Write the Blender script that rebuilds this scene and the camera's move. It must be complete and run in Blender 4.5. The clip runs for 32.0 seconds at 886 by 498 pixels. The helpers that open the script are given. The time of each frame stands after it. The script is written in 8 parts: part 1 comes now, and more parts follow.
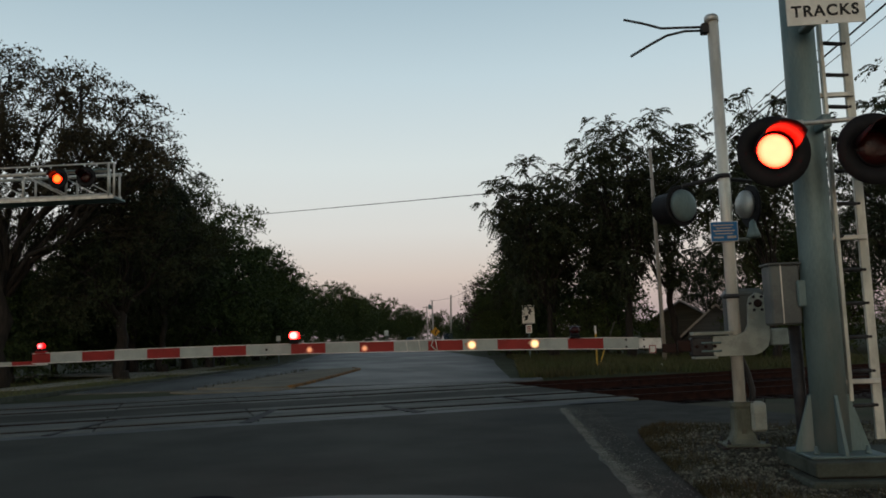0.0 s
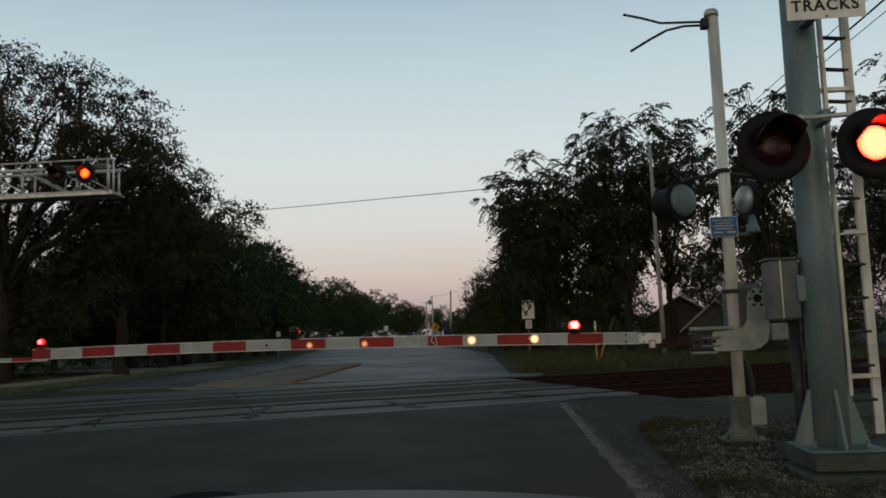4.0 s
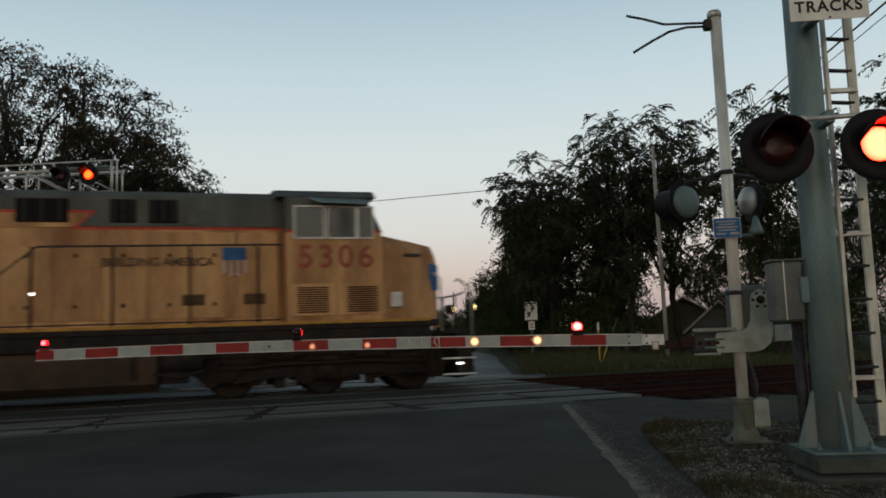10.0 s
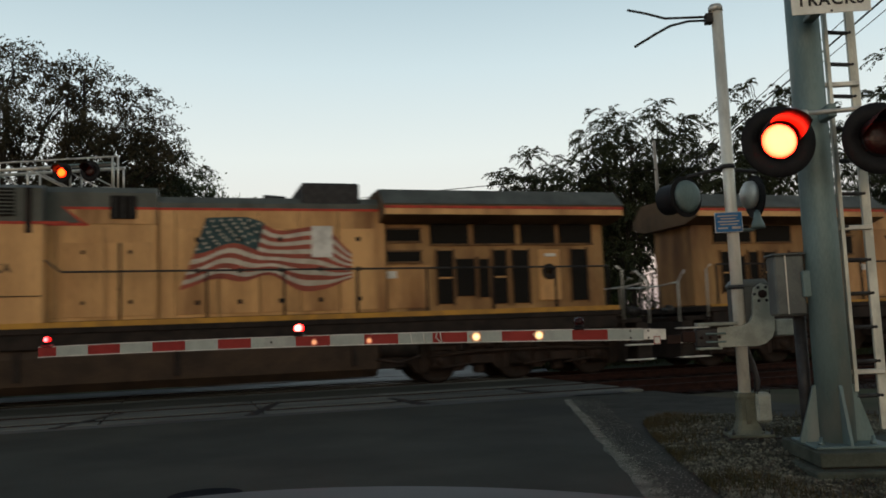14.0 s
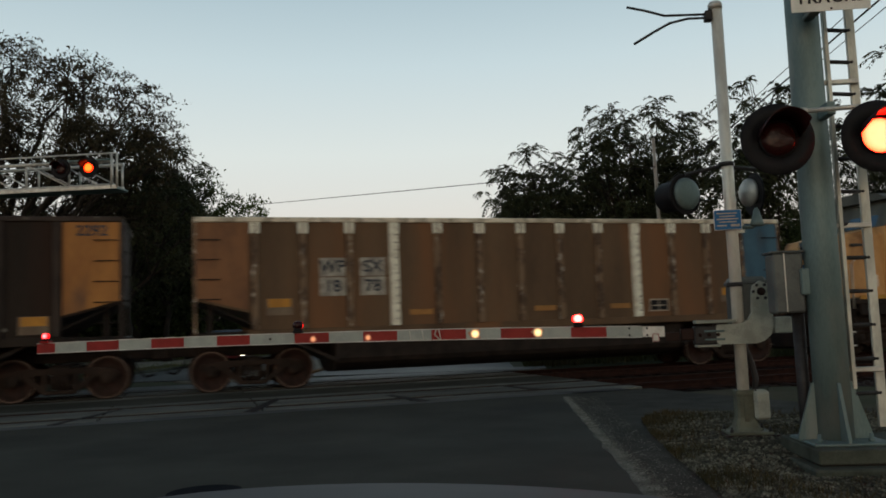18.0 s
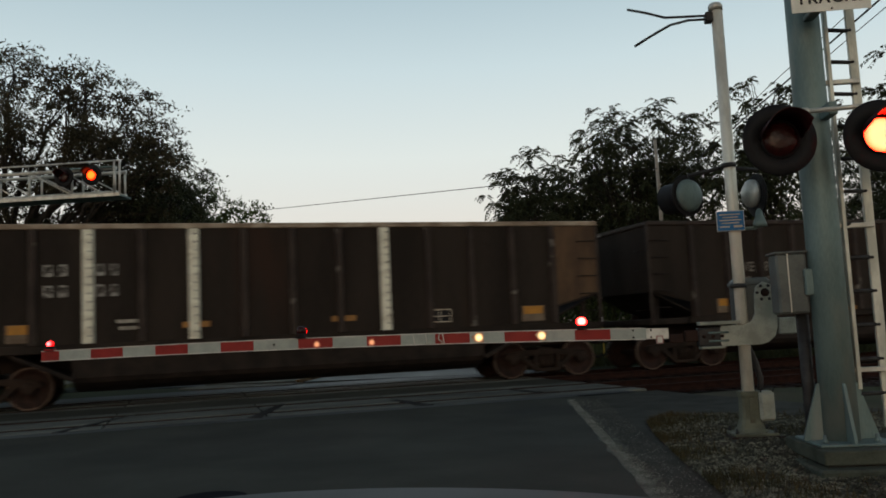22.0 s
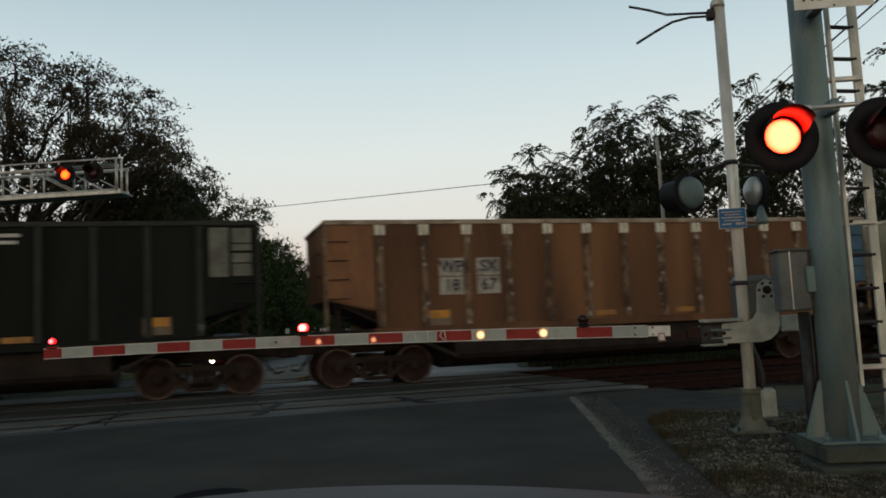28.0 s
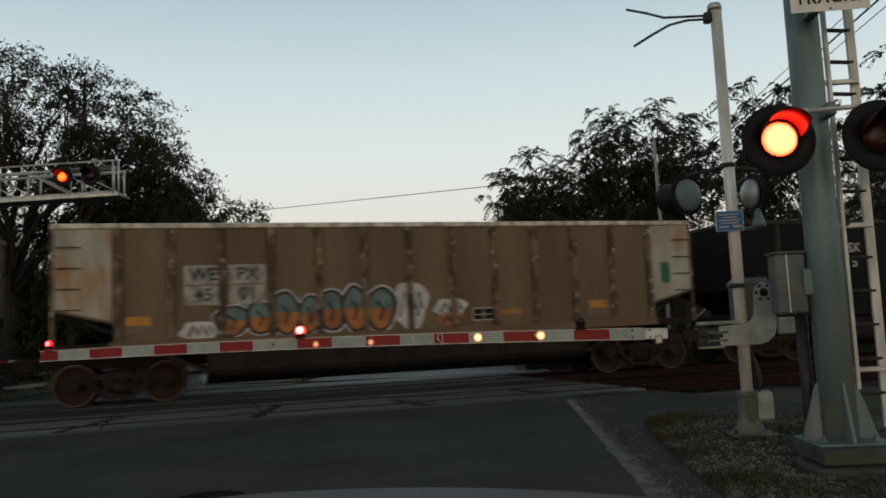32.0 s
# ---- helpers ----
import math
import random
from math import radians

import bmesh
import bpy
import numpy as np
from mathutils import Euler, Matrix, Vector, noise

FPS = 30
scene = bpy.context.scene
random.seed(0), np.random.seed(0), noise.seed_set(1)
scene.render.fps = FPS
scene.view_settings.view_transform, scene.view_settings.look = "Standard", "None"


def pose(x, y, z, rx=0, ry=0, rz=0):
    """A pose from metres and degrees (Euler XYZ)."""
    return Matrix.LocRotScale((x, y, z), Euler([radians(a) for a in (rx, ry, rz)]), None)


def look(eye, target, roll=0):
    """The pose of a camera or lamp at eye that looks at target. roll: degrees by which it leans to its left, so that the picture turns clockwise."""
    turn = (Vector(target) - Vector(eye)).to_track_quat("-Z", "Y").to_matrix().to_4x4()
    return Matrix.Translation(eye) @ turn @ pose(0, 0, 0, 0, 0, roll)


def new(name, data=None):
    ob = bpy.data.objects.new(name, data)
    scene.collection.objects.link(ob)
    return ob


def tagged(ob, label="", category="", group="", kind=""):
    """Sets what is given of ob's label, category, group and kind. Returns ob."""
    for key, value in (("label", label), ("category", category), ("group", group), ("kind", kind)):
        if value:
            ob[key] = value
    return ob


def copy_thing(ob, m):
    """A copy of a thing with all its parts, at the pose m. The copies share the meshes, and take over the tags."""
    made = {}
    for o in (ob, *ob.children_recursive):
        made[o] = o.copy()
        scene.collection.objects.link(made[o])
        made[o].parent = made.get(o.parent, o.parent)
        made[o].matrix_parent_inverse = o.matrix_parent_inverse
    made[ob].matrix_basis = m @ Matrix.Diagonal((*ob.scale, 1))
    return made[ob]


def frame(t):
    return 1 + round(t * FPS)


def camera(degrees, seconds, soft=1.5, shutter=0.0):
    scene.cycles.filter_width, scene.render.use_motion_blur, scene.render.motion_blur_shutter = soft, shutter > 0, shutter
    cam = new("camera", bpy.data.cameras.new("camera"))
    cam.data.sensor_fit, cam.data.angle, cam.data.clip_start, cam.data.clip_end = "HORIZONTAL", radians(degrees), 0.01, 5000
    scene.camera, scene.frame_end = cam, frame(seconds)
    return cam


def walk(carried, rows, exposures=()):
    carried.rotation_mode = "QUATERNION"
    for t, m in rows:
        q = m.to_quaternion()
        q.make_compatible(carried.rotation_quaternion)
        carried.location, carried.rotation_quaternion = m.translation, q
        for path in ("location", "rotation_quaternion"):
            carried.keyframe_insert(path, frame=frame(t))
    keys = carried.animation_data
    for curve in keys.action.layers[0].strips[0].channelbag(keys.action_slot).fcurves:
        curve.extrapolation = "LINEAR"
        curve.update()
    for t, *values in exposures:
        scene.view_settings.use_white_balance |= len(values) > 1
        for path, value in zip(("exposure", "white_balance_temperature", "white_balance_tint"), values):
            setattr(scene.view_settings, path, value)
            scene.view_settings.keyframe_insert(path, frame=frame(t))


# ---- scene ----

# ---------------------------------------------------------------- camera
EYE = Vector((0.0, 0.0, 1.205))


def aim(yaw, pitch, roll):
    """A camera pose at the eye: yaw to the left of +y, pitch upwards, roll to the left, in degrees."""
    a, b = radians(yaw), radians(pitch)
    way = Vector((-math.sin(a) * math.cos(b), math.cos(a) * math.cos(b), math.sin(b)))
    return look(EYE, EYE + way, roll)


SWAY = [
    (0.0, -17.730, 6.230, -1.982), (0.5, -17.768, 6.074, -2.124), (1.0, -17.802, 5.902, -2.127), (1.5, -17.748, 5.735, -2.061),
    (2.0, -17.665, 5.871, -2.201), (2.5, -17.801, 5.681, -2.051), (3.0, -17.724, 6.030, -2.126), (3.5, -17.748, 5.906, -2.057),
    (5.5, -17.585, 6.118, -2.131), (6.0, -17.485, 6.243, -2.106), (6.5, -17.602, 6.254, -1.969), (7.0, -17.585, 6.414, -2.042),
    (7.5, -17.359, 6.153, -1.882), (8.0, -17.282, 6.105, -1.959), (8.5, -17.131, 6.194, -2.169), (9.0, -17.405, 6.033, -1.944),
    (9.5, -17.467, 6.062, -2.011), (10.0, -17.542, 6.007, -2.036), (10.5, -17.433, 5.792, -2.099), (11.0, -17.342, 5.891, -2.218),
    (11.5, -17.410, 5.777, -2.155), (12.0, -17.322, 5.639, -2.164), (12.5, -17.342, 5.935, -2.223), (13.0, -17.419, 5.848, -2.317),
    (13.5, -17.411, 5.677, -2.228), (14.0, -17.429, 5.683, -2.215), (14.5, -17.335, 5.702, -2.372), (16.5, -17.380, 5.600, -2.279),
    (17.0, -17.487, 5.740, -2.244), (17.5, -17.446, 5.735, -2.217), (18.0, -17.490, 5.479, -2.133), (18.5, -17.414, 5.623, -2.366),
    (19.0, -17.429, 5.635, -2.483), (19.5, -17.357, 5.583, -2.586), (20.0, -17.356, 5.717, -2.600), (20.5, -17.325, 5.897, -2.645),
    (21.0, -17.397, 5.729, -2.621), (21.5, -17.343, 5.824, -2.728), (22.0, -17.305, 5.765, -2.679), (22.5, -17.308, 5.776, -2.647),
    (23.0, -17.294, 5.728, -2.613), (23.5, -17.336, 5.735, -2.706), (24.0, -17.401, 5.461, -2.669), (24.5, -17.338, 5.669, -2.778),
    (25.0, -17.340, 5.697, -2.844), (25.5, -17.253, 5.649, -2.766), (27.5, -17.201, 5.506, -2.678), (28.0, -17.174, 5.593, -2.689),
    (28.5, -17.123, 5.710, -2.763), (29.0, -17.148, 5.773, -2.774), (29.5, -17.156, 5.825, -2.780), (30.0, -17.165, 5.706, -2.695),
    (30.5, -17.170, 5.713, -2.727), (31.0, -17.206, 5.737, -2.713), (31.5, -17.344, 5.729, -2.717), (32.0, -17.366, 5.755, -2.675),
]
EXPOSURES = [(0.0, -0.02, 6550, 8.4), (3.0, -0.03, 6550, 8.4), (7.0, -0.03, 6550, 8.4), (8.0, 0.03, 6550, 8.4), (9.0, 0.03, 6550, 8.4), (10.0, 0.01, 6550, 8.4), (11.0, 0.18, 6550, 8.4), (12.0, 0.15, 6650, 8.4), (13.0, 0.16, 6700, 8.4), (14.0, 0.23, 6780, 8.4), (14.6, 0.23, 6780, 8.4), (16.4, 0.12, 6800, 8.4), (17.0, 0.06, 6750, 8.4), (17.6, 0.07, 6800, 8.4), (18.1, 0.06, 6750, 8.4), (18.6, 0.12, 6780, 8.4), (20.0, 0.12, 6800, 8.4), (25.0, 0.11, 6800, 8.4), (28.0, 0.11, 6780, 8.4), (31.0, 0.1, 6780, 8.4), (32.0, 0.1, 6780, 8.4)]
cam = camera(56.84, 32.0, soft=1.75, shutter=0.5)
walk(cam, [(t, aim(a, b, c)) for t, a, b, c in SWAY], exposures=EXPOSURES)

# ---------------------------------------------------------------- light: clear sky after sunset, the glow behind the camera
world = bpy.data.worlds.new("dusk_sky")
scene.world = world
world.use_nodes = True


def make_sky():
    t = world.node_tree
    N, L = t.nodes, t.links
    sky = N.new("ShaderNodeTexSky")
    sky.sky_type, sky.sun_disc = "NISHITA", False
    sky.sun_elevation, sky.sun_rotation = radians(1.0), radians(205)
    sky.altitude, sky.air_density, sky.dust_density, sky.ozone_density = 200, 1.0, 2.0, 2.0
    co, sep = N.new("ShaderNodeTexCoord"), N.new("ShaderNodeSeparateXYZ")
    L.new(co.outputs["Generated"], sep.inputs[0])
    ramp = N.new("ShaderNodeValToRGB")
    el = ramp.color_ramp.elements
    stops = [(0.0, (0.45, 0.37, 0.38)), (0.035, (0.52, 0.42, 0.41)), (0.075, (0.66, 0.56, 0.52)), (0.13, (0.71, 0.69, 0.67)), (0.21, (0.69, 0.74, 0.74)),
             (0.31, (0.55, 0.66, 0.71)), (0.40, (0.40, 0.52, 0.59)), (0.52, (0.14, 0.19, 0.24)), (1.0, (0.05, 0.075, 0.11))]
    el[0].position, el[0].color = stops[0][0], (*stops[0][1], 1)
    el[1].position, el[1].color = stops[-1][0], (*stops[-1][1], 1)
    for p, c in stops[1:-1]:
        el.new(p).color = (*c, 1)
    L.new(sep.outputs["Z"], ramp.inputs["Fac"])
    # the western half, behind the camera, glows warmer
    west = N.new("ShaderNodeMapRange")
    west.inputs["From Min"].default_value, west.inputs["From Max"].default_value = 0.1, -1.0
    west.inputs["To Min"].default_value, west.inputs["To Max"].default_value = 0.0, 1.0
    L.new(sep.outputs["Y"], west.inputs["Value"])
    warm = N.new("ShaderNodeMix")
    warm.data_type, warm.blend_type = "RGBA", "MULTIPLY"
    warm.inputs["B"].default_value = (1.12, 1.0, 0.82, 1)
    L.new(west.outputs["Result"], warm.inputs["Factor"])
    L.new(ramp.outputs["Color"], warm.inputs["A"])
    both = N.new("ShaderNodeMix")
    both.data_type = "RGBA"
    both.inputs["Factor"].default_value = 0.06
    L.new(warm.outputs["Result"], both.inputs["A"])
    L.new(sky.outputs["Color"], both.inputs["B"])
    bg = N["Background"]
    bg.inputs["Strength"].default_value = 1.0
    L.new(both.outputs["Result"], bg.inputs["Color"])


make_sky()
sun_data = bpy.data.lights.new("sun", "SUN")
sun_data.energy, sun_data.angle, sun_data.color = 0.22, radians(20), (1.0, 0.70, 0.46)
sun = new("sun", sun_data)
sun.matrix_basis = look((0, -20, 30), Vector((0, -20, 30)) + Vector((0.45, 0.85, -0.10)))

# ---------------------------------------------------------------- materials
def mat(name, color, other=None, rough=0.6, metal=0.0, scale=6.0, bump=0.15, stretch=(1, 1, 1), fine=60.0, mix=0.5,
        spread=0.0, spec=0.25, rust=None, rust_scale=1.3, rust_low=0.55, coat=0.0, island=0.0):
    """A surface of two tones mixed by coarse and fine noise, with relief; rust adds a third tone in patches."""
    m = bpy.data.materials.new(name)
    m.use_nodes = True
    t = m.node_tree
    N, L = t.nodes, t.links
    b = N["Principled BSDF"]
    b.inputs["Roughness"].default_value, b.inputs["Metallic"].default_value = rough, metal
    b.inputs["Specular IOR Level"].default_value = spec
    b.inputs["Coat Weight"].default_value = coat
    other = other or tuple(c * 0.7 for c in color)
    co = N.new("ShaderNodeTexCoord")
    mp = N.new("ShaderNodeMapping")
    mp.inputs["Scale"].default_value = stretch
    L.new(co.outputs["Object"], mp.inputs["Vector"])
    info = N.new("ShaderNodeObjectInfo")
    off = N.new("ShaderNodeVectorMath")
    off.operation = "MULTIPLY_ADD"
    off.inputs[1].default_value = (1, 1, 1)
    L.new(mp.outputs["Vector"], off.inputs[0])
    shift = N.new("ShaderNodeMath")
    shift.operation = "MULTIPLY"
    shift.inputs[1].default_value = 37.0
    L.new(info.outputs["Random"], shift.inputs[0])
    L.new(shift.outputs[0], off.inputs[2])

    def tex(sc, detail):
        n = N.new("ShaderNodeTexNoise")
        n.inputs["Scale"].default_value, n.inputs["Detail"].default_value = sc, detail
        L.new(off.outputs[0], n.inputs["Vector"])
        return n
    n1, n2 = tex(scale, 5.0), tex(fine, 3.0)
    add = N.new("ShaderNodeMath")
    add.operation = "MULTIPLY_ADD"
    add.inputs[1].default_value = 0.35
    L.new(n2.outputs["Fac"], add.inputs[0])
    L.new(n1.outputs["Fac"], add.inputs[2])
    ramp = N.new("ShaderNodeMapRange")
    ramp.inputs["From Min"].default_value, ramp.inputs["From Max"].default_value = 0.68 - 0.25 * mix, 0.68 + 0.25 * mix
    L.new(add.outputs[0], ramp.inputs["Value"])
    mx = N.new("ShaderNodeMix")
    mx.data_type = "RGBA"
    mx.inputs["A"].default_value, mx.inputs["B"].default_value = (*color, 1), (*other, 1)
    L.new(ramp.outputs["Result"], mx.inputs["Factor"])
    out = mx.outputs["Result"]
    if rust:
        n3 = tex(rust_scale, 8.0)
        r3 = N.new("ShaderNodeMapRange")
        r3.inputs["From Min"].default_value, r3.inputs["From Max"].default_value = rust_low, rust_low + 0.14
        L.new(n3.outputs["Fac"], r3.inputs["Value"])
        m3 = N.new("ShaderNodeMix")
        m3.data_type = "RGBA"
        m3.inputs["B"].default_value = (*rust, 1)
        L.new(out, m3.inputs["A"])
        L.new(r3.outputs["Result"], m3.inputs["Factor"])
        out = m3.outputs["Result"]
    if spread or island:
        hs = N.new("ShaderNodeHueSaturation")
        mr = N.new("ShaderNodeMapRange")
        k = spread or island
        mr.inputs["To Min"].default_value, mr.inputs["To Max"].default_value = 1 - k, 1 + k
        if island:
            ge = N.new("ShaderNodeNewGeometry")
            L.new(ge.outputs["Random Per Island"], mr.inputs["Value"])
        else:
            L.new(info.outputs["Random"], mr.inputs["Value"])
        L.new(mr.outputs["Result"], hs.inputs["Value"])
        L.new(out, hs.inputs["Color"])
        out = hs.outputs["Color"]
    L.new(out, b.inputs["Base Color"])
    rr = N.new("ShaderNodeMapRange")
    rr.inputs["To Min"].default_value, rr.inputs["To Max"].default_value = max(rough - 0.12, 0.03), min(rough + 0.12, 1.0)
    L.new(n1.outputs["Fac"], rr.inputs["Value"])
    L.new(rr.outputs["Result"], b.inputs["Roughness"])
    if bump:
        bp = N.new("ShaderNodeBump")
        bp.inputs["Strength"].default_value, bp.inputs["Distance"].default_value = bump, 0.02
        L.new(add.outputs[0], bp.inputs["Height"])
        L.new(bp.outputs["Normal"], b.inputs["Normal"])
    return m


def glow(name, color, power, rim=None, radius=0.15, base=(0.02, 0.0, 0.0), beads=0, core=0.55):
    """A lit lens, also the glints on the arm. rim: colour at its edge, power included, where the beam is weaker; beads:
    rows of light points.
    """
    m = bpy.data.materials.new(name)
    m.use_nodes = True
    t = m.node_tree
    N, L = t.nodes, t.links
    b = N["Principled BSDF"]
    b.inputs["Base Color"].default_value = (*base, 1)
    b.inputs["Emission Color"].default_value = (*color, 1)
    b.inputs["Emission Strength"].default_value = power
    if rim:
        co, ln, mr = (N.new(k) for k in ("ShaderNodeTexCoord", "ShaderNodeVectorMath", "ShaderNodeMapRange"))
        flat = N.new("ShaderNodeVectorMath")
        flat.operation, ln.operation, mr.interpolation_type = "MULTIPLY", "LENGTH", "SMOOTHSTEP"
        flat.inputs[1].default_value = (1, 0, 1)
        mr.inputs["From Min"].default_value, mr.inputs["From Max"].default_value = radius * core, radius * 0.97
        L.new(co.outputs["Object"], flat.inputs[0])
        L.new(flat.outputs[0], ln.inputs[0])
        L.new(ln.outputs["Value"], mr.inputs["Value"])
        mx = N.new("ShaderNodeMix")
        mx.data_type = "RGBA"
        mx.inputs["A"].default_value, mx.inputs["B"].default_value = (*(c * power for c in color), 1), (*rim, 1)
        L.new(mr.outputs["Result"], mx.inputs["Factor"])
        L.new(mx.outputs["Result"], b.inputs["Emission Color"])
        b.inputs["Emission Strength"].default_value = 1.0
        if beads:
            sp, ang, wv, wr = (N.new(k) for k in ("ShaderNodeSeparateXYZ", "ShaderNodeMath", "ShaderNodeMath", "ShaderNodeMapRange"))
            ang.operation, wv.operation = "ARCTAN2", "SINE"
            L.new(flat.outputs[0], sp.inputs[0])
            L.new(sp.outputs["X"], ang.inputs[0])
            L.new(sp.outputs["Z"], ang.inputs[1])
            mul = N.new("ShaderNodeMath")
            mul.operation = "MULTIPLY"
            mul.inputs[1].default_value = beads
            L.new(ang.outputs[0], mul.inputs[0])
            L.new(mul.outputs[0], wv.inputs[0])
            turn, ring, dots = (N.new("ShaderNodeMath") for _ in range(3))
            turn.operation, ring.operation, dots.operation = "MULTIPLY", "SINE", "MULTIPLY"
            turn.inputs[1].default_value = 330.0
            L.new(ln.outputs["Value"], turn.inputs[0])
            L.new(turn.outputs[0], ring.inputs[0])
            L.new(ring.outputs[0], dots.inputs[0])
            L.new(wv.outputs[0], dots.inputs[1])
            wr.inputs["From Min"].default_value, wr.inputs["From Max"].default_value = -1, 1
            wr.inputs["To Min"].default_value, wr.inputs["To Max"].default_value = 0.10, 1.75
            L.new(dots.outputs[0], wr.inputs["Value"])
            L.new(wr.outputs["Result"], b.inputs["Emission Strength"])
    return m


ASPHALT = mat("asphalt", (0.050, 0.051, 0.040), (0.032, 0.033, 0.027), 0.85, scale=0.7, fine=110, bump=0.4, mix=0.6, rust=(0.029, 0.030, 0.027), rust_scale=0.28, rust_low=0.56)
IRON = mat("cast_iron_cover", (0.010, 0.011, 0.015), (0.016, 0.017, 0.021), 0.95, 0.0, scale=9, bump=0.3, spec=0.04)
ASPHALT_OLD = mat("worn_asphalt", (0.100, 0.106, 0.102), (0.042, 0.045, 0.045), 0.6, scale=0.8, fine=40, bump=0.25, mix=0.45, spec=0.45, stretch=(0.6, 0.25, 1),
                  rust=(0.030, 0.031, 0.033), rust_scale=0.45, rust_low=0.54)
SHOULDER = mat("gritty_asphalt", (0.046, 0.046, 0.037), (0.028, 0.028, 0.023), 0.9, scale=2.5, fine=60, bump=0.6, mix=0.6)
CHALK = mat("worn_edge_line", (0.17, 0.17, 0.145), (0.055, 0.056, 0.046), 0.9, scale=5, fine=50, mix=0.9)
GRIT = mat("pale_road_grit", (0.22, 0.22, 0.19), (0.12, 0.12, 0.10), 0.9, scale=7, fine=40, bump=0.2, island=0.5)
ISLAND = mat("dusty_island_paving", (0.22, 0.195, 0.145), (0.14, 0.125, 0.098), 0.9, scale=1.2, fine=30, bump=0.3, mix=0.8)
CONCRETE = mat("crossing_concrete", (0.165, 0.170, 0.150), (0.048, 0.05, 0.045), 0.75, scale=1.6, fine=45, bump=0.3, mix=0.9, stretch=(0.35, 1, 1))
CAST_STAINED = mat("stained_casting", (0.155, 0.168, 0.130), (0.078, 0.086, 0.066), 0.65, 0.05, scale=5, bump=0.15, mix=0.7, rust=(0.10, 0.085, 0.06), rust_scale=3.5, rust_low=0.56)
CONCRETE_PALE = mat("pale_concrete", (0.078, 0.090, 0.072), (0.038, 0.045, 0.036), 0.85, scale=4, fine=50, bump=0.4, mix=0.7)
RUBBER = mat("flangeway_rubber", (0.018, 0.018, 0.019), rough=0.7, scale=8)
RAIL = mat("rail_steel", (0.034, 0.016, 0.013), (0.020, 0.011, 0.010), 0.8, 0.0, scale=7, bump=0.2, spec=0.05)
RAIL_HEAD = mat("worn_rail_head", (0.034, 0.031, 0.030), (0.020, 0.018, 0.018), 0.75, 0.0, scale=3, bump=0.03, stretch=(0.1, 2, 2), spec=0.06)
TIE = mat("timber_tie", (0.020, 0.013, 0.011), (0.012, 0.009, 0.008), 0.9, spec=0.08, scale=5, bump=0.4, spread=0.35, stretch=(1, 0.2, 1))
BALLAST = mat("ballast_stone", (0.034, 0.024, 0.022), (0.016, 0.012, 0.011), 0.9, scale=9, fine=40, bump=0.5, island=0.5)
GRAVEL_BED = mat("fine_gravel_bed", (0.055, 0.050, 0.038), (0.024, 0.022, 0.016), 0.95, scale=9, fine=70, bump=0.9, mix=0.7, rust=(0.055, 0.042, 0.022), rust_scale=1.4, rust_low=0.55)
TRUCK = mat("rusty_truck_grime", (0.032, 0.020, 0.015), (0.017, 0.012, 0.010), 0.8, 0.1, scale=3, fine=30, bump=0.3)
GRAVEL = mat("gravel_stone", (0.150, 0.148, 0.115), (0.045, 0.046, 0.035), 0.9, scale=7, fine=40, bump=0.4, island=0.6)
GROUND = mat("verge_soil_and_grass", (0.050, 0.058, 0.022), (0.030, 0.036, 0.015), 0.95, scale=0.6, fine=14, bump=0.8, mix=0.8,
             rust=(0.075, 0.062, 0.040), rust_scale=0.22, rust_low=0.56)
GRASS = mat("grass_blade", (0.048, 0.062, 0.020), (0.066, 0.060, 0.027), 0.8, scale=0.5, island=0.4)
LAWN = mat("lawn_blade", (0.10, 0.125, 0.045), (0.13, 0.125, 0.06), 0.8, scale=0.5, island=0.4)
PATH = mat("pale_path_concrete", (0.34, 0.33, 0.29), (0.24, 0.235, 0.205), 0.85, scale=2, fine=40, bump=0.2)
WEED = mat("dry_weed", (0.075, 0.055, 0.025), (0.042, 0.040, 0.018), 0.85, scale=2, island=0.4)
KERB_YELLOW = mat("worn_orange_kerb_paint", (0.26, 0.125, 0.035), (0.12, 0.075, 0.04), 0.8, scale=2.5, fine=30, mix=0.7, rust=(0.16, 0.14, 0.12), rust_scale=2.0)
GALV = mat("galvanised_steel", (0.62, 0.62, 0.58), (0.46, 0.46, 0.43), 0.45, 0.5, scale=5, bump=0.06, stretch=(1, 1, 0.25))
GALV_DARK = mat("weathered_galvanised_steel", (0.178, 0.250, 0.252), (0.132, 0.188, 0.19), 0.55, 0.3, scale=3, bump=0.08, stretch=(1, 1, 0.3),
                rust=(0.25, 0.27, 0.25), rust_scale=2.2, rust_low=0.58)
ALU = mat("aluminium", (0.80, 0.795, 0.72), (0.64, 0.635, 0.57), 0.36, 0.25, scale=8, bump=0.06, stretch=(1, 1, 0.3))
LADDER_ALU = mat("weathered_ladder_aluminium", (0.66, 0.67, 0.60), (0.46, 0.47, 0.42), 0.45, 0.25, scale=7, bump=0.08, stretch=(1, 1, 0.3), rust=(0.24, 0.24, 0.20), rust_scale=3.0, rust_low=0.6)
CASE_GREY = mat("grey_painted_case", (0.125, 0.14, 0.135), (0.09, 0.10, 0.10), 0.5, 0.1, scale=4, bump=0.06)
CASE_PALE = mat("pale_grey_casting", (0.36, 0.39, 0.345), (0.245, 0.268, 0.235), 0.55, 0.1, scale=6, bump=0.1, rust=(0.25, 0.22, 0.18), rust_scale=4, rust_low=0.63)
BLACK = mat("matt_black_paint", (0.012, 0.012, 0.014), (0.018, 0.018, 0.020), 0.6, scale=6, bump=0.05, spec=0.12)
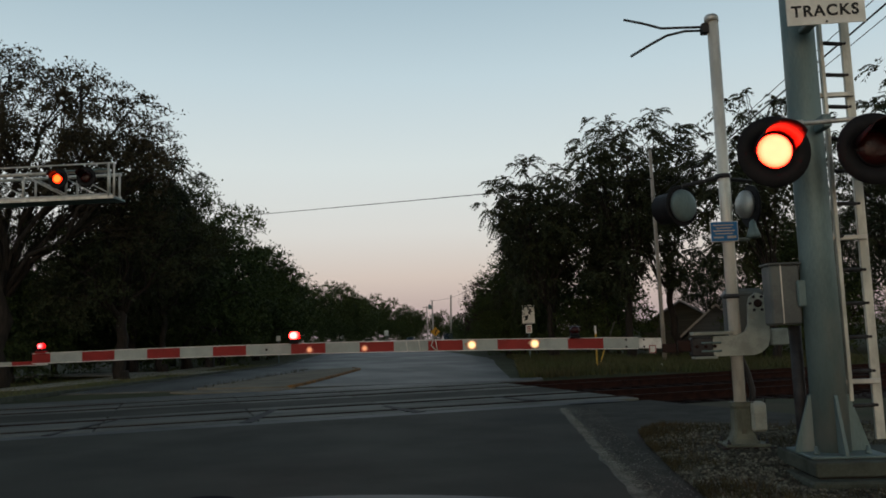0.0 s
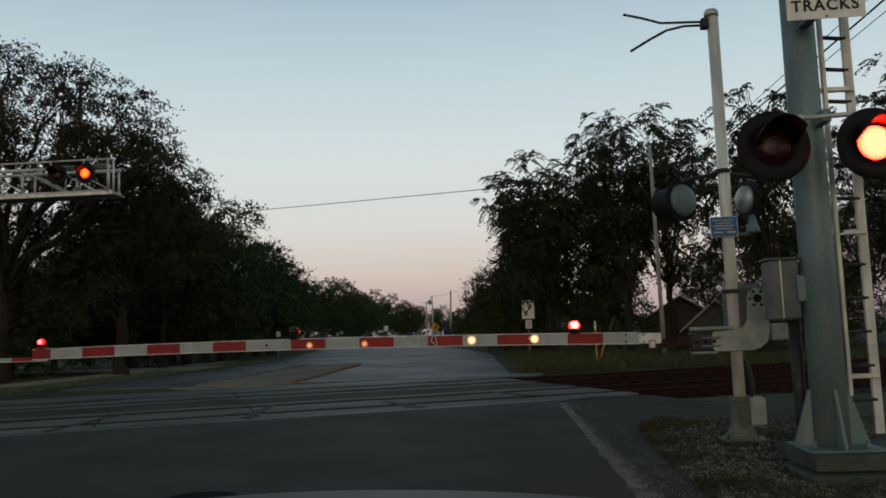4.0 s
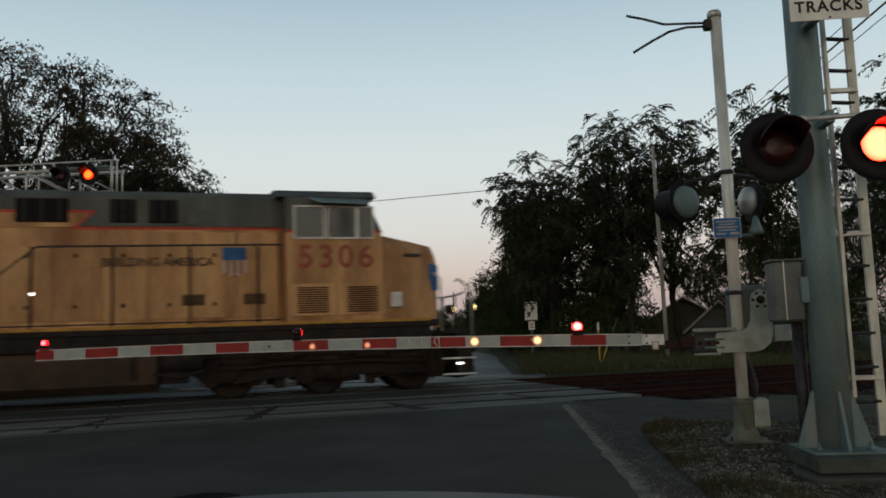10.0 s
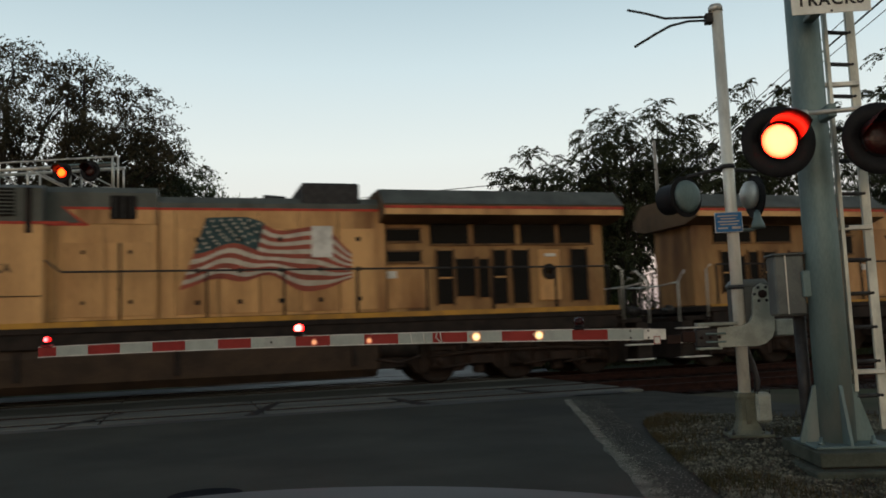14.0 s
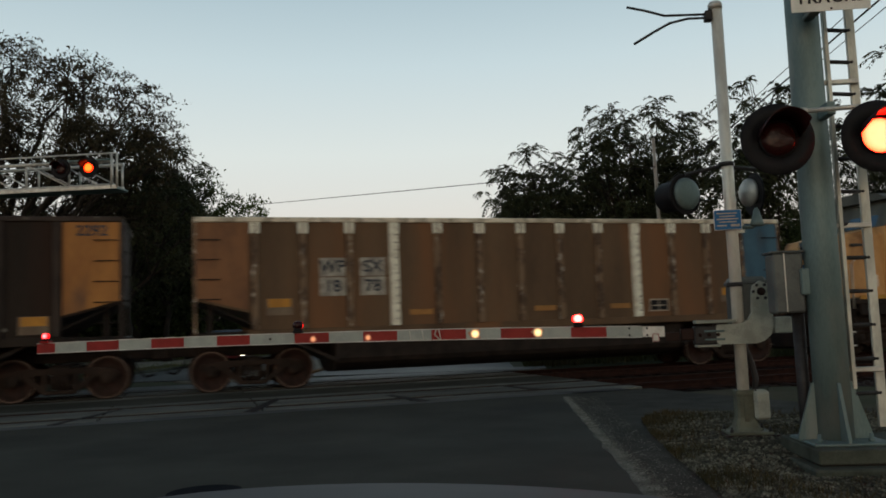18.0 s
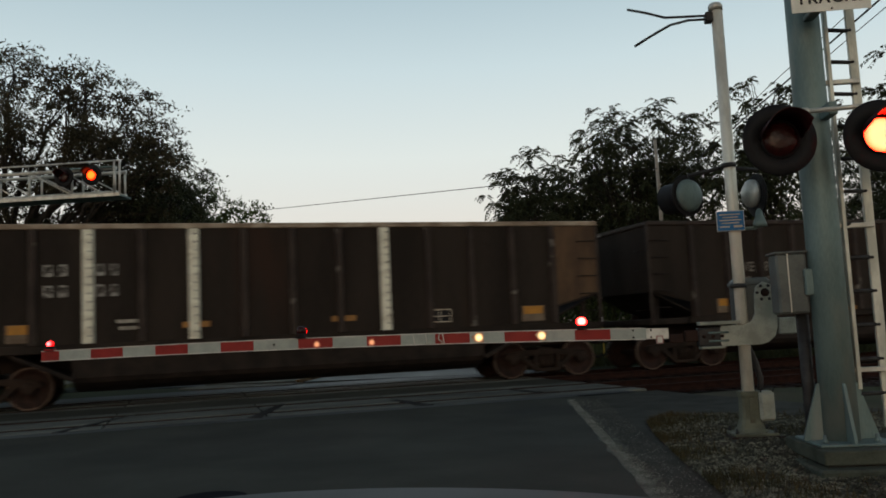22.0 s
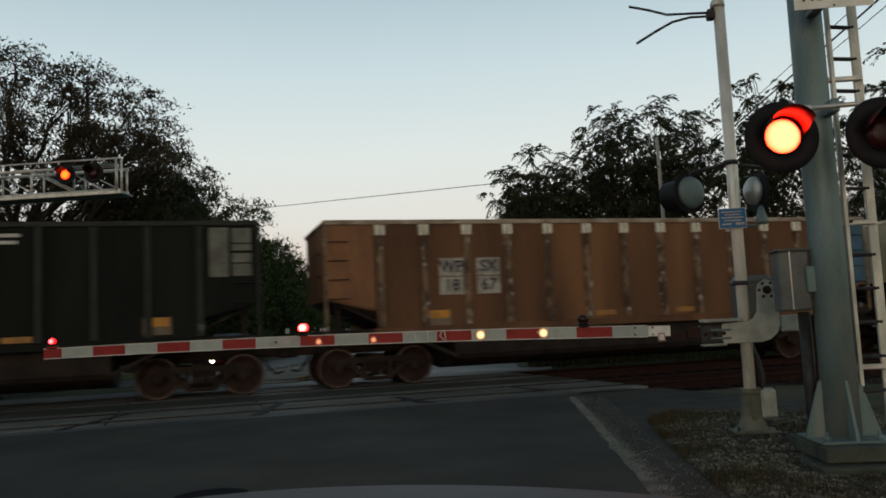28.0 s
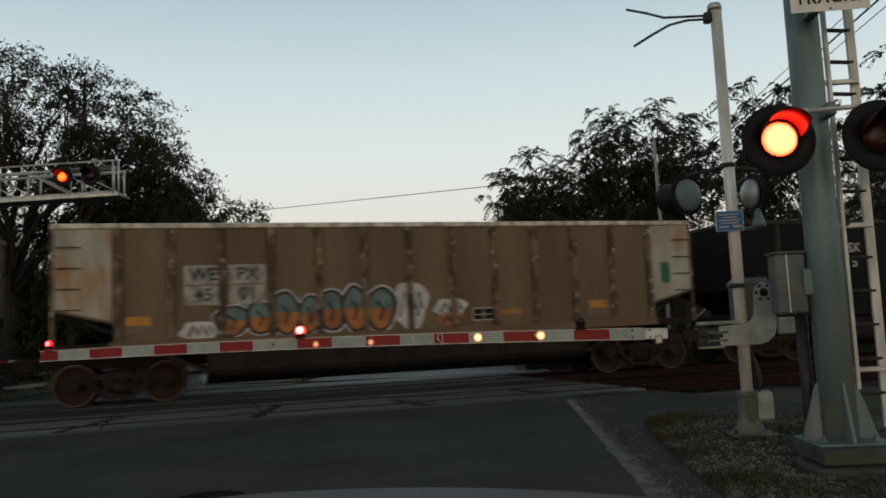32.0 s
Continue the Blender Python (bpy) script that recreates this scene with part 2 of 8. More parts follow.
DARK_STEEL = mat("dark_steel", (0.045, 0.045, 0.047), (0.028, 0.028, 0.030), 0.55, 0.3, scale=8, bump=0.1)
SHADE_IN = mat("visor_lining", (0.030, 0.0045, 0.005), (0.024, 0.004, 0.0045), 0.5, scale=8, bump=0.0)
REFLECT_RED = mat("red_sheeting", (0.27, 0.014, 0.014), (0.21, 0.011, 0.011), 0.45, scale=5, bump=0.03)
REFLECT_WHITE = mat("white_sheeting", (0.36, 0.41, 0.39), (0.29, 0.33, 0.315), 0.45, scale=5, bump=0.03)
ARM_EDGE = mat("arm_edge_white", (0.72, 0.72, 0.70), rough=0.5, scale=5, bump=0.03)
SIGN_WHITE = mat("white_sign_face", (0.88, 0.88, 0.82), (0.76, 0.76, 0.70), 0.5, scale=6, bump=0.02)
SIGN_BLACK = mat("black_sign_paint", (0.02, 0.02, 0.02), rough=0.5, bump=0.0)
SIGN_BLUE = mat("blue_sign_face", (0.035, 0.19, 0.42), (0.025, 0.14, 0.33), 0.45, scale=8, bump=0.02)
SIGN_YELLOW = mat("amber_sign_face", (0.75, 0.36, 0.03), (0.60, 0.28, 0.02), 0.5, scale=6, bump=0.02)
POST_YELLOW = mat("yellow_marker_paint", (0.55, 0.36, 0.05), (0.35, 0.22, 0.04), 0.6, scale=6)
WOOD_POLE = mat("weathered_pole_wood", (0.40, 0.385, 0.35), (0.26, 0.245, 0.22), 0.85, scale=4, stretch=(2, 2, 0.15), bump=0.3)
BARK = mat("bark", (0.032, 0.027, 0.023), (0.017, 0.015, 0.013), 0.95, scale=6, stretch=(2, 2, 0.35), bump=0.6)
BARK_PALE = mat("pale_bark", (0.11, 0.098, 0.085), (0.055, 0.05, 0.043), 0.9, scale=6, stretch=(2, 2, 0.35), bump=0.4)
WIRE = mat("cable_black", (0.012, 0.012, 0.013), rough=0.6, bump=0.0)


def leaf_mat(name, a, b):
    m = mat(name, a, b, 0.6, scale=0.35, fine=8, bump=0.0, mix=1.0, island=0.3, spec=0.06)
    return m


LEAF = leaf_mat("leaf_green", (0.044, 0.054, 0.028), (0.028, 0.033, 0.019))
LEAF_BROWN = leaf_mat("leaf_bronze_green", (0.060, 0.054, 0.034), (0.036, 0.034, 0.023))
LEAF_WARM = leaf_mat("leaf_olive", (0.065, 0.090, 0.030), (0.036, 0.052, 0.022))
LEAF_RED = leaf_mat("leaf_purple", (0.050, 0.030, 0.030), (0.030, 0.022, 0.022))
PAINT_YELLOW = mat("loco_yellow_paint", (0.68, 0.395, 0.165), (0.42, 0.23, 0.093), 0.45, scale=1.6, fine=24, bump=0.06, stretch=(1, 1, 0.22), mix=0.7,
                   rust=(0.22, 0.105, 0.042), rust_scale=0.9, rust_low=0.57)
PAINT_GREY = mat("loco_grey_paint", (0.105, 0.115, 0.103), (0.068, 0.074, 0.067), 0.55, scale=1.6, fine=24, bump=0.06, stretch=(1, 1, 0.25))
PAINT_RED = mat("loco_red_paint", (0.50, 0.055, 0.030), (0.36, 0.040, 0.025), 0.5, scale=4, bump=0.03)
PAINT_BLUE = mat("loco_blue_paint", (0.035, 0.13, 0.33), (0.03, 0.09, 0.24), 0.5, scale=5, bump=0.03)
PAINT_CREAM = mat("faded_white_paint", (0.55, 0.50, 0.42), (0.42, 0.37, 0.30), 0.6, scale=4, bump=0.03)
FLAG_BLUE = mat("faded_flag_blue", (0.035, 0.075, 0.080), (0.022, 0.05, 0.056), 0.55, scale=4, bump=0.03)
UNDER = mat("underframe_grime", (0.026, 0.019, 0.016), (0.014, 0.011, 0.010), 0.8, 0.1, scale=3, fine=30, bump=0.3)
TANK = mat("fuel_tank_grime", (0.060, 0.040, 0.027), (0.032, 0.023, 0.018), 0.75, scale=1.5, fine=20, bump=0.15)
WHEEL = mat("rusty_wheel_steel", (0.032, 0.015, 0.012), (0.018, 0.010, 0.008), 0.7, 0.2, scale=6, bump=0.15)
TREAD = mat("worn_wheel_tread", (0.15, 0.11, 0.09), rough=0.55, metal=0.4, scale=6, bump=0.05)
GRILLE = mat("black_radiator_grille", (0.008, 0.008, 0.008), (0.016, 0.014, 0.012), 0.7, scale=20, bump=0.4, stretch=(1, 1, 6), spec=0.1)
CAB_GLASS = mat("grey_cab_glass", (0.055, 0.068, 0.072), (0.035, 0.045, 0.05), 0.1, scale=2, bump=0.0, spec=0.8)
GLASS_DARK = mat("dark_cab_glass", (0.02, 0.025, 0.03), (0.03, 0.036, 0.042), 0.08, scale=2, bump=0.0, spec=0.8)
WHITE_TRIM = mat("white_trim_paint", (0.72, 0.72, 0.68), (0.5, 0.5, 0.47), 0.5, scale=5, bump=0.03)
HOOD_PAINT = mat("car_paint_silver_blue", (0.050, 0.058, 0.062), (0.042, 0.050, 0.055), 0.55, 0.0, scale=2, bump=0.0, spec=0.2)
MAROON = mat("car_paint_maroon", (0.13, 0.014, 0.016), rough=0.3, metal=0.2, scale=2, bump=0.0, coat=0.6)
WHITE_CAR = mat("car_paint_white", (0.7, 0.7, 0.68), rough=0.3, scale=2, bump=0.0, coat=0.5)
TYRE = mat("tyre_rubber", (0.02, 0.02, 0.02), rough=0.85, scale=10)
BRICK_TAN = mat("tan_house_siding", (0.105, 0.09, 0.062), (0.08, 0.07, 0.05), 0.8, scale=2, bump=0.1, stretch=(0.2, 0.2, 6))
SIDING_GREY = mat("grey_house_siding", (0.085, 0.095, 0.098), (0.065, 0.073, 0.077), 0.8, scale=2, bump=0.1, stretch=(0.2, 0.2, 6))
FASCIA = mat("weathered_fascia_paint", (0.33, 0.32, 0.29), (0.24, 0.23, 0.21), 0.7, scale=3, bump=0.05)
ROOFING = mat("roof_shingle", (0.060, 0.055, 0.052), (0.040, 0.037, 0.036), 0.9, scale=6, bump=0.4)
LED_ON = glow("red_lamp_lit", (1.0, 0.017, 0.0085), 62.0, (60.0, 0.30, 0.07), 0.178, beads=28)
LED_FAR = glow("far_red_lamp_lit", (1.0, 0.06, 0.006), 7.0, (4.0, 0.06, 0.01), 0.15)
LED_ARM = glow("arm_red_lamp_lit", (1.0, 0.035, 0.03), 40.0, (9.0, 0.02, 0.03), 0.066, core=0.3)
LED_TIP = glow("tip_red_lamp_lit", (1.0, 0.05, 0.055), 14.0, (2.4, 0.006, 0.01), 0.046, core=0.05)
LED_OFF = mat("red_lens_dark", (0.034, 0.007, 0.007), (0.022, 0.005, 0.005), 0.22, scale=30, bump=0.2)
# Glow for headlight reflections on the gate arm; no lamp sits there.
GLINT_WARM = glow("warm_arm_glint", (1.0, 0.66, 0.30), 2.0, (0.10, 0.035, 0.02), 0.066, base=(0.25, 0.16, 0.12), core=0.15)
GLINT_AMBER = glow("amber_arm_glint", (1.0, 0.42, 0.20), 0.9, (0.08, 0.006, 0.005), 0.050, base=(0.20, 0.02, 0.02), core=0.1)
LAMP_YELLOW = glow("yellow_headlamp_lit", (1.0, 0.70, 0.26), 4.0)
LAMP_WHITE = glow("white_headlamp_lit", (1.0, 0.88, 0.66), 14.0)
STEP_LIGHT = glow("step_lamp_lit", (1.0, 0.93, 0.85), 5.0)

# ---------------------------------------------------------------- mesh helpers
class Geo:
    """Collects vertices and faces of one mesh."""

    def __init__(self):
        self.v, self.f, self.s = [], [], []

    def add(self, verts, faces, smooth=False, m=None):
        n = len(self.v)
        self.v += [tuple(m @ Vector(p)) for p in verts] if m is not None else [tuple(p) for p in verts]
        self.f += [tuple(i + n for i in q) for q in faces]
        self.s += [smooth] * len(faces)
        return self

    def box(self, x0, x1, y0, y1, z0, z1, b=0.0, m=None):
        x0, x1, y0, y1, z0, z1 = min(x0, x1), max(x0, x1), min(y0, y1), max(y0, y1), min(z0, z1), max(z0, z1)
        b = min(b, (x1 - x0) * 0.45, (y1 - y0) * 0.45, (z1 - z0) * 0.45)
        if b <= 0:
            v = [(x, y, z) for x in (x0, x1) for y in (y0, y1) for z in (z0, z1)]
            f = [(0, 1, 3, 2), (4, 6, 7, 5), (0, 4, 5, 1), (2, 3, 7, 6), (0, 2, 6, 4), (1, 5, 7, 3)]
            return self.add(v, f, m=m)
        v, idx = [], {}
        for i, x in enumerate((x0, x1)):
            for j, y in enumerate((y0, y1)):
                for k, z in enumerate((z0, z1)):
                    sx, sy, sz = (b, -b)[i], (b, -b)[j], (b, -b)[k]
                    for a, p in enumerate(((x, y + sy, z + sz), (x + sx, y, z + sz), (x + sx, y + sy, z))):
                        idx[i, j, k, a] = len(v)
                        v.append(p)
        g = lambda i, j, k, a: idx[i, j, k, a]
        f = []
        for i in (0, 1):
            q = [g(i, 0, 0, 0), g(i, 0, 1, 0), g(i, 1, 1, 0), g(i, 1, 0, 0)]
            f.append(tuple(q if i == 0 else q[::-1]))
            q = [g(0, i, 0, 1), g(1, i, 0, 1), g(1, i, 1, 1), g(0, i, 1, 1)]
            f.append(tuple(q if i == 0 else q[::-1]))
            q = [g(0, 0, i, 2), g(0, 1, i, 2), g(1, 1, i, 2), g(1, 0, i, 2)]
            f.append(tuple(q if i == 0 else q[::-1]))
        for i in (0, 1):
            for j in (0, 1):
                q = [g(i, j, 0, 0), g(i, j, 0, 1), g(i, j, 1, 1), g(i, j, 1, 0)]
                f.append(tuple(q if (i + j) % 2 else q[::-1]))
                q = [g(i, 0, j, 0), g(i, 0, j, 2), g(i, 1, j, 2), g(i, 1, j, 0)]
                f.append(tuple(q[::-1] if (i + j) % 2 else q))
                q = [g(0, i, j, 1), g(0, i, j, 2), g(1, i, j, 2), g(1, i, j, 1)]
                f.append(tuple(q if (i + j) % 2 else q[::-1]))
        for i in (0, 1):
            for j in (0, 1):
                for k in (0, 1):
                    q = [g(i, j, k, 0), g(i, j, k, 1), g(i, j, k, 2)]
                    f.append(tuple(q if (i + j + k) % 2 else q[::-1]))
        return self.add(v, f, m=m)

    def ring(self, rings, closed=False, caps=True, smooth=True, m=None):
        """Rings of equally many points, joined in turn."""
        n = len(rings[0])
        v = [p for r in rings for p in r]
        f = []
        for k in range(len(rings) - 1 + closed):
            a, b = k * n, (k + 1) % len(rings) * n
            f += [(a + i, a + (i + 1) % n, b + (i + 1) % n, b + i) for i in range(n)]
        base = len(self.v)
        self.add(v, f, smooth, m)
        if caps and not closed:
            self.f += [tuple(base + i for i in range(n))[::-1], tuple(base + (len(rings) - 1) * n + i for i in range(n))]
            self.s += [False, False]
        return self

    def tube(self, pts, r, n=10, caps=True, m=None, r1=None):
        pts = [Vector(p) for p in pts]
        rings = []
        for i, p in enumerate(pts):
            d = (pts[min(i + 1, len(pts) - 1)] - pts[max(i - 1, 0)]).normalized()
            a = d.cross(Vector((0, 0, 1)) if abs(d.z) < 0.9 else Vector((1, 0, 0))).normalized()
            c = a.cross(d)
            k = r if r1 is None else r + (r1 - r) * i / (len(pts) - 1)
            rings.append([p + (a * math.cos(2 * math.pi * j / n) + c * math.sin(2 * math.pi * j / n)) * k for j in range(n)])
        return self.ring(rings, caps=caps, m=m)

    def lathe(self, profile, o, axis=(0, 0, 1), n=24, m=None, caps=True):
        """profile: rows of radius, height along the axis from o."""
        d, o = Vector(axis).normalized(), Vector(o)
        a = d.cross(Vector((0, 0, 1)) if abs(d.z) < 0.9 else Vector((1, 0, 0))).normalized()
        c = a.cross(d)
        return self.ring([[o + d * t + (a * math.cos(2 * math.pi * j / n) + c * math.sin(2 * math.pi * j / n)) * max(r, 1e-4) for j in range(n)]
                          for r, t in profile], caps=caps, m=m)

    def prism(self, poly, axis, a0, a1, m=None):
        """A polygon drawn in the two other axes (in the order x, y, z), pulled along axis."""
        put = {"x": lambda p, a: (a, p[0], p[1]), "y": lambda p, a: (p[0], a, p[1]), "z": lambda p, a: (p[0], p[1], a)}[axis]
        n = len(poly)
        v = [put(p, a0) for p in poly] + [put(p, a1) for p in poly]
        f = [(i, (i + 1) % n, n + (i + 1) % n, n + i) for i in range(n)] + [tuple(range(n))[::-1], tuple(range(n, 2 * n))]
        return self.add(v, f, m=m)

    def mesh(self, name, material):
        me = bpy.data.meshes.new(name)
        me.from_pydata(self.v, [], self.f)
        me.polygons.foreach_set("use_smooth", self.s)
        me.materials.append(material)
        bm = bmesh.new()
        bm.from_mesh(me)
        bmesh.ops.recalc_face_normals(bm, faces=bm.faces)
        bm.to_mesh(me)
        bm.free()
        return me


def part(name, geo, material, parent=None, label="", m=None):
    """Links a mesh as one object, under a thing or a part."""
    ob = new(name, geo if isinstance(geo, bpy.types.Mesh) else geo.mesh(name, material))
    if parent:
        ob.parent = parent
    if m is not None:
        ob.matrix_basis = m
    if label:
        tagged(ob, label)
    return ob


def thing(name, label, category, m=None, group="", kind=""):
    ob = new(name)
    ob.empty_display_size = 0.2
    if m is not None:
        ob.matrix_basis = m
    return tagged(ob, label, category, group, kind)


def words(name, text, size, material, parent, m, label="", depth=0.002, spacing=1.0, bold=0.0):
    """Letters in the built-in font as a mesh, centred, facing the pose's z."""
    cu = bpy.data.curves.new(name, "FONT")
    cu.offset = bold
    cu.body, cu.size, cu.extrude, cu.align_x, cu.align_y, cu.space_character = text, size, depth, "CENTER", "CENTER", spacing
    tmp = bpy.data.objects.new(name, cu)
    scene.collection.objects.link(tmp)
    bpy.context.view_layer.update()
    me = bpy.data.meshes.new_from_object(tmp.evaluated_get(bpy.context.evaluated_depsgraph_get()))
    bpy.data.objects.remove(tmp)
    me.materials.clear()
    me.materials.append(material)
    return part(name, me, material, parent, label, m)


ROAD_TURN = -22.07                       # the road runs this many degrees to the right of +y
RD = Matrix.Rotation(radians(ROAD_TURN), 4, "Z")


def at_road(x, y, z=0.0, rz=0.0):
    """A pose at a place of the world, turned square to the road."""
    return pose(x, y, z, 0, 0, ROAD_TURN + rz)


def across(lat, along):
    """The place at a distance to the right of the camera and along the road, which bends left further on."""
    a = radians(-ROAD_TURN)
    far = max(along - 40.0, 0.0)
    lat -= far * far / 130.0 if far < 11 else 0.93 + 0.17 * (far - 11.0)
    return lat * math.cos(a) + along * math.sin(a), -lat * math.sin(a) + along * math.cos(a)

# ---------------------------------------------------------------- ground, road, tracks
NEAR_RAILS, FAR_RAILS = (14.13, 15.63), (18.55, 20.05)
CROSS_L, CROSS_R = -16.0, 8.0


def lateral(x, y):
    a = radians(-ROAD_TURN)
    return x * math.cos(a) - y * math.sin(a), x * math.sin(a) + y * math.cos(a)


def ground_height(x, y):
    """Level with the road beside it, lower along the railway and further out."""
    lat, along = lateral(x, y)
    out = max(lat - 1.0, -13.5 - lat, 0.0) if along < 60 else 2.0
    z = -0.035 - 0.16 * min(max(out - 3.4, 0.0) / 2.5, 1.0)
    if 12.2 < y < 21.8 and x > CROSS_R - 0.3:
        z = min(z, -0.27)
    dip = min(max((8.5 - along) / 1.2, 0.0), 1.0) * min(max((lat - 1.7) / 0.7, 0.0), 1.0)
    z -= 0.13 * dip if along < 9 else 0.0
    return z + 0.03 * noise.noise((x * 0.35, y * 0.35, 0)) * min(max(out - 3.0, 0.0), 1.0)


def make_ground():
    def steps(lo, hi, near_lo, near_hi, fine):
        s, out = near_lo, []
        while s < near_hi:
            out.append(s)
            s += fine
        k, a = fine, near_hi
        while a < hi:
            out.append(a)
            k *= 1.35
            a += k
        out.append(hi)
        k, a = fine, near_lo
        while a > lo:
            k *= 1.35
            a -= k
            out.insert(0, max(a, lo))
        return out
    xs, ys = steps(-2500, 2500, -14, 34, 0.7), steps(-400, 3500, -6, 46, 0.7)
    g = Geo()
    v = [(x, y, ground_height(x, y)) for y in ys for x in xs]
    n = len(xs)
    f = [(j * n + i, j * n + i + 1, (j + 1) * n + i + 1, (j + 1) * n + i) for j in range(len(ys) - 1) for i in range(n - 1)]
    g.add(v, f, True)
    tagged(part("ground", g, GROUND), "rough grassy verge and soil beside road and railway", "ground", kind="structure")


make_ground()


def ribbon(lat0, lat1, rows, z0, z1, thick=0.05):
    """A strip of paving between two lateral distances, along the road."""
    g = Geo()
    v = []
    for s in rows:
        a, b = lat0(s) if callable(lat0) else lat0, lat1(s) if callable(lat1) else lat1
        (xa, ya), (xb, yb) = across(a, s), across(b, s)
        v += [(xa, ya, z0), (xb, yb, z1), (xb, yb, z1 - thick), (xa, ya, z0 - thick)]
    f = []
    for k in range(len(rows) - 1):
        a, b = 4 * k, 4 * k + 4
        f += [(a, a + 1, b + 1, b), (a + 1, a + 2, b + 2, b + 1), (a + 3, a, b, b + 3)]
    f += [(0, 3, 2, 1), (len(v) - 4, len(v) - 3, len(v) - 2, len(v) - 1)]
    return g.add(v, f)


def cut_y(lat, y):
    """How far along the road the line at this lateral distance meets a track line."""
    a = radians(-ROAD_TURN)
    return (y + lat * math.sin(a)) / math.cos(a)


def slab(lat0, lat1, y0, y1, z, thick=0.06, n=1):
    """Paving between two lateral distances and two lines along the tracks; None: square to the road."""
    g = Geo()
    a = radians(-ROAD_TURN)
    pts = []
    for lat, y in ((lat0, y0), (lat1, y0), (lat1, y1), (lat0, y1)):
        s = cut_y(lat, y) if y > -50 else y
        pts.append((lat * math.cos(a) + s * math.sin(a), -lat * math.sin(a) + s * math.cos(a)))
    return g.prism(pts, "z", z - thick, z)


road = tagged(part("road", slab(-13.0, 1.02, -99, 12.95, 0.0), ASPHALT), "dark smooth asphalt road before the crossing", "road", kind="structure")
_rows = [cut_y(0, 21.0) + k for k in (0, 2, 4, 8, 14, 20, 26, 32, 40, 48, 56, 64, 74, 90, 120, 170, 260, 420, 700)]


def far_left(s):
    return -12.8


def far_right(s):
    return 0.15 - 0.9 * min(max(s - 21, 0) / 18, 1.0)


far_road = tagged(part("road", ribbon(far_left, far_right, _rows, 0.0, 0.0), ASPHALT_OLD), "worn grey patched road beyond the crossing", "road", kind="structure")
tagged(part("road", slab(-12.8, 0.9, 20.85, 22.2, -0.006), ASPHALT_OLD), "worn grey road edge behind the far rails", "road", kind="structure")
def stones(name, count, place, size, material, label, category, flat=0.7):
    rng = np.random.default_rng(5)
    base = np.array([(1, 0, 0), (-1, 0, 0), (0, 1, 0), (0, -1, 0), (0, 0, 1), (0, 0, -1)], float)
    faces = np.array([(0, 2, 4), (2, 1, 4), (1, 3, 4), (3, 0, 4), (2, 0, 5), (1, 2, 5), (3, 1, 5), (0, 3, 5)])
    v, f = [], []
    for k in range(count):
        x, y, z = place(rng)
        r = size * rng.uniform(0.5, 1.5)
        a = rng.uniform(0, 6.28)
        p = base * rng.uniform(0.6, 1.25, (6, 1)) * r * np.array([1, 1, flat])
        c, s_ = math.cos(a), math.sin(a)
        p = np.stack([p[:, 0] * c - p[:, 1] * s_, p[:, 0] * s_ + p[:, 1] * c, p[:, 2]], 1) + (x, y, z)
        v.append(p)
        f.append(faces + 6 * k)
    me = bpy.data.meshes.new(name)
    me.from_pydata(np.concatenate(v).tolist(), [], np.concatenate(f).tolist())
    me.materials.append(material)
    return tagged(part(name, me, material), label, category, kind="stuff")


shoulder = Geo()
_pts = [(1.0, -8), (1.2, -4), (1.33, 4), (1.35, 7.3), (1.41, 9.2), (1.48, 10.1), (1.62, 10.6), (1.9, 10.95), (2.35, 11.05), (2.85, 10.9), (3.3, 10.45), (4.2, 10.3), (4.4, 10.8), (3.6, 12.6), (2.85, 13.9), (2.45, 15.0), (1.0, 14.55)]


def gravel_edge(s_):
    return float(np.interp(s_, (3, 7.3, 9.2, 10.1, 10.6, 10.95, 11.1), (1.34, 1.36, 1.42, 1.50, 1.65, 1.95, 2.4)))


shoulder.prism([tuple((RD @ Vector((p[0], p[1], 0))).xy) for p in _pts], "z", -0.08, -0.004)
tagged(part("pavement", shoulder, SHOULDER), "gritty asphalt shoulder spreading towards the gate", "shoulder", kind="structure")
edge = Geo()
random.seed(4)
_l, _r, s = [], [], -6.0
while s < 13.7:
    c = 0.98 - 0.012 * s + 0.02 * noise.noise((s * 0.8, 0, 0))
    _l.append(tuple((RD @ Vector((c - 0.05 - 0.04 * noise.noise((s * 2.3, 1, 0)), s, 0))).xy))
    _r.append(tuple((RD @ Vector((c + 0.035 + 0.075 * noise.noise((s * 2.9, 5, 0)), s, 0))).xy))
    s += 0.12
for (a0, a1, b1, b0) in zip(_l, _l[1:], _r[1:], _r):
    edge.prism([a0, a1, b1, b0], "z", -0.002, 0.004)


def grit_spot(rng):
    s_ = rng.uniform(0.5, 13.7)
    lat = 0.98 - 0.012 * s_ + abs(rng.normal(0.0, 0.05 + 0.016 * max(9 - s_, 0))) - 0.03
    if rng.random() < 0.12:
        lat = rng.uniform(0.95, 1.33)
    x, y, _ = RD @ Vector((lat, s_, 0))
    return x, y, 0.003


stones("grit", 26000, grit_spot, 0.0065, GRIT, "pale grit swept to the road edge", "grit", 0.4)
tagged(part("trim", edge, CHALK), "worn pale dusty line along the road edge", "road marking", kind="structure")

# crossing: concrete panels, rails, flangeways
crossing = thing("crossing", "concrete panel railway crossing with two tracks", "crossing", kind="structure")


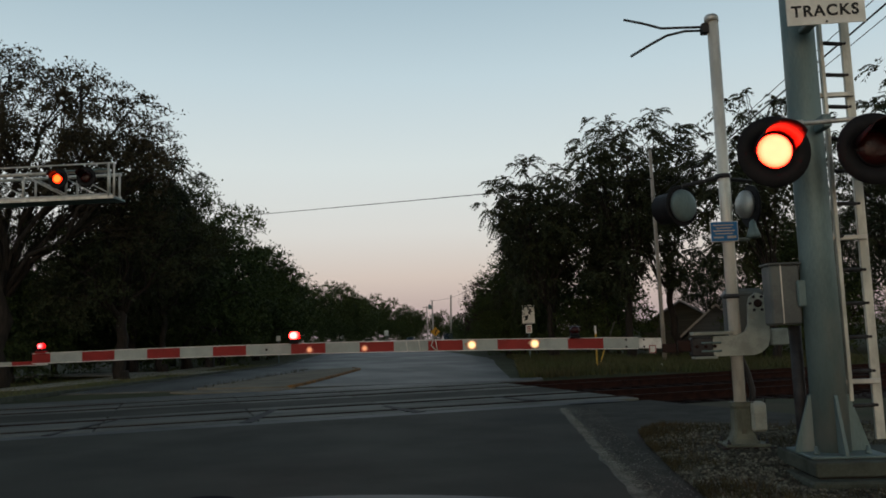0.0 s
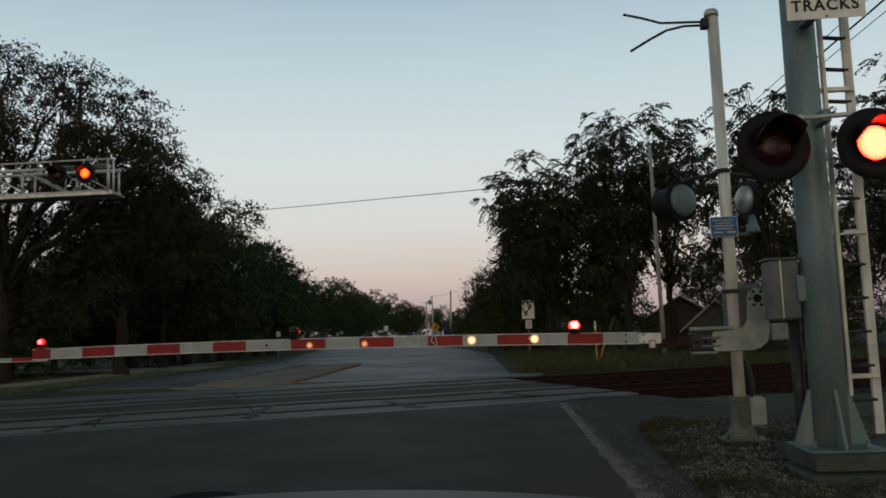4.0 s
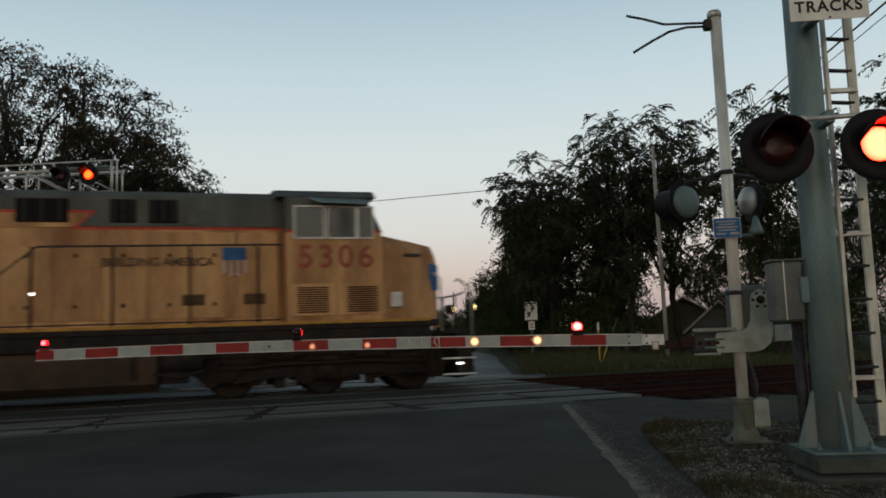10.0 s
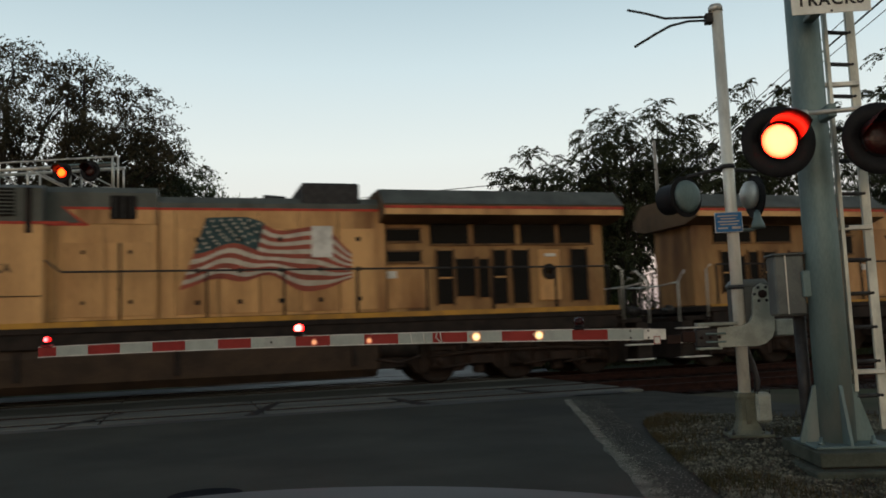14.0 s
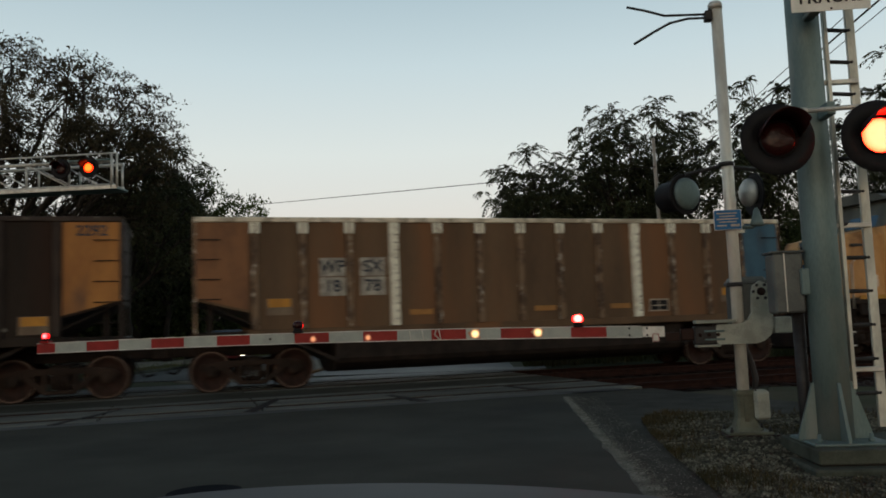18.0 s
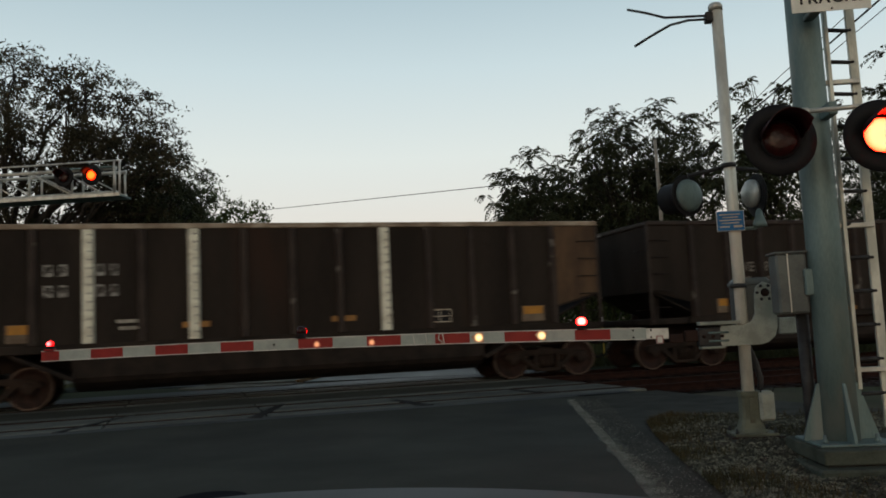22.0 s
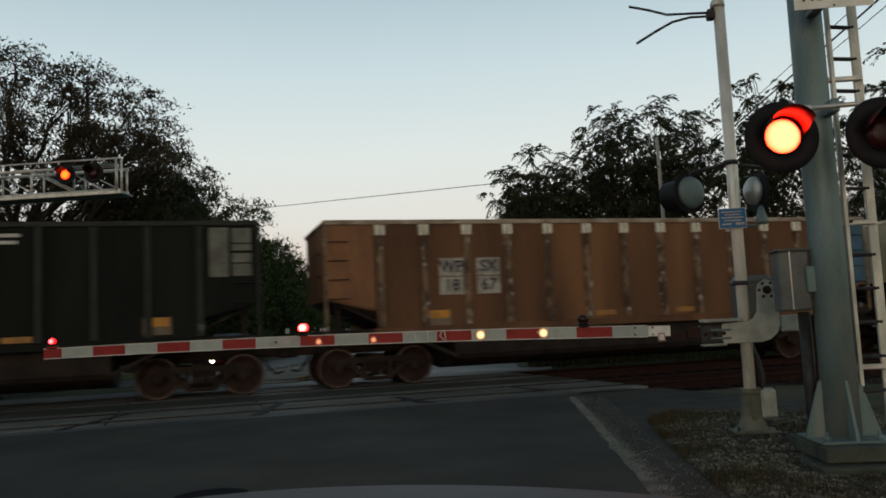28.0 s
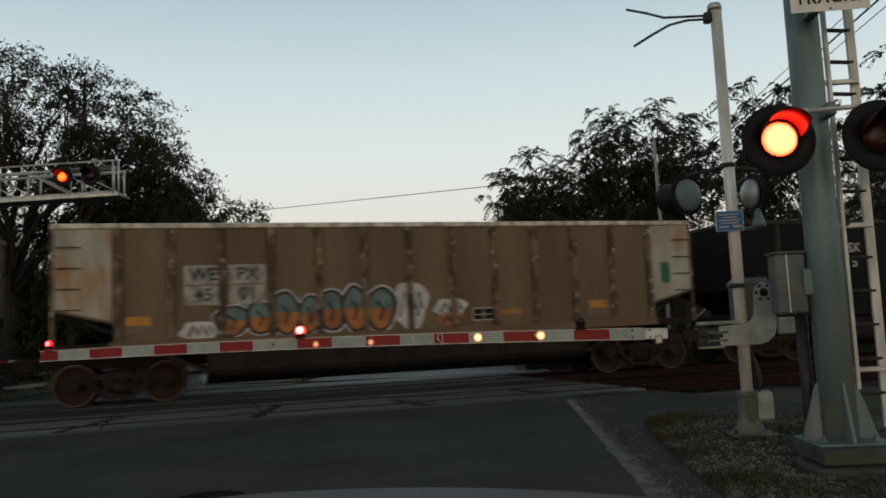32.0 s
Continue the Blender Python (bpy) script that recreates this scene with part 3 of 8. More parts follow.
def panel_strip(y0, y1, length, z=0.0, mat_=CONCRETE, skew=0.0):
    x = CROSS_L
    while x < CROSS_R - 0.3:
        w = min(length, CROSS_R - x)
        part("panel", Geo().box(x + 0.012, x + w - 0.012, y0, y1, -0.16, z + random.uniform(-0.006, 0.002), 0.012), mat_, crossing)
        x += w


for ra, rb in (NEAR_RAILS, FAR_RAILS):
    panel_strip(ra + 0.20, rb - 0.20, 2.45)
    panel_strip(ra - 0.66, ra - 0.17, 2.45, mat_=CONCRETE)
    panel_strip(rb + 0.17, rb + 0.66, 2.45, mat_=CONCRETE)
part("approach_strip", Geo().box(CROSS_L, CROSS_R - 0.5, 12.9, NEAR_RAILS[0] - 0.67, -0.1, -0.004), ASPHALT_OLD, crossing)
part("middle_strip", Geo().box(CROSS_L, CROSS_R, NEAR_RAILS[1] + 0.67, FAR_RAILS[0] - 0.67, -0.1, -0.006), ASPHALT, crossing, "dark asphalt strip between the tracks")
part("far_strip", Geo().box(CROSS_L, CROSS_R + 1.2, FAR_RAILS[1] + 0.67, 21.3, -0.1, -0.010), ASPHALT_OLD, crossing)
for ys in (NEAR_RAILS, FAR_RAILS):
    for k, y in enumerate(ys):
        for a, b, z in ((-0.165, -0.04, -0.012), (0.04, 0.09, -0.05), (0.09, 0.195, -0.012)):
            a, b = (a, b) if k == 0 else (-b, -a)
            part("flangeway_filler", Geo().box(CROSS_L, CROSS_R, y + a, y + b, -0.1, z), RUBBER, crossing)


def joint(x0, y0, x1, y1, w):
    d = (Vector((x1, y1)) - Vector((x0, y0))).normalized()
    n = Vector((-d.y, d.x)) * w
    g = Geo().prism([(x0 + n.x, y0 + n.y), (x1 + n.x * 0.7, y1 + n.y * 0.7), (x1 - n.x * 0.7, y1 - n.y * 0.7), (x0 - n.x, y0 - n.y)], "z", -0.01, 0.0045)
    part("tar_patch", g, RUBBER, crossing, "black tar patch across the panels")


joint(0.93, 13.35, 1.62, 15.7, 0.10)
joint(-1.9, 13.3, -1.0, 15.6, 0.07)
joint(3.75, 13.3, 3.55, 14.9, 0.11)
joint(6.2, 14.3, 6.0, 15.6, 0.09)


def rail(y, x0, x1, name="rail"):
    prof = [(-0.07, -0.17), (0.07, -0.17), (0.07, -0.155), (0.014, -0.135), (0.012, -0.05), (0.036, -0.035), (0.036, -0.002), (-0.036, -0.002), (-0.036, -0.035), (-0.012, -0.05), (-0.014, -0.135), (-0.07, -0.155)]
    ob = part(name, Geo().prism([(y + a, z) for a, z in prof], "x", x0, x1), RAIL)
    part("rail_head", Geo().box(x0, x1, y - 0.030, y + 0.030, -0.003, 0.003), RAIL_HEAD, ob)
    return ob


for ys in (NEAR_RAILS, FAR_RAILS):
    for y in ys:
        tagged(rail(y, -160, 240), "rusty steel rail with a polished running surface", "rail", "rails of the two tracks")

# ties and ballast beside the crossing
tie_mesh = Geo().box(-0.115, 0.115, -1.3, 1.3, -0.17, 0.0, 0.012).mesh("tie", TIE)
for ys in (NEAR_RAILS, FAR_RAILS):
    yc = sum(ys) / 2
    bed = thing("track_bed", "timber ties in dark rusty ballast", "track bed", kind="structure")
    g = Geo().prism([(yc - 2.3, -0.42), (yc - 1.7, -0.21), (yc + 1.7, -0.21), (yc + 2.3, -0.42)], "x", CROSS_R + 0.02, 240)
    part("ballast_bed", g, BALLAST, bed)
    g = Geo().prism([(yc - 2.3, -0.42), (yc - 1.7, -0.21), (yc + 1.7, -0.21), (yc + 2.3, -0.42)], "x", -160, CROSS_L - 0.02)
    part("ballast_bed", g, BALLAST, bed)
    for k in range(60):
        part("tie", tie_mesh, TIE, bed, m=pose(CROSS_R + 0.35 + k * 0.53, yc + random.uniform(-0.05, 0.05), -0.165, 0, 0, random.uniform(-1.5, 1.5)))


def ballast_spot(rng):
    yc = rng.choice([14.88, 19.3])
    x, o = CROSS_R + 26 * rng.random() ** 1.5, rng.uniform(-2.2, 2.2)
    return x, yc + o, -0.20 - max(abs(o) - 1.7, 0) * 0.35


stones("ballast", 9000, ballast_spot, 0.035, BALLAST, "dark rusty crushed stone between the ties", "ballast")


def gravel_spot(rng):
    while True:
        s_ = rng.uniform(3.0, 11.0)
        lat = gravel_edge(s_) + 0.02 + 4.5 * rng.random() ** 1.3
        x, y, _ = RD @ Vector((lat, s_, 0))
        if (s_ < 10.4 or lat < 3.2) and noise.noise((x * 0.9, y * 0.9, 3)) > rng.uniform(-0.9, 0.25):
            return x, y, ground_height(x, y) + 0.036


def gravel_bed():
    g, n, m = Geo(), 26, 48
    v = []
    for j in range(m):
        for i in range(n):
            lat, s_ = 1.14 + 0.17 * i + 0.03 * noise.noise((i, j * 0.6, 2)), 2.9 + 0.172 * j
            lat = max(lat, gravel_edge(s_) - 0.08)
            x, y, _ = RD @ Vector((lat, s_, 0))
            v.append((x, y, ground_height(x, y) + 0.028))
    g.add(v, [(j * n + i, j * n + i + 1, (j + 1) * n + i + 1, (j + 1) * n + i) for j in range(m - 1) for i in range(n - 1)], True)
    tagged(part("ground", g, GRAVEL_BED), "pale fine gravel round the signal foundations", "ground", kind="structure")


gravel_bed()
stones("gravel", 30000, gravel_spot, 0.014, GRAVEL, "pale gravel round the signal foundations", "gravel")

# island and kerbs beyond the tracks
island_top = Geo()
_isl = [(-6.05, 22.3), (-6.0, 24), (-6.15, 29), (-6.35, 34.6), (-6.9, 36.2), (-7.7, 36.4), (-8.3, 35.2), (-8.7, 29), (-8.9, 24), (-8.7, 22.6)]
island = thing("traffic_island", "low dusty traffic island with a worn orange kerb", "traffic island", kind="structure")
part("island_top", Geo().prism([across(*p) for p in _isl], "z", -0.05, 0.045), ISLAND, island)
for k, (a, b) in enumerate(zip(_isl, _isl[1:] + _isl[:1])):
    (xa, ya), (xb, yb) = across(*a), across(*b)
    L_ = math.hypot(xb - xa, yb - ya)
    part("kerb", Geo().box(0, L_, -0.07, 0.07, -0.05, 0.075 if k < 4 else 0.05, 0.02), KERB_YELLOW if k < 4 else ISLAND, island, m=pose(xa, ya, 0, 0, 0, math.degrees(math.atan2(yb - ya, xb - xa))))
apron = Geo().prism([across(*p) for p in [(-6.0, 21.3), (-5.9, 22.3), (-8.8, 22.6), (-9.2, 21.8), (-8.3, 21.0)]], "z", -0.03, 0.012)
tagged(part("pavement", apron, ISLAND), "dusty apron before the island nose", "pavement", kind="structure")


def kerb_line(lat, s0, s1, step, label, material=CONCRETE_PALE):
    t = thing("kerb_line", label, "kerb", kind="structure")
    s_ = s0
    while s_ < s1:
        (xa, ya), (xb, yb) = across(lat, s_), across(lat, s_ + step)
        part("kerb", Geo().box(0.01, math.hypot(xb - xa, yb - ya) - 0.01, 0, 0.16, -0.2, 0.09, 0.03), material, t,
             m=pose(xa, ya, 0, 0, 0, math.degrees(math.atan2(yb - ya, xb - xa))))
        s_ += step


kerb_line(-12.82, 19.5, 120, 3.0, "long pale concrete kerb along the far lane")
# driveway and path on the far lawn
tagged(part("pavement", ribbon(-17.6, -15.9, [26, 30, 36, 42, 50], 0.004, 0.004, 0.03), PATH), "pale concrete path across the lawn", "path", kind="structure")
g = Geo().prism([across(*p) for p in [(-12.9, 36.0), (-12.9, 39.5), (-26, 43.5), (-26, 40.0)]], "z", -0.03, 0.006)
tagged(part("pavement", g, PATH), "concrete driveway meeting the kerb", "driveway", kind="structure")
hole = Geo().lathe([(0.285, -0.02), (0.285, 0.0035)], (0.12, 6.80, 0), n=36)
lid = tagged(part("manhole_cover", hole, IRON), "dark round iron cover in the asphalt", "manhole cover", kind="structure")


def crack_spot(rng):
    s_ = rng.uniform(22.5, 35.5)
    x, y = across(-8.75 + rng.normal(0, 0.10), s_)
    return x, y, 0.03

# ---------------------------------------------------------------- trees
def limb(g, a, b, r0, r1, rng, sag=0.0, n=5):
    a, b = Vector(a), Vector(b)
    d = (b - a).length
    pts = [a.lerp(b, k / n) + Vector(rng.normal(0, 0.03, 3)) * d * (0 < k < n) + Vector((0, 0, sag * d * math.sin(math.pi * k / n))) for k in range(n + 1)]
    g.tube(pts, r0, 7, r1=r1)
    return pts


def make_tree(name, label, height, blobs, trunk_r, seed, leaf=0.16, clumps=150, per=46, material=None, bark=None, fork=0.28, lean=(0, 0), droop=0.25, cr=0.75, fronds=0):
    """A tree at the origin. blobs: crown masses as (x, y, z, radius, half height)."""
    rng = np.random.default_rng(seed)
    t = thing(name, label, "tree")
    g = Geo()
    base = Vector((0, 0, -0.35))
    top = Vector((lean[0], lean[1], height * fork))
    trunk = limb(g, base, top, trunk_r * 1.25, trunk_r * 0.85, rng)
    g.lathe([(trunk_r * 1.9, -0.35), (trunk_r * 1.35, 0.12), (trunk_r * 1.1, 0.5)], (0, 0, 0), n=9)
    tips = []
    for (x, y, z, r, hz_) in blobs:
        c = Vector((x, y, z))
        pts = limb(g, top - Vector((0, 0, rng.uniform(0, 0.2) * height * fork)), c, trunk_r * 0.42, trunk_r * 0.13, rng, 0.08)
        for k in range(6):
            d = Vector(rng.normal(0, 1, 3)).normalized()
            q = c + Vector((d.x * r * 0.85, d.y * r * 0.85, d.z * hz_ * 0.85))
            s = pts[rng.integers(2, len(pts))]
            limb(g, s, q, trunk_r * 0.16, 0.012, rng, 0.05, 4)
    part("trunk", g, bark or BARK, t)
    w = np.array([b[3] ** 2 * b[4] for b in blobs]) ** 0.8
    w /= w.sum()
    P, A = [], []
    for k in range(clumps):
        x, y, z, r, hz_ = blobs[rng.choice(len(blobs), p=w)]
        d = rng.normal(0, 1, 3)
        d /= np.linalg.norm(d)
        rad = rng.uniform(0.2, 1.0) ** 0.5 * rng.uniform(0.82, 1.12)
        c = np.array([x, y, z]) + d * rad * np.array([r, r, hz_])
        size = cr * rng.uniform(0.55, 1.25)
        for j in range(fronds):           # long compound leaves that arch outwards and hang
            v_ = rng.normal(0, 1, 3) * np.array([1, 1, 0.5]) + d * 0.8
            v_ /= np.linalg.norm(v_)
            long = size * rng.uniform(0.9, 1.7)
            run = np.repeat(np.linspace(0.18, 1.0, 7), 2)[:, None]
            side = np.cross(v_, (0, 0, 1.0))
            side /= np.linalg.norm(side) + 1e-6
            side = (side + rng.normal(0, 0.25, 3)) * np.tile([1.0, -1.0], 7)[:, None]
            go = v_ - np.array([0, 0, 2.0 * droop]) * run
            go /= np.linalg.norm(go, axis=1)[:, None]
            a_ = go * 0.75 + side * 0.65 - np.array([0, 0, 0.25])
            a_ /= np.linalg.norm(a_, axis=1)[:, None]
            q = c + v_ * run * long - np.array([0, 0, droop * long]) * run ** 2 + a_ * leaf * 0.45
            P.append(q + rng.normal(0, 0.012, q.shape))
            A.append(a_)
        for j in range(0 if fronds else 7):                # leafy twigs that leave the clump outwards and sag at the end
            v_ = rng.normal(0, 1, 3) * np.array([1, 1, 0.55]) + d * 0.7
            v_ /= np.linalg.norm(v_)
            run = rng.uniform(0.0, 1.0, (per // 7, 1)) ** 0.8
            q = v_ * run * size * rng.uniform(0.9, 1.8) + rng.normal(0, 0.085, (per // 7, 3)) * (0.5 + size)
            q[:, 2] -= droop * size * (run[:, 0] ** 2) * 1.3
            P.append(c + q)
    P = np.concatenate(P)
    n = len(P)
    ax = rng.normal(0, 1, (n, 3))
    ax[:, 2] -= 0.5
    if fronds:
        ax = np.concatenate(A) + ax * 0.12
    ax /= np.linalg.norm(ax, axis=1)[:, None]
    sd = np.cross(ax, rng.normal(0, 1, (n, 3)))
    sd /= np.linalg.norm(sd, axis=1)[:, None]
    ln, wd = leaf * rng.uniform(0.6, 1.4, (n, 1)), leaf * rng.uniform(0.28, 0.5, (n, 1))
    v = np.stack([P - ax * ln * 0.5, P + sd * wd * 0.5 - ax * ln * 0.05, P + ax * ln * 0.5, P - sd * wd * 0.5 - ax * ln * 0.05], 1).reshape(-1, 3)
    me = bpy.data.meshes.new("crown")
    me.from_pydata(v.tolist(), [], np.arange(4 * n).reshape(-1, 4).tolist())
    me.materials.append(material or LEAF)
    part("crown", me, material, t)
    return t


def crown_blobs(height, radius, low, count, seed, flat=0.8):
    rng = np.random.default_rng(seed)
    out = []
    for k in range(count):
        u = (k + 0.5) / count
        z = height * (low + (0.93 - low) * u)
        bulge = math.sin(math.pi * min(max((u * 0.85 + 0.14), 0), 1)) ** 0.6
        a = rng.uniform(0, 6.28) + k * 2.4
        r = radius * bulge
        out.append((math.cos(a) * r * 0.62, math.sin(a) * r * 0.62, z, radius * rng.uniform(0.38, 0.55), radius * flat * rng.uniform(0.36, 0.5)))
    out.append((0, 0, height * (low + 0.5 * (0.93 - low)), radius * 0.6, height * (0.93 - low) * 0.4))
    return out


def place(ob, x, y, rz=0, s=1.0):
    ob.scale = (s, s, s)
    return copy_thing(ob, pose(x, y, ground_height(x, y), 0, 0, rz))


GRP = "dark trees beyond the railway"
broad = make_tree("tree", "tall broad leafy tree with a dark spreading crown", 13.0, crown_blobs(13.0, 5.2, 0.30, 13, 1), 0.30, 1, clumps=420, per=84, leaf=0.19, cr=0.66)
tall = make_tree("tree", "tall feathery tree with drooping leaf sprays", 12.0, crown_blobs(12.0, 3.3, 0.34, 11, 2), 0.17, 2, clumps=205, leaf=0.18, droop=0.55, cr=0.62, fronds=8)
slim = make_tree("tree", "slim leafy tree with an open ragged crown", 11.0, crown_blobs(11.0, 2.6, 0.36, 9, 3), 0.11, 3, clumps=165, leaf=0.18, droop=0.6, cr=0.58, fronds=8)
round_ = make_tree("tree", "round full roadside tree with dense foliage", 9.0, crown_blobs(9.0, 4.2, 0.16, 12, 4), 0.22, 4, clumps=410, per=63, leaf=0.24, material=LEAF_WARM, cr=0.72)
plum = make_tree("tree", "small purple-leaved ornamental tree by the road", 7.5, crown_blobs(7.5, 2.8, 0.22, 9, 5), 0.16, 5, clumps=150, per=49, leaf=0.24, material=LEAF_RED)
bush = make_tree("bush", "dense green roadside bush", 2.6, crown_blobs(2.6, 1.8, 0.2, 7, 6), 0.06, 6, clumps=90, per=42, leaf=0.14, material=LEAF_WARM, cr=0.5)


def shade_tree():
    """The old tree by the far signal: a short trunk, long rising limbs and an open crown that leans over the road."""
    u, v = Vector((0.955, -0.295, 0)), Vector((0.298, 0.95, 0))
    plan = [(0.1, 0.5, 12.7, 1.25), (-1.7, -1, 12.2, 1.4), (1.8, 1, 11.8, 1.35), (3.4, -0.5, 11.8, 1.25), (4.9, 0.5, 11.1, 1.15), (5.5, 1.2, 9.8, 1.0), (4.3, -1.5, 9.6, 1.25), (2.7, 1.5, 9.7, 1.4), (0.7, -1.2, 10.1, 1.5),
            (-1.2, 1.2, 9.6, 1.4), (6.2, 0, 8.3, 0.9), (5.6, -0.8, 8.3, 1.0), (3.6, 0.6, 7.9, 0.8), (-0.3, -0.5, 7.8, 1.0), (-2.8, 0.4, 10.0, 1.5), (-2.6, -1, 7.7, 1.4), (2.3, 2.0, 7.4, 0.9), (0.8, 2.0, 6.6, 0.9), (4.9, 1.6, 6.5, 1.1), (-1.0, 2.0, 6.0, 1.0), (1.0, 0.6, 8.3, 1.1), (-0.8, 1.5, 7.2, 1.2), (2.3, -1.0, 8.5, 1.0), (3.6, 1.6, 7.0, 0.9)]
    blobs = [(*(u * a + v * b).xy, z, r, r * 0.72) for a, b, z, r in plan]
    return make_tree("tree", "old spreading shade tree with long limbs and an open crown", 13.7, blobs, 0.29, 21, clumps=540, per=77, leaf=0.165, cr=0.58, droop=0.15, material=LEAF_BROWN, fork=0.34, lean=(0.35, 0.1))


shade = shade_tree()
tagged(shade, group=GRP)
shade.matrix_basis = pose(-6.75, 34.7, -0.25) @ Matrix.Scale(0.97, 4)
for o in (broad, tall, slim, round_, plum):
    tagged(o, group=GRP)
# kind, x, y, turn, size
LEFT_TREES = [(broad, -10.2, 42.5, 70, 0.62), (broad, -2.4, 36.6, 20, 0.78), (broad, -2.6, 46.5, 160, 0.85), (round_, -7.6, 42.5, 10, 0.66), (broad, -13.6, 43, 220, 0.95), (tall, -0.9, 44.5, 40, 0.93), (round_, -9.6, 45, 60, 0.6), (round_, -6.5, 48, 20, 0.70), (round_, -3.2, 50, 20, 0.95), (round_, 0.2, 50.5, 10, 1.12), (broad, -21, 55, 20, 1.2), (broad, -25, 48, 50, 1.1), (broad, -34, 40, 20, 1.0), (broad, -45, 55, 120, 1.1)]
LEFT_ROADSIDE = [(round_, 2.5, 59.0, 80, 1.15), (round_, 5.6, 68.0, 190, 1.02), (round_, 7.8, 77.0, 250, 0.92), (broad, -0.8, 63, 300, 0.95), (round_, 12.5, 95, 15, 0.8), (round_, 18, 112, 75, 0.98), (round_, 24.5, 133, 140, 1.12), (broad, 20, 140, 200, 0.85), (round_, 31, 150, 310, 1.05), (round_, 37, 167, 30, 1.12), (broad, 34, 175, 90, 0.8), (round_, 46, 190, 60, 1.15), (round_, 56, 213, 130, 1.1), (round_, 66, 236, 210, 1.1), (round_, 82, 262, 20, 1.1), (round_, 100, 300, 70, 1.1), (round_, 70, 262, 20, 1.0), (round_, 8, 105, 70, 1.0), (round_, 14, 128, 70, 1.1), (broad, -27, 75, 10, 1.2), (broad, -8, 84, 40, 0.6), (round_, 2, 90, 40, 1.2)]
RIGHT_NEAR = [(slim, 19.8, 42.0, 60, 1.0), (tall, 20.8, 35.6, 120, 1.02), (tall, 24.0, 36.8, 200, 1.07), (slim, 22.2, 40.5, 260, 1.08), (slim, 23.4, 28.4, 90, 1.10), (tall, 31.8, 29.0, 310, 1.15)]
RIGHT_BACK = [(round_, 19.6, 48.5, 40, 0.6), (slim, 19.5, 45.5, 300, 0.92), (tall, 38, 25, 20, 1.2), (broad, 46, 40, 20, 1.0), (broad, 40, 56, 120, 0.55), (broad, 52, 52, 20, 1.0), (round_, 26.5, 58, 10, 1.0), (round_, 25.5, 47, 70, 0.7), (round_, 35, 40, 10, 0.9), (round_, 41, 33, 10, 0.9), (broad, 58, 44, 200, 1.0), (broad, 62, 36, 70, 1.0), (broad, 75, 48, 10, 1.0)]
RIGHT_ROADSIDE = [(plum, 32.5, 89.0, 0, 1.0), (round_, 38.5, 97, 30, 0.8), (round_, 45, 108, 90, 0.85), (round_, 47, 128, 30, 0.75), (round_, 57, 150, 60, 0.8), (round_, 70, 180, 60, 0.9), (round_, 88, 215, 60, 0.9), (round_, 30, 70, 60, 0.55), (round_, 33, 76, 160, 0.6), (round_, 36.5, 84, 10, 0.5)]
for kind_, x, y, rz, s in LEFT_TREES + LEFT_ROADSIDE + RIGHT_NEAR + RIGHT_BACK + RIGHT_ROADSIDE:
    place(kind_, x, y, rz, s)
tall.scale = (0.91, 0.91, 0.91)
copy_thing(tall, pose(18.6, 39.2, -0.1) @ Matrix.Rotation(radians(-9), 4, "Y") @ Matrix.Rotation(radians(40), 4, "Z"))  # leans over the road
BUSHES_NEAR = [(24.5, 30.5, 0, 1.0), (27, 33, 40, 1.2), (30, 38, 10, 1.4), (20.3, 46, 70, 1.2), (21.5, 48, 20, 1.3), (33, 41, 20, 1.4), (38, 36, 80, 1.3), (6.8, 71, 30, 1.3), (9.3, 83, 80, 1.4), (23.2, 56, 0, 1.2), (26, 60, 40, 1.3), (-10, 40, 0, 1.3), (-14, 36, 0, 1.2), (-3, 60, 10, 1.5), (1.5, 62, 120, 1.3), (-18, 45, 0, 1.5), (23.8, 42, 0, 1.6), (31, 33.5, 20, 1.5)]
BUSHES_FAR = [(35, 30, 70, 1.6), (20.8, 40, 10, 1.2), (-8, 38, 30, 1.6), (-12, 46, 30, 1.9), (-16, 40, 100, 1.7), (-20, 38, 20, 1.8), (-10, 55, 10, 2.2), (0, 57, 10, 1.7), (4, 66, 10, 1.6), (29.5, 76, 0, 1.3), (31.5, 81, 40, 1.4), (33.5, 93, 10, 1.5), (35.5, 100, 60, 1.6), (27, 68, 60, 1.3), (24.5, 62, 10, 1.3), (39, 112, 0, 1.6), (22, 52, 30, 1.4)]
for x, y, rz, s in BUSHES_NEAR + BUSHES_FAR:
    place(bush, x, y, rz, s)
for o, (x, y) in zip((broad, tall, slim, round_, plum, bush), ((-38, 66), (44, 30), (42, 34), (-12, 98), (52, 140), (40, 42))):
    o.scale = (1, 1, 1)
    o.matrix_basis = pose(x, y, ground_height(x, y))


def blades(name, count, spot, height, material, label, category):
    rng = np.random.default_rng(8)
    v, f = [], []
    for k in range(count):
        x, y, z = spot(rng)
        a, h_ = rng.uniform(0, 6.28), height * rng.uniform(0.45, 1.3)
        w = h_ * 0.07
        tilt = rng.normal(0, 0.35, 2) * h_
        c, s_ = math.cos(a) * w, math.sin(a) * w
        v += [(x - c, y - s_, z), (x + c, y + s_, z), (x + tilt[0], y + tilt[1], z + h_)]
        f.append((3 * k, 3 * k + 1, 3 * k + 2))
    me = bpy.data.meshes.new(name)
    me.from_pydata(v, [], f)
    me.materials.append(material)
    return tagged(part(name, me, material), label, category, kind="stuff")


def verge_spot(rng):
    while True:
        s_, lat = 21.8 + 26 * rng.random() ** 1.4, 0.3 + 14 * rng.random() ** 1.3
        x, y = across(lat, s_)
        if y > 21.9:
            return x, y, ground_height(x, y) - 0.01


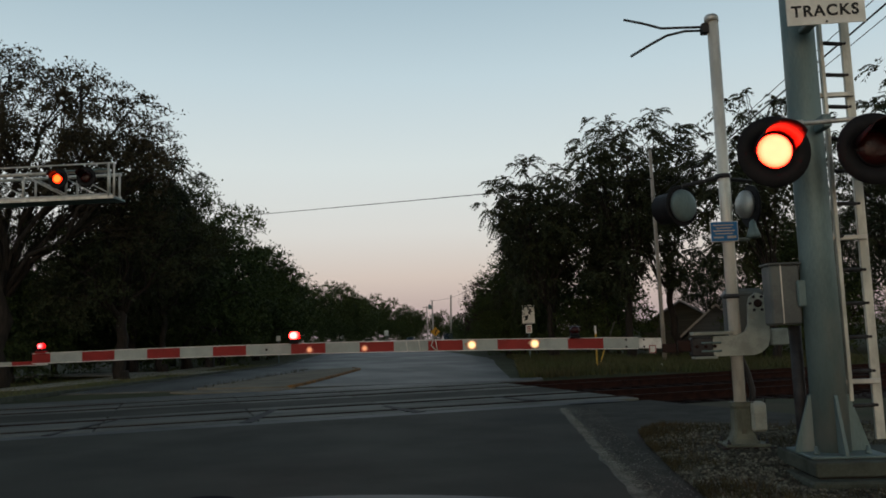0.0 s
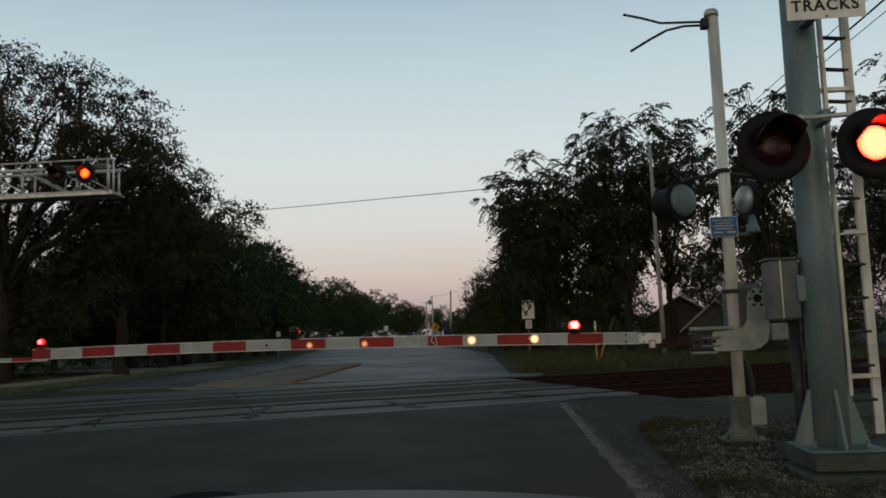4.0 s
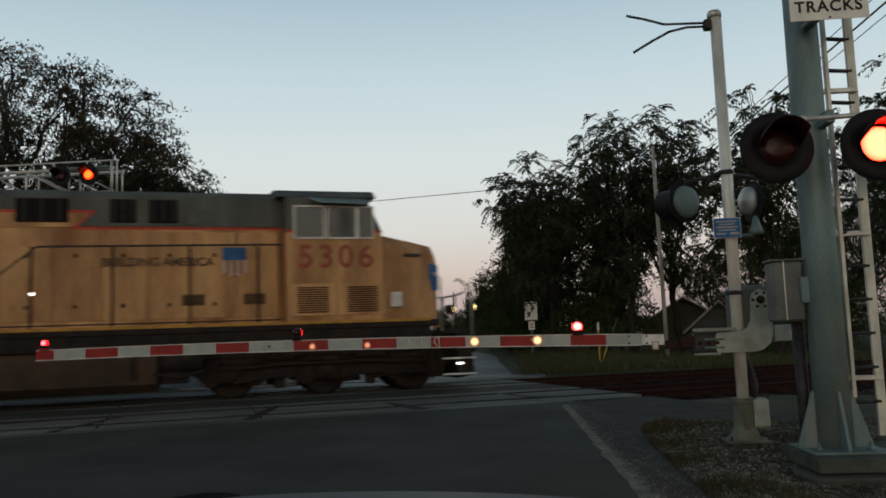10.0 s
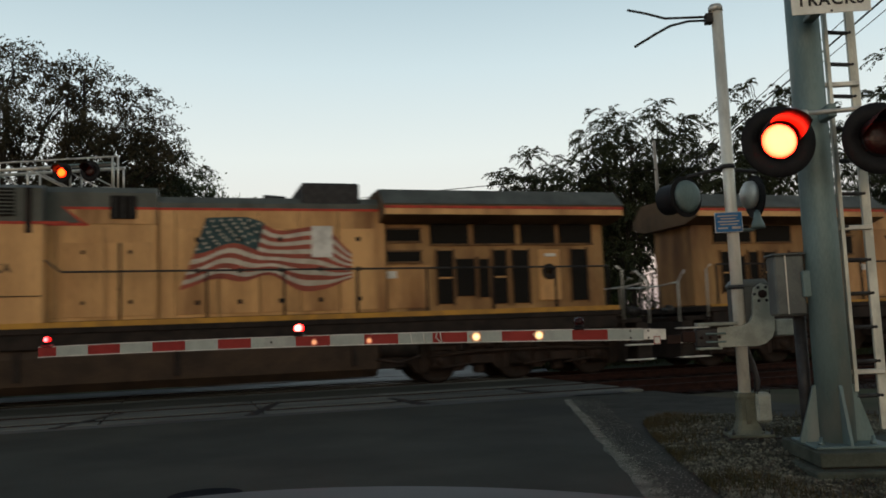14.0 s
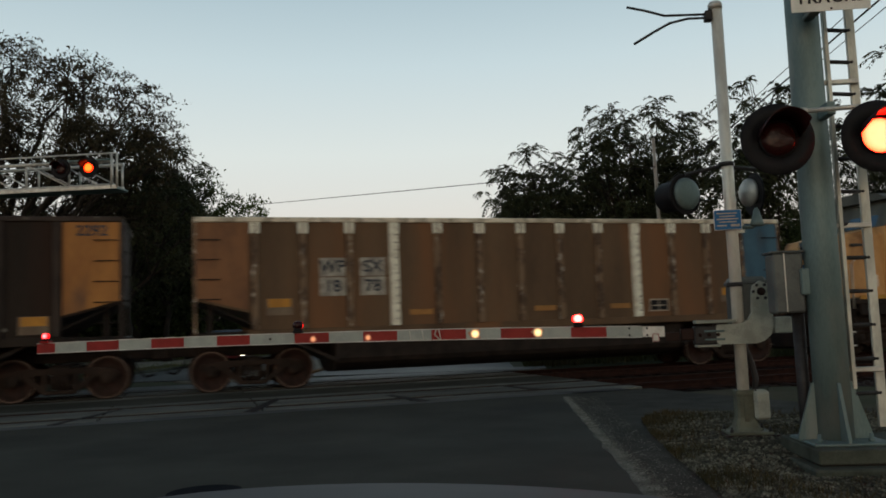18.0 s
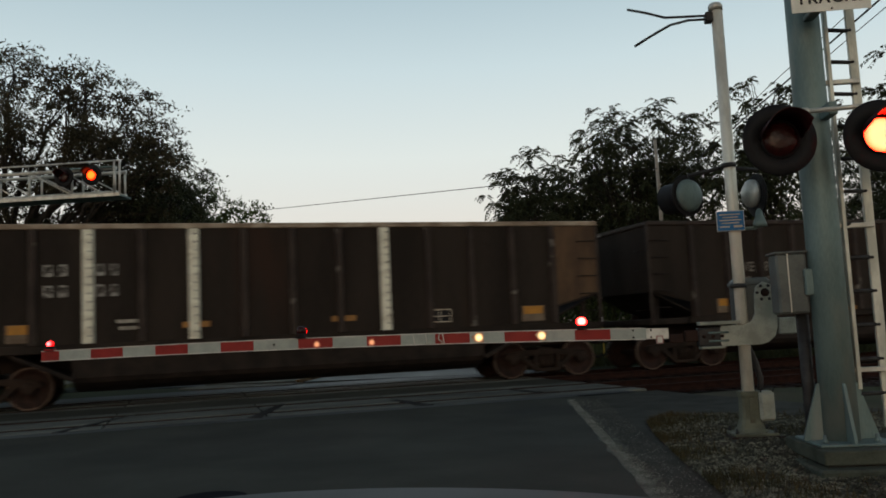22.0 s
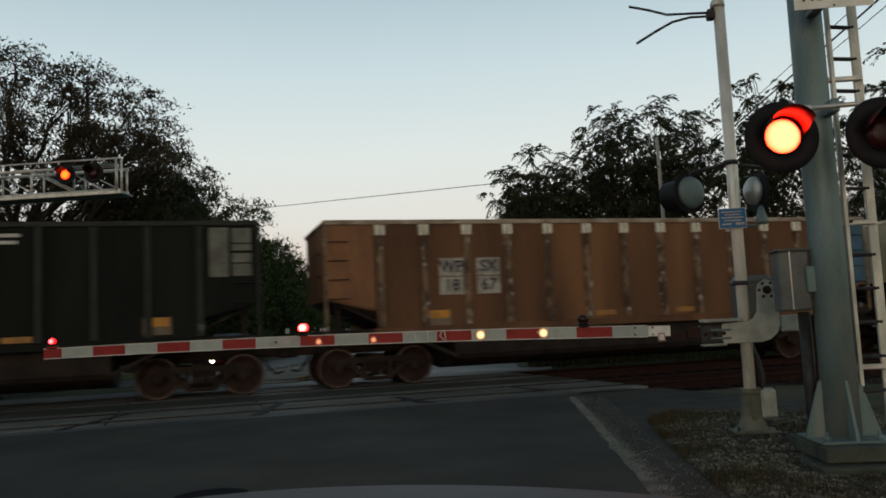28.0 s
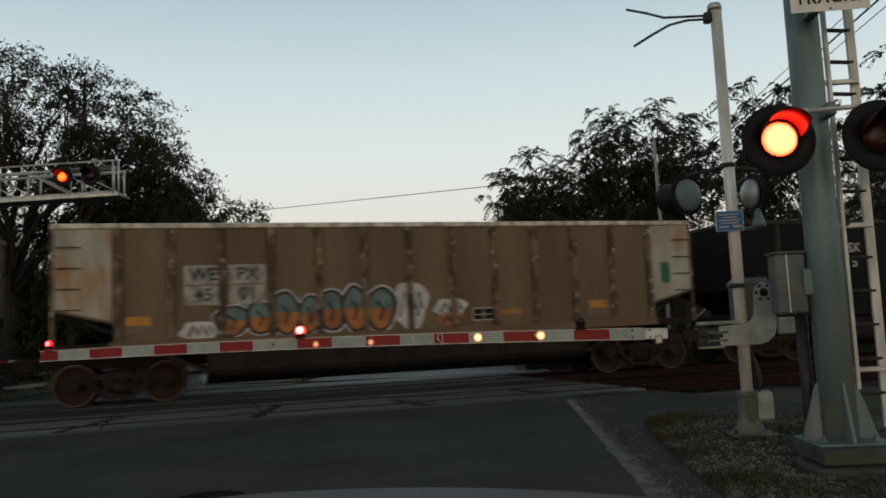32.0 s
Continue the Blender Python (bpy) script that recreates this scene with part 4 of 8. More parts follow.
def lawn_spot(rng):
    s_, lat = 20.5 + 28 * rng.random() ** 1.3, -13.0 - 10 * rng.random()
    x, y = across(lat, s_)
    return x, max(y, 22.0), ground_height(x, max(y, 22.0)) - 0.01


def weed_spot(rng):
    while True:
        s_ = rng.uniform(4.0, 10.9)
        lat = gravel_edge(s_) + 0.02 + 3.5 * rng.random() ** 2.6
        x, y, _ = RD @ Vector((lat, s_, 0))
        if noise.noise((x * 1.1, y * 1.1, 9)) > rng.uniform(-0.15, 0.4) and not (2.6 < lat < 3.7 and 7.0 < s_ < 8.6):
            return x, y, ground_height(x, y) + 0.02


blades("grass", 26000, verge_spot, 0.26, GRASS, "tall rough grass beside the far road edge", "grass")
blades("grass", 26000, lawn_spot, 0.11, LAWN, "short lawn grass behind the kerb", "grass")
blades("weeds", 300, crack_spot, 0.12, WEED, "dry weeds in the cracks of the island", "weeds")
blades("weeds", 9000, weed_spot, 0.075, WEED, "low dry weeds in the gravel", "weeds")

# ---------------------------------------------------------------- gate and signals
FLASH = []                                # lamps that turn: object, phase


def flasher(name, parent, x, z, y, phase, disc=0.315, lens=0.155, facing=1, visor=0.37, lit=None, plain=False):
    """A round crossing lamp: black disc, visor, housing behind and an added two-faced unit whose turning stands in for
    flashing. facing 1: towards -y.
    """
    f = -facing
    lamp = part(name, Geo().lathe([(disc, 0.0), (disc + 0.004, 0.012), (disc, 0.022), (lens + 0.015, 0.03), (lens + 0.015, 0.0)], (x, y, z), (0, f, 0), 40), BLACK, parent, "black disc of a crossing lamp")
    part("housing", Geo().lathe([(lens + 0.03, 0.0), (lens + 0.03, -0.05), (lens - 0.01, -0.16), (0.05, -0.19), (0.0, -0.19)], (x, y - f * 0.002, z), (0, f, 0), 24), CASE_GREY if plain else BLACK, lamp)
    rows = []
    for k, d in enumerate((0.02, visor * 0.5, visor)):
        ring = []
        half, swell = (92, 80, 62)[k], (0.016, 0.030, 0.040)[k]
        for i in range(25):
            a = radians(90 - half + 2 * half * i / 24)
            ring.append((x + math.cos(a) * (lens + swell + 0.005), y + f * d, z + math.sin(a) * (lens + swell + 0.005)))
        for i in range(24, -1, -1):
            a = radians(90 - half + 2 * half * i / 24)
            ring.append((x + math.cos(a) * (lens + swell), y + f * d, z + math.sin(a) * (lens + swell)))
        rows.append(ring)
    part("visor", Geo().ring(rows), SHADE_IN if not plain else BLACK, lamp)
    bezel = Geo().lathe([(lens, 0.0), (lens + 0.012, 0.03), (lens + 0.012, 0.045), (lens, 0.05)], (x, y, z), (0, f, 0), 32, caps=False)
    part("bezel", bezel, BLACK, lamp)
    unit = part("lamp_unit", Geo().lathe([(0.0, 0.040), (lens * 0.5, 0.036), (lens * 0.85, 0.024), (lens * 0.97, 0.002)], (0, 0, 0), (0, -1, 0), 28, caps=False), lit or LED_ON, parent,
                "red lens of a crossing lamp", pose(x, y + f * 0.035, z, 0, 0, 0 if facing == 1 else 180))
    # Second face added on the back, shown while the lamp counts as off.
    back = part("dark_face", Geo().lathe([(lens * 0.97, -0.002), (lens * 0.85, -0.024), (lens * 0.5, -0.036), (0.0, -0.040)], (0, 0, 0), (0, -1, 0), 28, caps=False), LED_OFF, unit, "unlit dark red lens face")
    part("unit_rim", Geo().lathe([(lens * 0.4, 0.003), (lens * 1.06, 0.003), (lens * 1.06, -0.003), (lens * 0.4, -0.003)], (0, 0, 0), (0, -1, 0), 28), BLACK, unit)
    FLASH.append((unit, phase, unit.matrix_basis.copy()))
    return lamp


mast = thing("crossing_gate", "galvanised gate mast with lowered red and white arm", "crossing gate", at_road(5.49, 7.29, -0.02))
part("pole", Geo().tube([(0.012, 0, 0.4), (0.012, 0, 4.56)], 0.061, 20), ALU, mast, "tall pale aluminium pole")
part("pole_cap", Geo().lathe([(0.076, 0), (0.076, 0.05), (0.06, 0.075), (0, 0.085)], (0, 0, 4.55), n=20), GALV, mast)
part("foundation", Geo().box(-0.2, 0.3, -0.2, 0.3, -0.25, 0.03, 0.03), CONCRETE_PALE, mast)
def rings_of(rows):
    """Square rings with cut corners: half width, half depth, height, centre."""
    out = []
    for w, d, z, cx in rows:
        k = 0.25 * min(w, d)
        out.append([(cx + x, y, z) for x, y in ((-w + k, -d), (w - k, -d), (w, -d + k), (w, d - k), (w - k, d), (-w + k, d), (-w, d - k), (-w, -d + k))])
    return out


part("pedestal", Geo().ring(rings_of(((0.155, 0.15, 0.055, 0.01), (0.12, 0.12, 0.10, 0.01), (0.092, 0.095, 0.19, 0.012), (0.086, 0.09, 0.40, 0.012), (0.098, 0.10, 0.43, 0.012), (0.098, 0.10, 0.47, 0.012))), smooth=False), CAST_STAINED, mast, "stained cast pedestal at the mast's foot")
part("pedestal_rib", Geo().prism([(-0.02, 0.06), (0.045, 0.06), (0.03, 0.40), (-0.01, 0.40)], "y", -0.105, -0.09), CAST_STAINED, mast)
part("pedestal_foot", Geo().box(-0.20, 0.24, -0.19, 0.17, 0.025, 0.058, 0.01), CAST_STAINED, mast)
part("shim_plate", Geo().box(-0.235, 0.285, -0.215, 0.2, 0.0, 0.026, 0.006), WHEEL, mast, "rusty shim plate under the pedestal")
for sx, sy in ((-0.17, -0.16), (0.21, -0.16), (-0.17, 0.14), (0.21, 0.14)):
    part("anchor_bolt", Geo().lathe([(0.02, 0), (0.02, 0.022), (0.011, 0.022), (0.011, 0.05), (0, 0.05)], (sx, sy, 0.056), n=6), DARK_STEEL, mast)
box_ = part("meter_box", Geo().box(0.085, 0.235, -0.14, 0.02, 0.17, 0.47, 0.022), CASE_PALE, mast, "small pale junction box")
part("lid", Geo().box(0.10, 0.222, -0.158, -0.14, 0.19, 0.445, 0.008), CASE_PALE, box_)
part("handle", Geo().tube([(0.10, -0.13, 0.465), (0.10, -0.15, 0.505), (0.22, -0.15, 0.505), (0.22, -0.13, 0.465)], 0.008, 6), DARK_STEEL, box_)
part("conduit", Geo().tube([(0.14, 0.06, 0.40), (0.17, 0.08, 0.58), (0.14, 0.09, 0.74), (0.085, 0.10, 0.90), (0.06, 0.08, 1.1)], 0.030, 10), DARK_STEEL, mast)
for z in (2.84, 1.56, 2.16):
    part("clamp", Geo().lathe([(0.072, -0.022), (0.082, -0.022), (0.082, 0.022), (0.072, 0.022)], (0, 0, z), n=20), DARK_STEEL, mast)
# wire prongs at the top
part("prong", Geo().tube([(-0.07, 0, 4.50), (-0.3, -0.02, 4.50), (-0.55, -0.04, 4.50), (-0.75, -0.05, 4.565), (-0.95, -0.06, 4.615)], 0.014, 8), DARK_STEEL, mast, "bent steel wire bracket")
part("prong", Geo().tube([(-0.07, 0, 4.46), (-0.3, -0.03, 4.455), (-0.5, -0.05, 4.41), (-0.68, -0.07, 4.315), (-0.9, -0.10, 4.185)], 0.014, 8), DARK_STEEL, mast, "bent steel wire bracket")
part("prong_clamp", Geo().box(-0.12, -0.04, -0.05, 0.05, 4.42, 4.53, 0.01), DARK_STEEL, mast)
# rear-facing lamps seen from behind
part("lamp_arm", Geo().tube([(-0.42, 0.05, 2.76), (-0.05, 0.08, 2.84), (0.32, 0.05, 2.78)], 0.022, 8), DARK_STEEL, mast)


def rear_lamp(x, y, z):
    c = Vector((x, y, z))
    lamp = part("rear_lamp", Geo().lathe([(0.222, 0.0), (0.225, 0.012), (0.222, 0.02), (0.0, 0.03)], c, (-0.55, 0.835, 0), 36), BLACK, mast, "black disc of a lamp facing away")
    part("housing", Geo().lathe([(0.175, 0.0), (0.175, -0.02), (0.16, -0.05), (0.11, -0.07), (0.0, -0.08)], c, (-0.55, 0.835, 0), 28), GALV_DARK, lamp, "grey dished back cover")
    part("visor", Geo().lathe([(0.16, 0.02), (0.165, 0.30), (0.158, 0.30), (0.153, 0.02)], c, (-0.55, 0.835, 0), 24, caps=False), BLACK, lamp)
    part("latch", Geo().box(x - 0.17, x - 0.14, y - 0.06, y - 0.02, z - 0.03, z + 0.04, 0.006), WHITE_TRIM, lamp)
    return lamp


rear_lamp(-0.42, 0.10, 2.56)
second = part("rear_lamp", Geo().lathe([(0.23, 0.0), (0.233, 0.012), (0.23, 0.02), (0.0, 0.03)], (0.29, 0.12, 2.52), (0.985, 0.17, 0), 36), BLACK, mast, "black disc of a lamp facing away")
part("housing", Geo().lathe([(0.15, 0.0), (0.15, -0.03), (0.12, -0.06), (0.0, -0.075)], (0.255, 0.10, 2.54), (0.95, 0.31, 0), 24), GALV, second, "grey dished back cover")
bell = part("bell", Geo().lathe([(0.03, 0.0), (0.04, -0.06), (0.065, -0.13), (0.075, -0.17), (0.04, -0.175), (0.0, -0.175)], (0.27, -0.02, 2.34), n=20), GALV_DARK, mast, "grey crossing bell")
part("bell_bracket", Geo().tube([(0.06, 0, 2.16), (0.22, -0.02, 2.155), (0.28, -0.02, 2.18), (0.27, -0.02, 2.36)], 0.018, 8), GALV_DARK, bell)
blue = part("emergency_sign", Geo().box(-0.19, 0.095, -0.092, -0.084, 2.13, 2.345, 0.003), WHITE_TRIM, mast, "small blue notice with rows of unreadable text")
part("sign_face", Geo().box(-0.183, 0.088, -0.0965, -0.0922, 2.137, 2.338, 0.001), SIGN_BLUE, blue)
for k, (z, x0, x1) in enumerate(((2.305, -0.16, 0.05), (2.275, -0.13, 0.03), (2.245, -0.16, 0.06), (2.215, -0.14, 0.04))):
    part("text_bar", Geo().box(x0, x1, -0.099, -0.0966, z - 0.006, z + 0.006), PAINT_CREAM, blue, "unreadable line of pale text")
part("text_bar", Geo().box(-0.02, 0.07, -0.099, -0.0966, 2.165, 2.19), PAINT_CREAM, blue, "unreadable pale block")
part("text_bar", Geo().box(-0.16, -0.06, -0.099, -0.0966, 2.17, 2.184), PAINT_CREAM, blue, "unreadable pale block")
# gate mechanism
mech = part("gate_mechanism", Geo().box(0.08, 0.42, 0.0, 0.36, 1.10, 1.64, 0.03), CASE_GREY, mast, "grey gate mechanism case")
part("case_lid", Geo().box(0.07, 0.43, -0.012, 0.37, 1.56, 1.60, 0.008), CASE_GREY, mech)
part("lifting_eye", Geo().tube([(0.12, 0.1, 1.63), (0.12, 0.1, 1.68), (0.18, 0.1, 1.68), (0.18, 0.1, 1.63)], 0.008, 6), DARK_STEEL, mech)
_elbow = [(0.22, 1.46), (0.24, 1.54), (0.31, 1.585), (0.395, 1.55), (0.42, 1.46), (0.42, 1.12), (0.39, 1.03), (0.32, 0.97), (0.24, 0.945), (-0.14, 0.945), (-0.16, 0.97), (-0.16, 1.13), (-0.14, 1.15), (0.10, 1.155), (0.17, 1.19), (0.21, 1.26)]
elbow = part("arm_bracket", Geo().prism(_elbow, "y", -0.13, -0.075), CASE_PALE, mast, "pale cast elbow carrying the arm")
part("hub", Geo().lathe([(0.042, 0), (0.042, 0.02), (0.024, 0.03), (0, 0.03)], (0.315, -0.13, 1.475), (0, -1, 0), 20), WHEEL, elbow)
for k in range(6):
    a = radians(60 * k)
    part("bolt", Geo().lathe([(0.016, 0), (0.016, 0.014), (0, 0.018)], (0.315 + math.cos(a) * 0.078, -0.13, 1.475 + math.sin(a) * 0.078), (0, -1, 0), 8), DARK_STEEL, elbow)
part("shaft", Geo().lathe([(0.06, 0), (0.06, 0.1)], (0.315, 0.0, 1.475), (0, -1, 0), 16), CASE_GREY, mast)
part("fork", Geo().box(-0.36, 0.05, -0.14, 0.02, 1.165, 1.20, 0.006), CASE_PALE, mast)
for k in range(3):
    part("link_bolt", Geo().lathe([(0.018, 0), (0.018, 0.02), (0, 0.022)], (-0.33 + 0.09 * k, -0.14, 1.05), (0, -1, 0), 8), WHEEL, mast)
part("fork", Geo().box(-0.36, -0.12, -0.14, 0.02, 0.922, 0.945, 0.006), CASE_PALE, mast)
part("arm_socket", Geo().box(-0.38, -0.15, -0.12, 0.0, 0.95, 1.14, 0.012), DARK_STEEL, mast)
for z in (1.0, 1.085):
    part("bolt", Geo().tube([(-0.37, -0.13, z), (-0.17, -0.13, z)], 0.012, 6), GALV_DARK, mast)
part("counterweight", Geo().box(0.43, 0.60, -0.14, 0.05, 1.04, 1.21, 0.012), CASE_PALE, mast)
part("adapter", Geo().box(-0.60, -0.42, -0.09, -0.04, 1.0, 1.12, 0.01), WHEEL, mast)
# arm: 16-inch stripes from tip to root
for o in mast.children:
    if o.name.split(".")[0] in {"gate_mechanism", "arm_bracket", "shaft", "fork", "arm_socket", "counterweight", "link_bolt"}:
        o.location.x -= 0.09
K_ARM = 0.909                            # stripes are a little under 15 inches
arm = thing("gate_arm", "lowered gate arm with red and white stripes and lamps", "gate arm", at_road(-1.16 * K_ARM, 10.86 * K_ARM, 1.205 * (1 - K_ARM)) @ Matrix.Scale(K_ARM, 4))
S16 = 0.406
Z_TIP, SLOPE = 1.125, -0.0083


def arm_z(s):
    return Z_TIP + SLOPE * s + 0.040 * (1 - ((s - 3.1) / 3.75) ** 2)      # the long arm arches a little


def arm_piece(s0, s1, material, label):
    h = 0.057 + 0.003 * s0 / 8
    return part("stripe", Geo().prism([(s0, arm_z(s0) - h), (s1, arm_z(s1) - h), (s1, arm_z(s1) + h), (s0, arm_z(s0) + h)], "y", -0.012, 0.02), material, arm, label)


stripes = [(-0.63, -0.40, 1), (-0.40, 0, 0)] + [(S16 * k, S16 * (k + 1), (k + 1) % 2) for k in range(5)] + [(2.03, 2.575, 0), (2.575, 2.99, 1), (2.99, 3.40, 0)]
stripes += [(3.40 + S16 * k, 3.40 + S16 * (k + 1), (k + 1) % 2) for k in range(8)] + [(6.648, 6.90, 2)]
for s0, s1, c in stripes:
    arm_piece(s0 + 0.001, s1 - 0.001, (REFLECT_WHITE, REFLECT_RED, WHITE_TRIM)[c], ("pale grey-white reflective stripe", "red reflective stripe", "white painted root section")[c])
for z in (-0.061, 0.061):
    _run = [-0.63 + 7.27 * k / 14 for k in range(15)]
    _strip = [(q, arm_z(q) + z * (1 + 0.05 * k / 14) - 0.004) for k, q in enumerate(_run)] + [(q, arm_z(q) + z * (1 + 0.05 * k / 14) + 0.004) for k, q in reversed(list(enumerate(_run)))]
    g = Geo()
    for k in range(14):
        g.prism([_strip[k], _strip[k + 1], _strip[28 - k], _strip[29 - k]], "y", -0.016, 0.024)
    part("edge_strip", g, ARM_EDGE, arm)
part("root_clamp", Geo().box(6.905, 7.06, -0.03, 0.03, 0.955, 1.055, 0.008), WHEEL, arm)
label_ = part("root_label", Geo().box(6.755, 6.835, -0.0155, -0.0125, 0.955, 1.045), WHITE_TRIM, arm, "small white label with a red frame")
for a, b, c, d in ((6.757, 6.833, 1.037, 1.045), (6.757, 6.833, 0.957, 0.965), (6.757, 6.765, 0.957, 1.045), (6.825, 6.833, 0.957, 1.045)):
    part("frame_bar", Geo().box(a, b, -0.018, -0.0156, c, d), REFLECT_RED, label_)
for s in (6.50, 6.70):
    for dz in (-0.04, 0.04):
        part("bolt", Geo().lathe([(0.012, 0), (0.012, 0.01), (0, 0.012)], (s, -0.012, arm_z(s) + dz), (0, -1, 0), 8), DARK_STEEL, arm)
part("bolt", Geo().lathe([(0.014, 0), (0.014, 0.01), (0, 0.012)], (2.28, -0.012, arm_z(2.28)), (0, -1, 0), 10), DARK_STEEL, arm)
part("hanger", Geo().tube([(4.27, -0.02, arm_z(4.27) + 0.06), (4.25, -0.022, arm_z(4.25)), (4.31, -0.022, arm_z(4.25) - 0.06)], 0.008, 6), GALV, arm)
for s in (3.95, 4.1, 4.3):
    part("wire_tie", Geo().tube([(s, -0.02, arm_z(s) + 0.07), (s + 0.02, -0.022, arm_z(s) - 0.06)], 0.005, 5), WHITE_TRIM, arm)


def arm_lamp(s, phase):
    """A lamp on the arm's upper edge; one with a phase turns between a lit and a dark face, in place of switching."""
    z = arm_z(s) + 0.062
    k = 1.0 if phase is None else 1.3
    base = part("lamp_base", Geo().box(s - 0.06, s + 0.06, -0.05, 0.05, z - 0.002, z + 0.026, 0.008), BLACK if phase is not None else REFLECT_RED, arm)
    part("lamp_collar", Geo().lathe([(0.05, 0), (0.055, 0.02), (0.05, 0.034)], (s, 0, z + 0.024), n=16), BLACK, base)

    def half(sign):
        rows = [(r * k, zz * k) for r, zz in ((0.034, -0.034), (0.046, -0.022), (0.050, 0.0), (0.042, 0.024), (0.016, 0.036))]
        return Geo().ring([[(math.cos(radians(a)) * r, sign * abs(math.sin(radians(a))) * r, zz) for a in range(0, 181, 15)] for r, zz in rows], caps=True)
    unit = part("lamp_unit", half(-1), LED_TIP if phase is None else LED_ARM, arm, "red lamp lens on the arm", pose(s, 0, z + 0.056 + 0.03 * k))
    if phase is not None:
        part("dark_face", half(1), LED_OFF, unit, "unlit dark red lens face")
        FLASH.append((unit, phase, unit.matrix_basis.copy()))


arm_lamp(-0.52, None)
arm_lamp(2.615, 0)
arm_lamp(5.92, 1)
# Glowing patches added for headlights reflected in the arm's sheeting.
for s, w, m_, dz in ((4.725, 0.068, GLINT_WARM, 0.0), (5.455, 0.064, GLINT_WARM, 0.004), (2.80, 0.048, GLINT_AMBER, -0.016), (3.46, 0.046, GLINT_AMBER, -0.016)):
    g = Geo().prism([(math.cos(q) * w * (1 + 0.22 * math.sin(3 * q + s) + 0.12 * math.sin(7 * q)), math.sin(q) * w * 0.92 * (1 + 0.14 * math.sin(4 * q + s))) for q in np.linspace(0, 6.283, 29)[:-1]], "y", -0.005, 0.0)
    part("marker_light", g, m_, arm, "small warm glowing patch for headlights reflected in the arm", pose(s, -0.0125, arm_z(s) + dz))

# cantilever mast with lamps, sign and ladder
canti = thing("signal_mast", "thick grey cantilever signal mast with ladder and lamps", "signal mast", at_road(5.55, 6.10, 0))
part("column", Geo().tube([(0, 0, 0.06), (0, 0, 2.0), (0, 0, 4.2), (0, 0, 7.2)], 0.158, 36, r1=0.138), GALV_DARK, canti, "thick weathered galvanised column")
part("foundation", Geo().box(-0.42, 0.95, -0.66, 0.6, -0.5, -0.075, 0.018), CONCRETE_PALE, canti, "weathered concrete footing")
part("base_block", Geo().box(-0.34, 0.92, -0.52, 0.48, -0.060, 0.06, 0.010), CONCRETE_PALE, canti)
# Black strip added for the shade in the gap between the slabs.
part("grout_bed", Geo().box(-0.31, 0.9, -0.49, 0.45, -0.076, -0.058), RUBBER, canti)
part("base_plate", Geo().box(-0.30, 0.36, -0.33, 0.33, 0.06, 0.085, 0.008), GALV_DARK, canti)
for k in range(4):
    a = radians(90 * k)
    g = Geo().prism([(0.13, 0.08), (0.325, 0.08), (0.325, 0.11), (0.178, 0.58), (0.13, 0.60)], "y", -0.014, 0.014)
    part("gusset", g, GALV_DARK, canti, m=Matrix.Rotation(a, 4, "Z"))
for k in range(4):
    a = radians(45 + 90 * k)
    part("anchor_bolt", Geo().lathe([(0.028, 0), (0.028, 0.03), (0.016, 0.03), (0.016, 0.07), (0, 0.07)], (math.cos(a) * 0.31, math.sin(a) * 0.31, 0.085), n=6), GALV_DARK, canti)
ladder = part("ladder", Geo().box(0.178, 0.212, -0.03, 0.03, 0.52, 7.0, 0.004), LADDER_ALU, canti, "pale aluminium ladder rail")
rail2 = part("ladder_rail", Geo().box(0.412, 0.492, 0.05, 0.09, 0.17, 7.0, 0.004), LADDER_ALU, ladder, "pale aluminium ladder rail")
for k in range(22):
    z = 0.475 + 0.307 * k
    part("rung", Geo().tube([(0.195, 0.0, z), (0.44, 0.07, z)], 0.019, 10), DARK_STEEL, ladder)
    part("bolt", Geo().lathe([(0.014, 0), (0.014, 0.01), (0, 0.012)], (0.437, 0.05, z), (0, -1, 0), 8), DARK_STEEL, ladder)
for z in (0.69, 2.0, 3.35, 4.6):
    part("ladder_clip", Geo().box(0.14, 0.47, 0.0, 0.05, z - 0.022, z + 0.022, 0.006), GALV, ladder)
jb = part("terminal_box", Geo().box(-0.44, -0.17, -0.02, 0.22, 1.22, 1.77, 0.018), CASE_GREY, canti, "grey terminal box on the mast")
part("box_rim", Geo().box(-0.455, -0.155, -0.035, 0.235, 1.77, 1.79, 0.006), CASE_GREY, jb)
part("box_seam", Geo().box(-0.345, -0.335, -0.027, -0.018, 1.23, 1.77), GALV, jb)
part("box_bracket", Geo().box(-0.21, -0.12, -0.06, 0.10, 1.38, 1.62, 0.01), GALV_DARK, jb)
part("cable_post", Geo().tube([(-0.20, 0.14, -0.3), (-0.20, 0.14, 1.21)], 0.055, 14), DARK_STEEL, canti, "black cable riser")
part("crossarm", Geo().tube([(-0.20, -0.36, 3.00), (0.9, -0.36, 3.035)], 0.022, 10), GALV, canti)
part("crossarm_cap", Geo().lathe([(0.035, 0), (0.035, 0.06), (0.02, 0.07)], (-0.22, -0.36, 3.0), (1, 0, 0), 12), GALV, canti)
part("crossarm_bracket", Geo().box(0.02, 0.10, -0.36, -0.12, 2.96, 3.08, 0.01), GALV_DARK, canti)
part("drop_pipe", Geo().tube([(-0.17, -0.36, 3.0), (-0.30, -0.30, 2.9)], 0.02, 8), DARK_STEEL, canti)
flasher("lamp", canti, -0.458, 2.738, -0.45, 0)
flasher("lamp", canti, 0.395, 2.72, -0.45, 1)
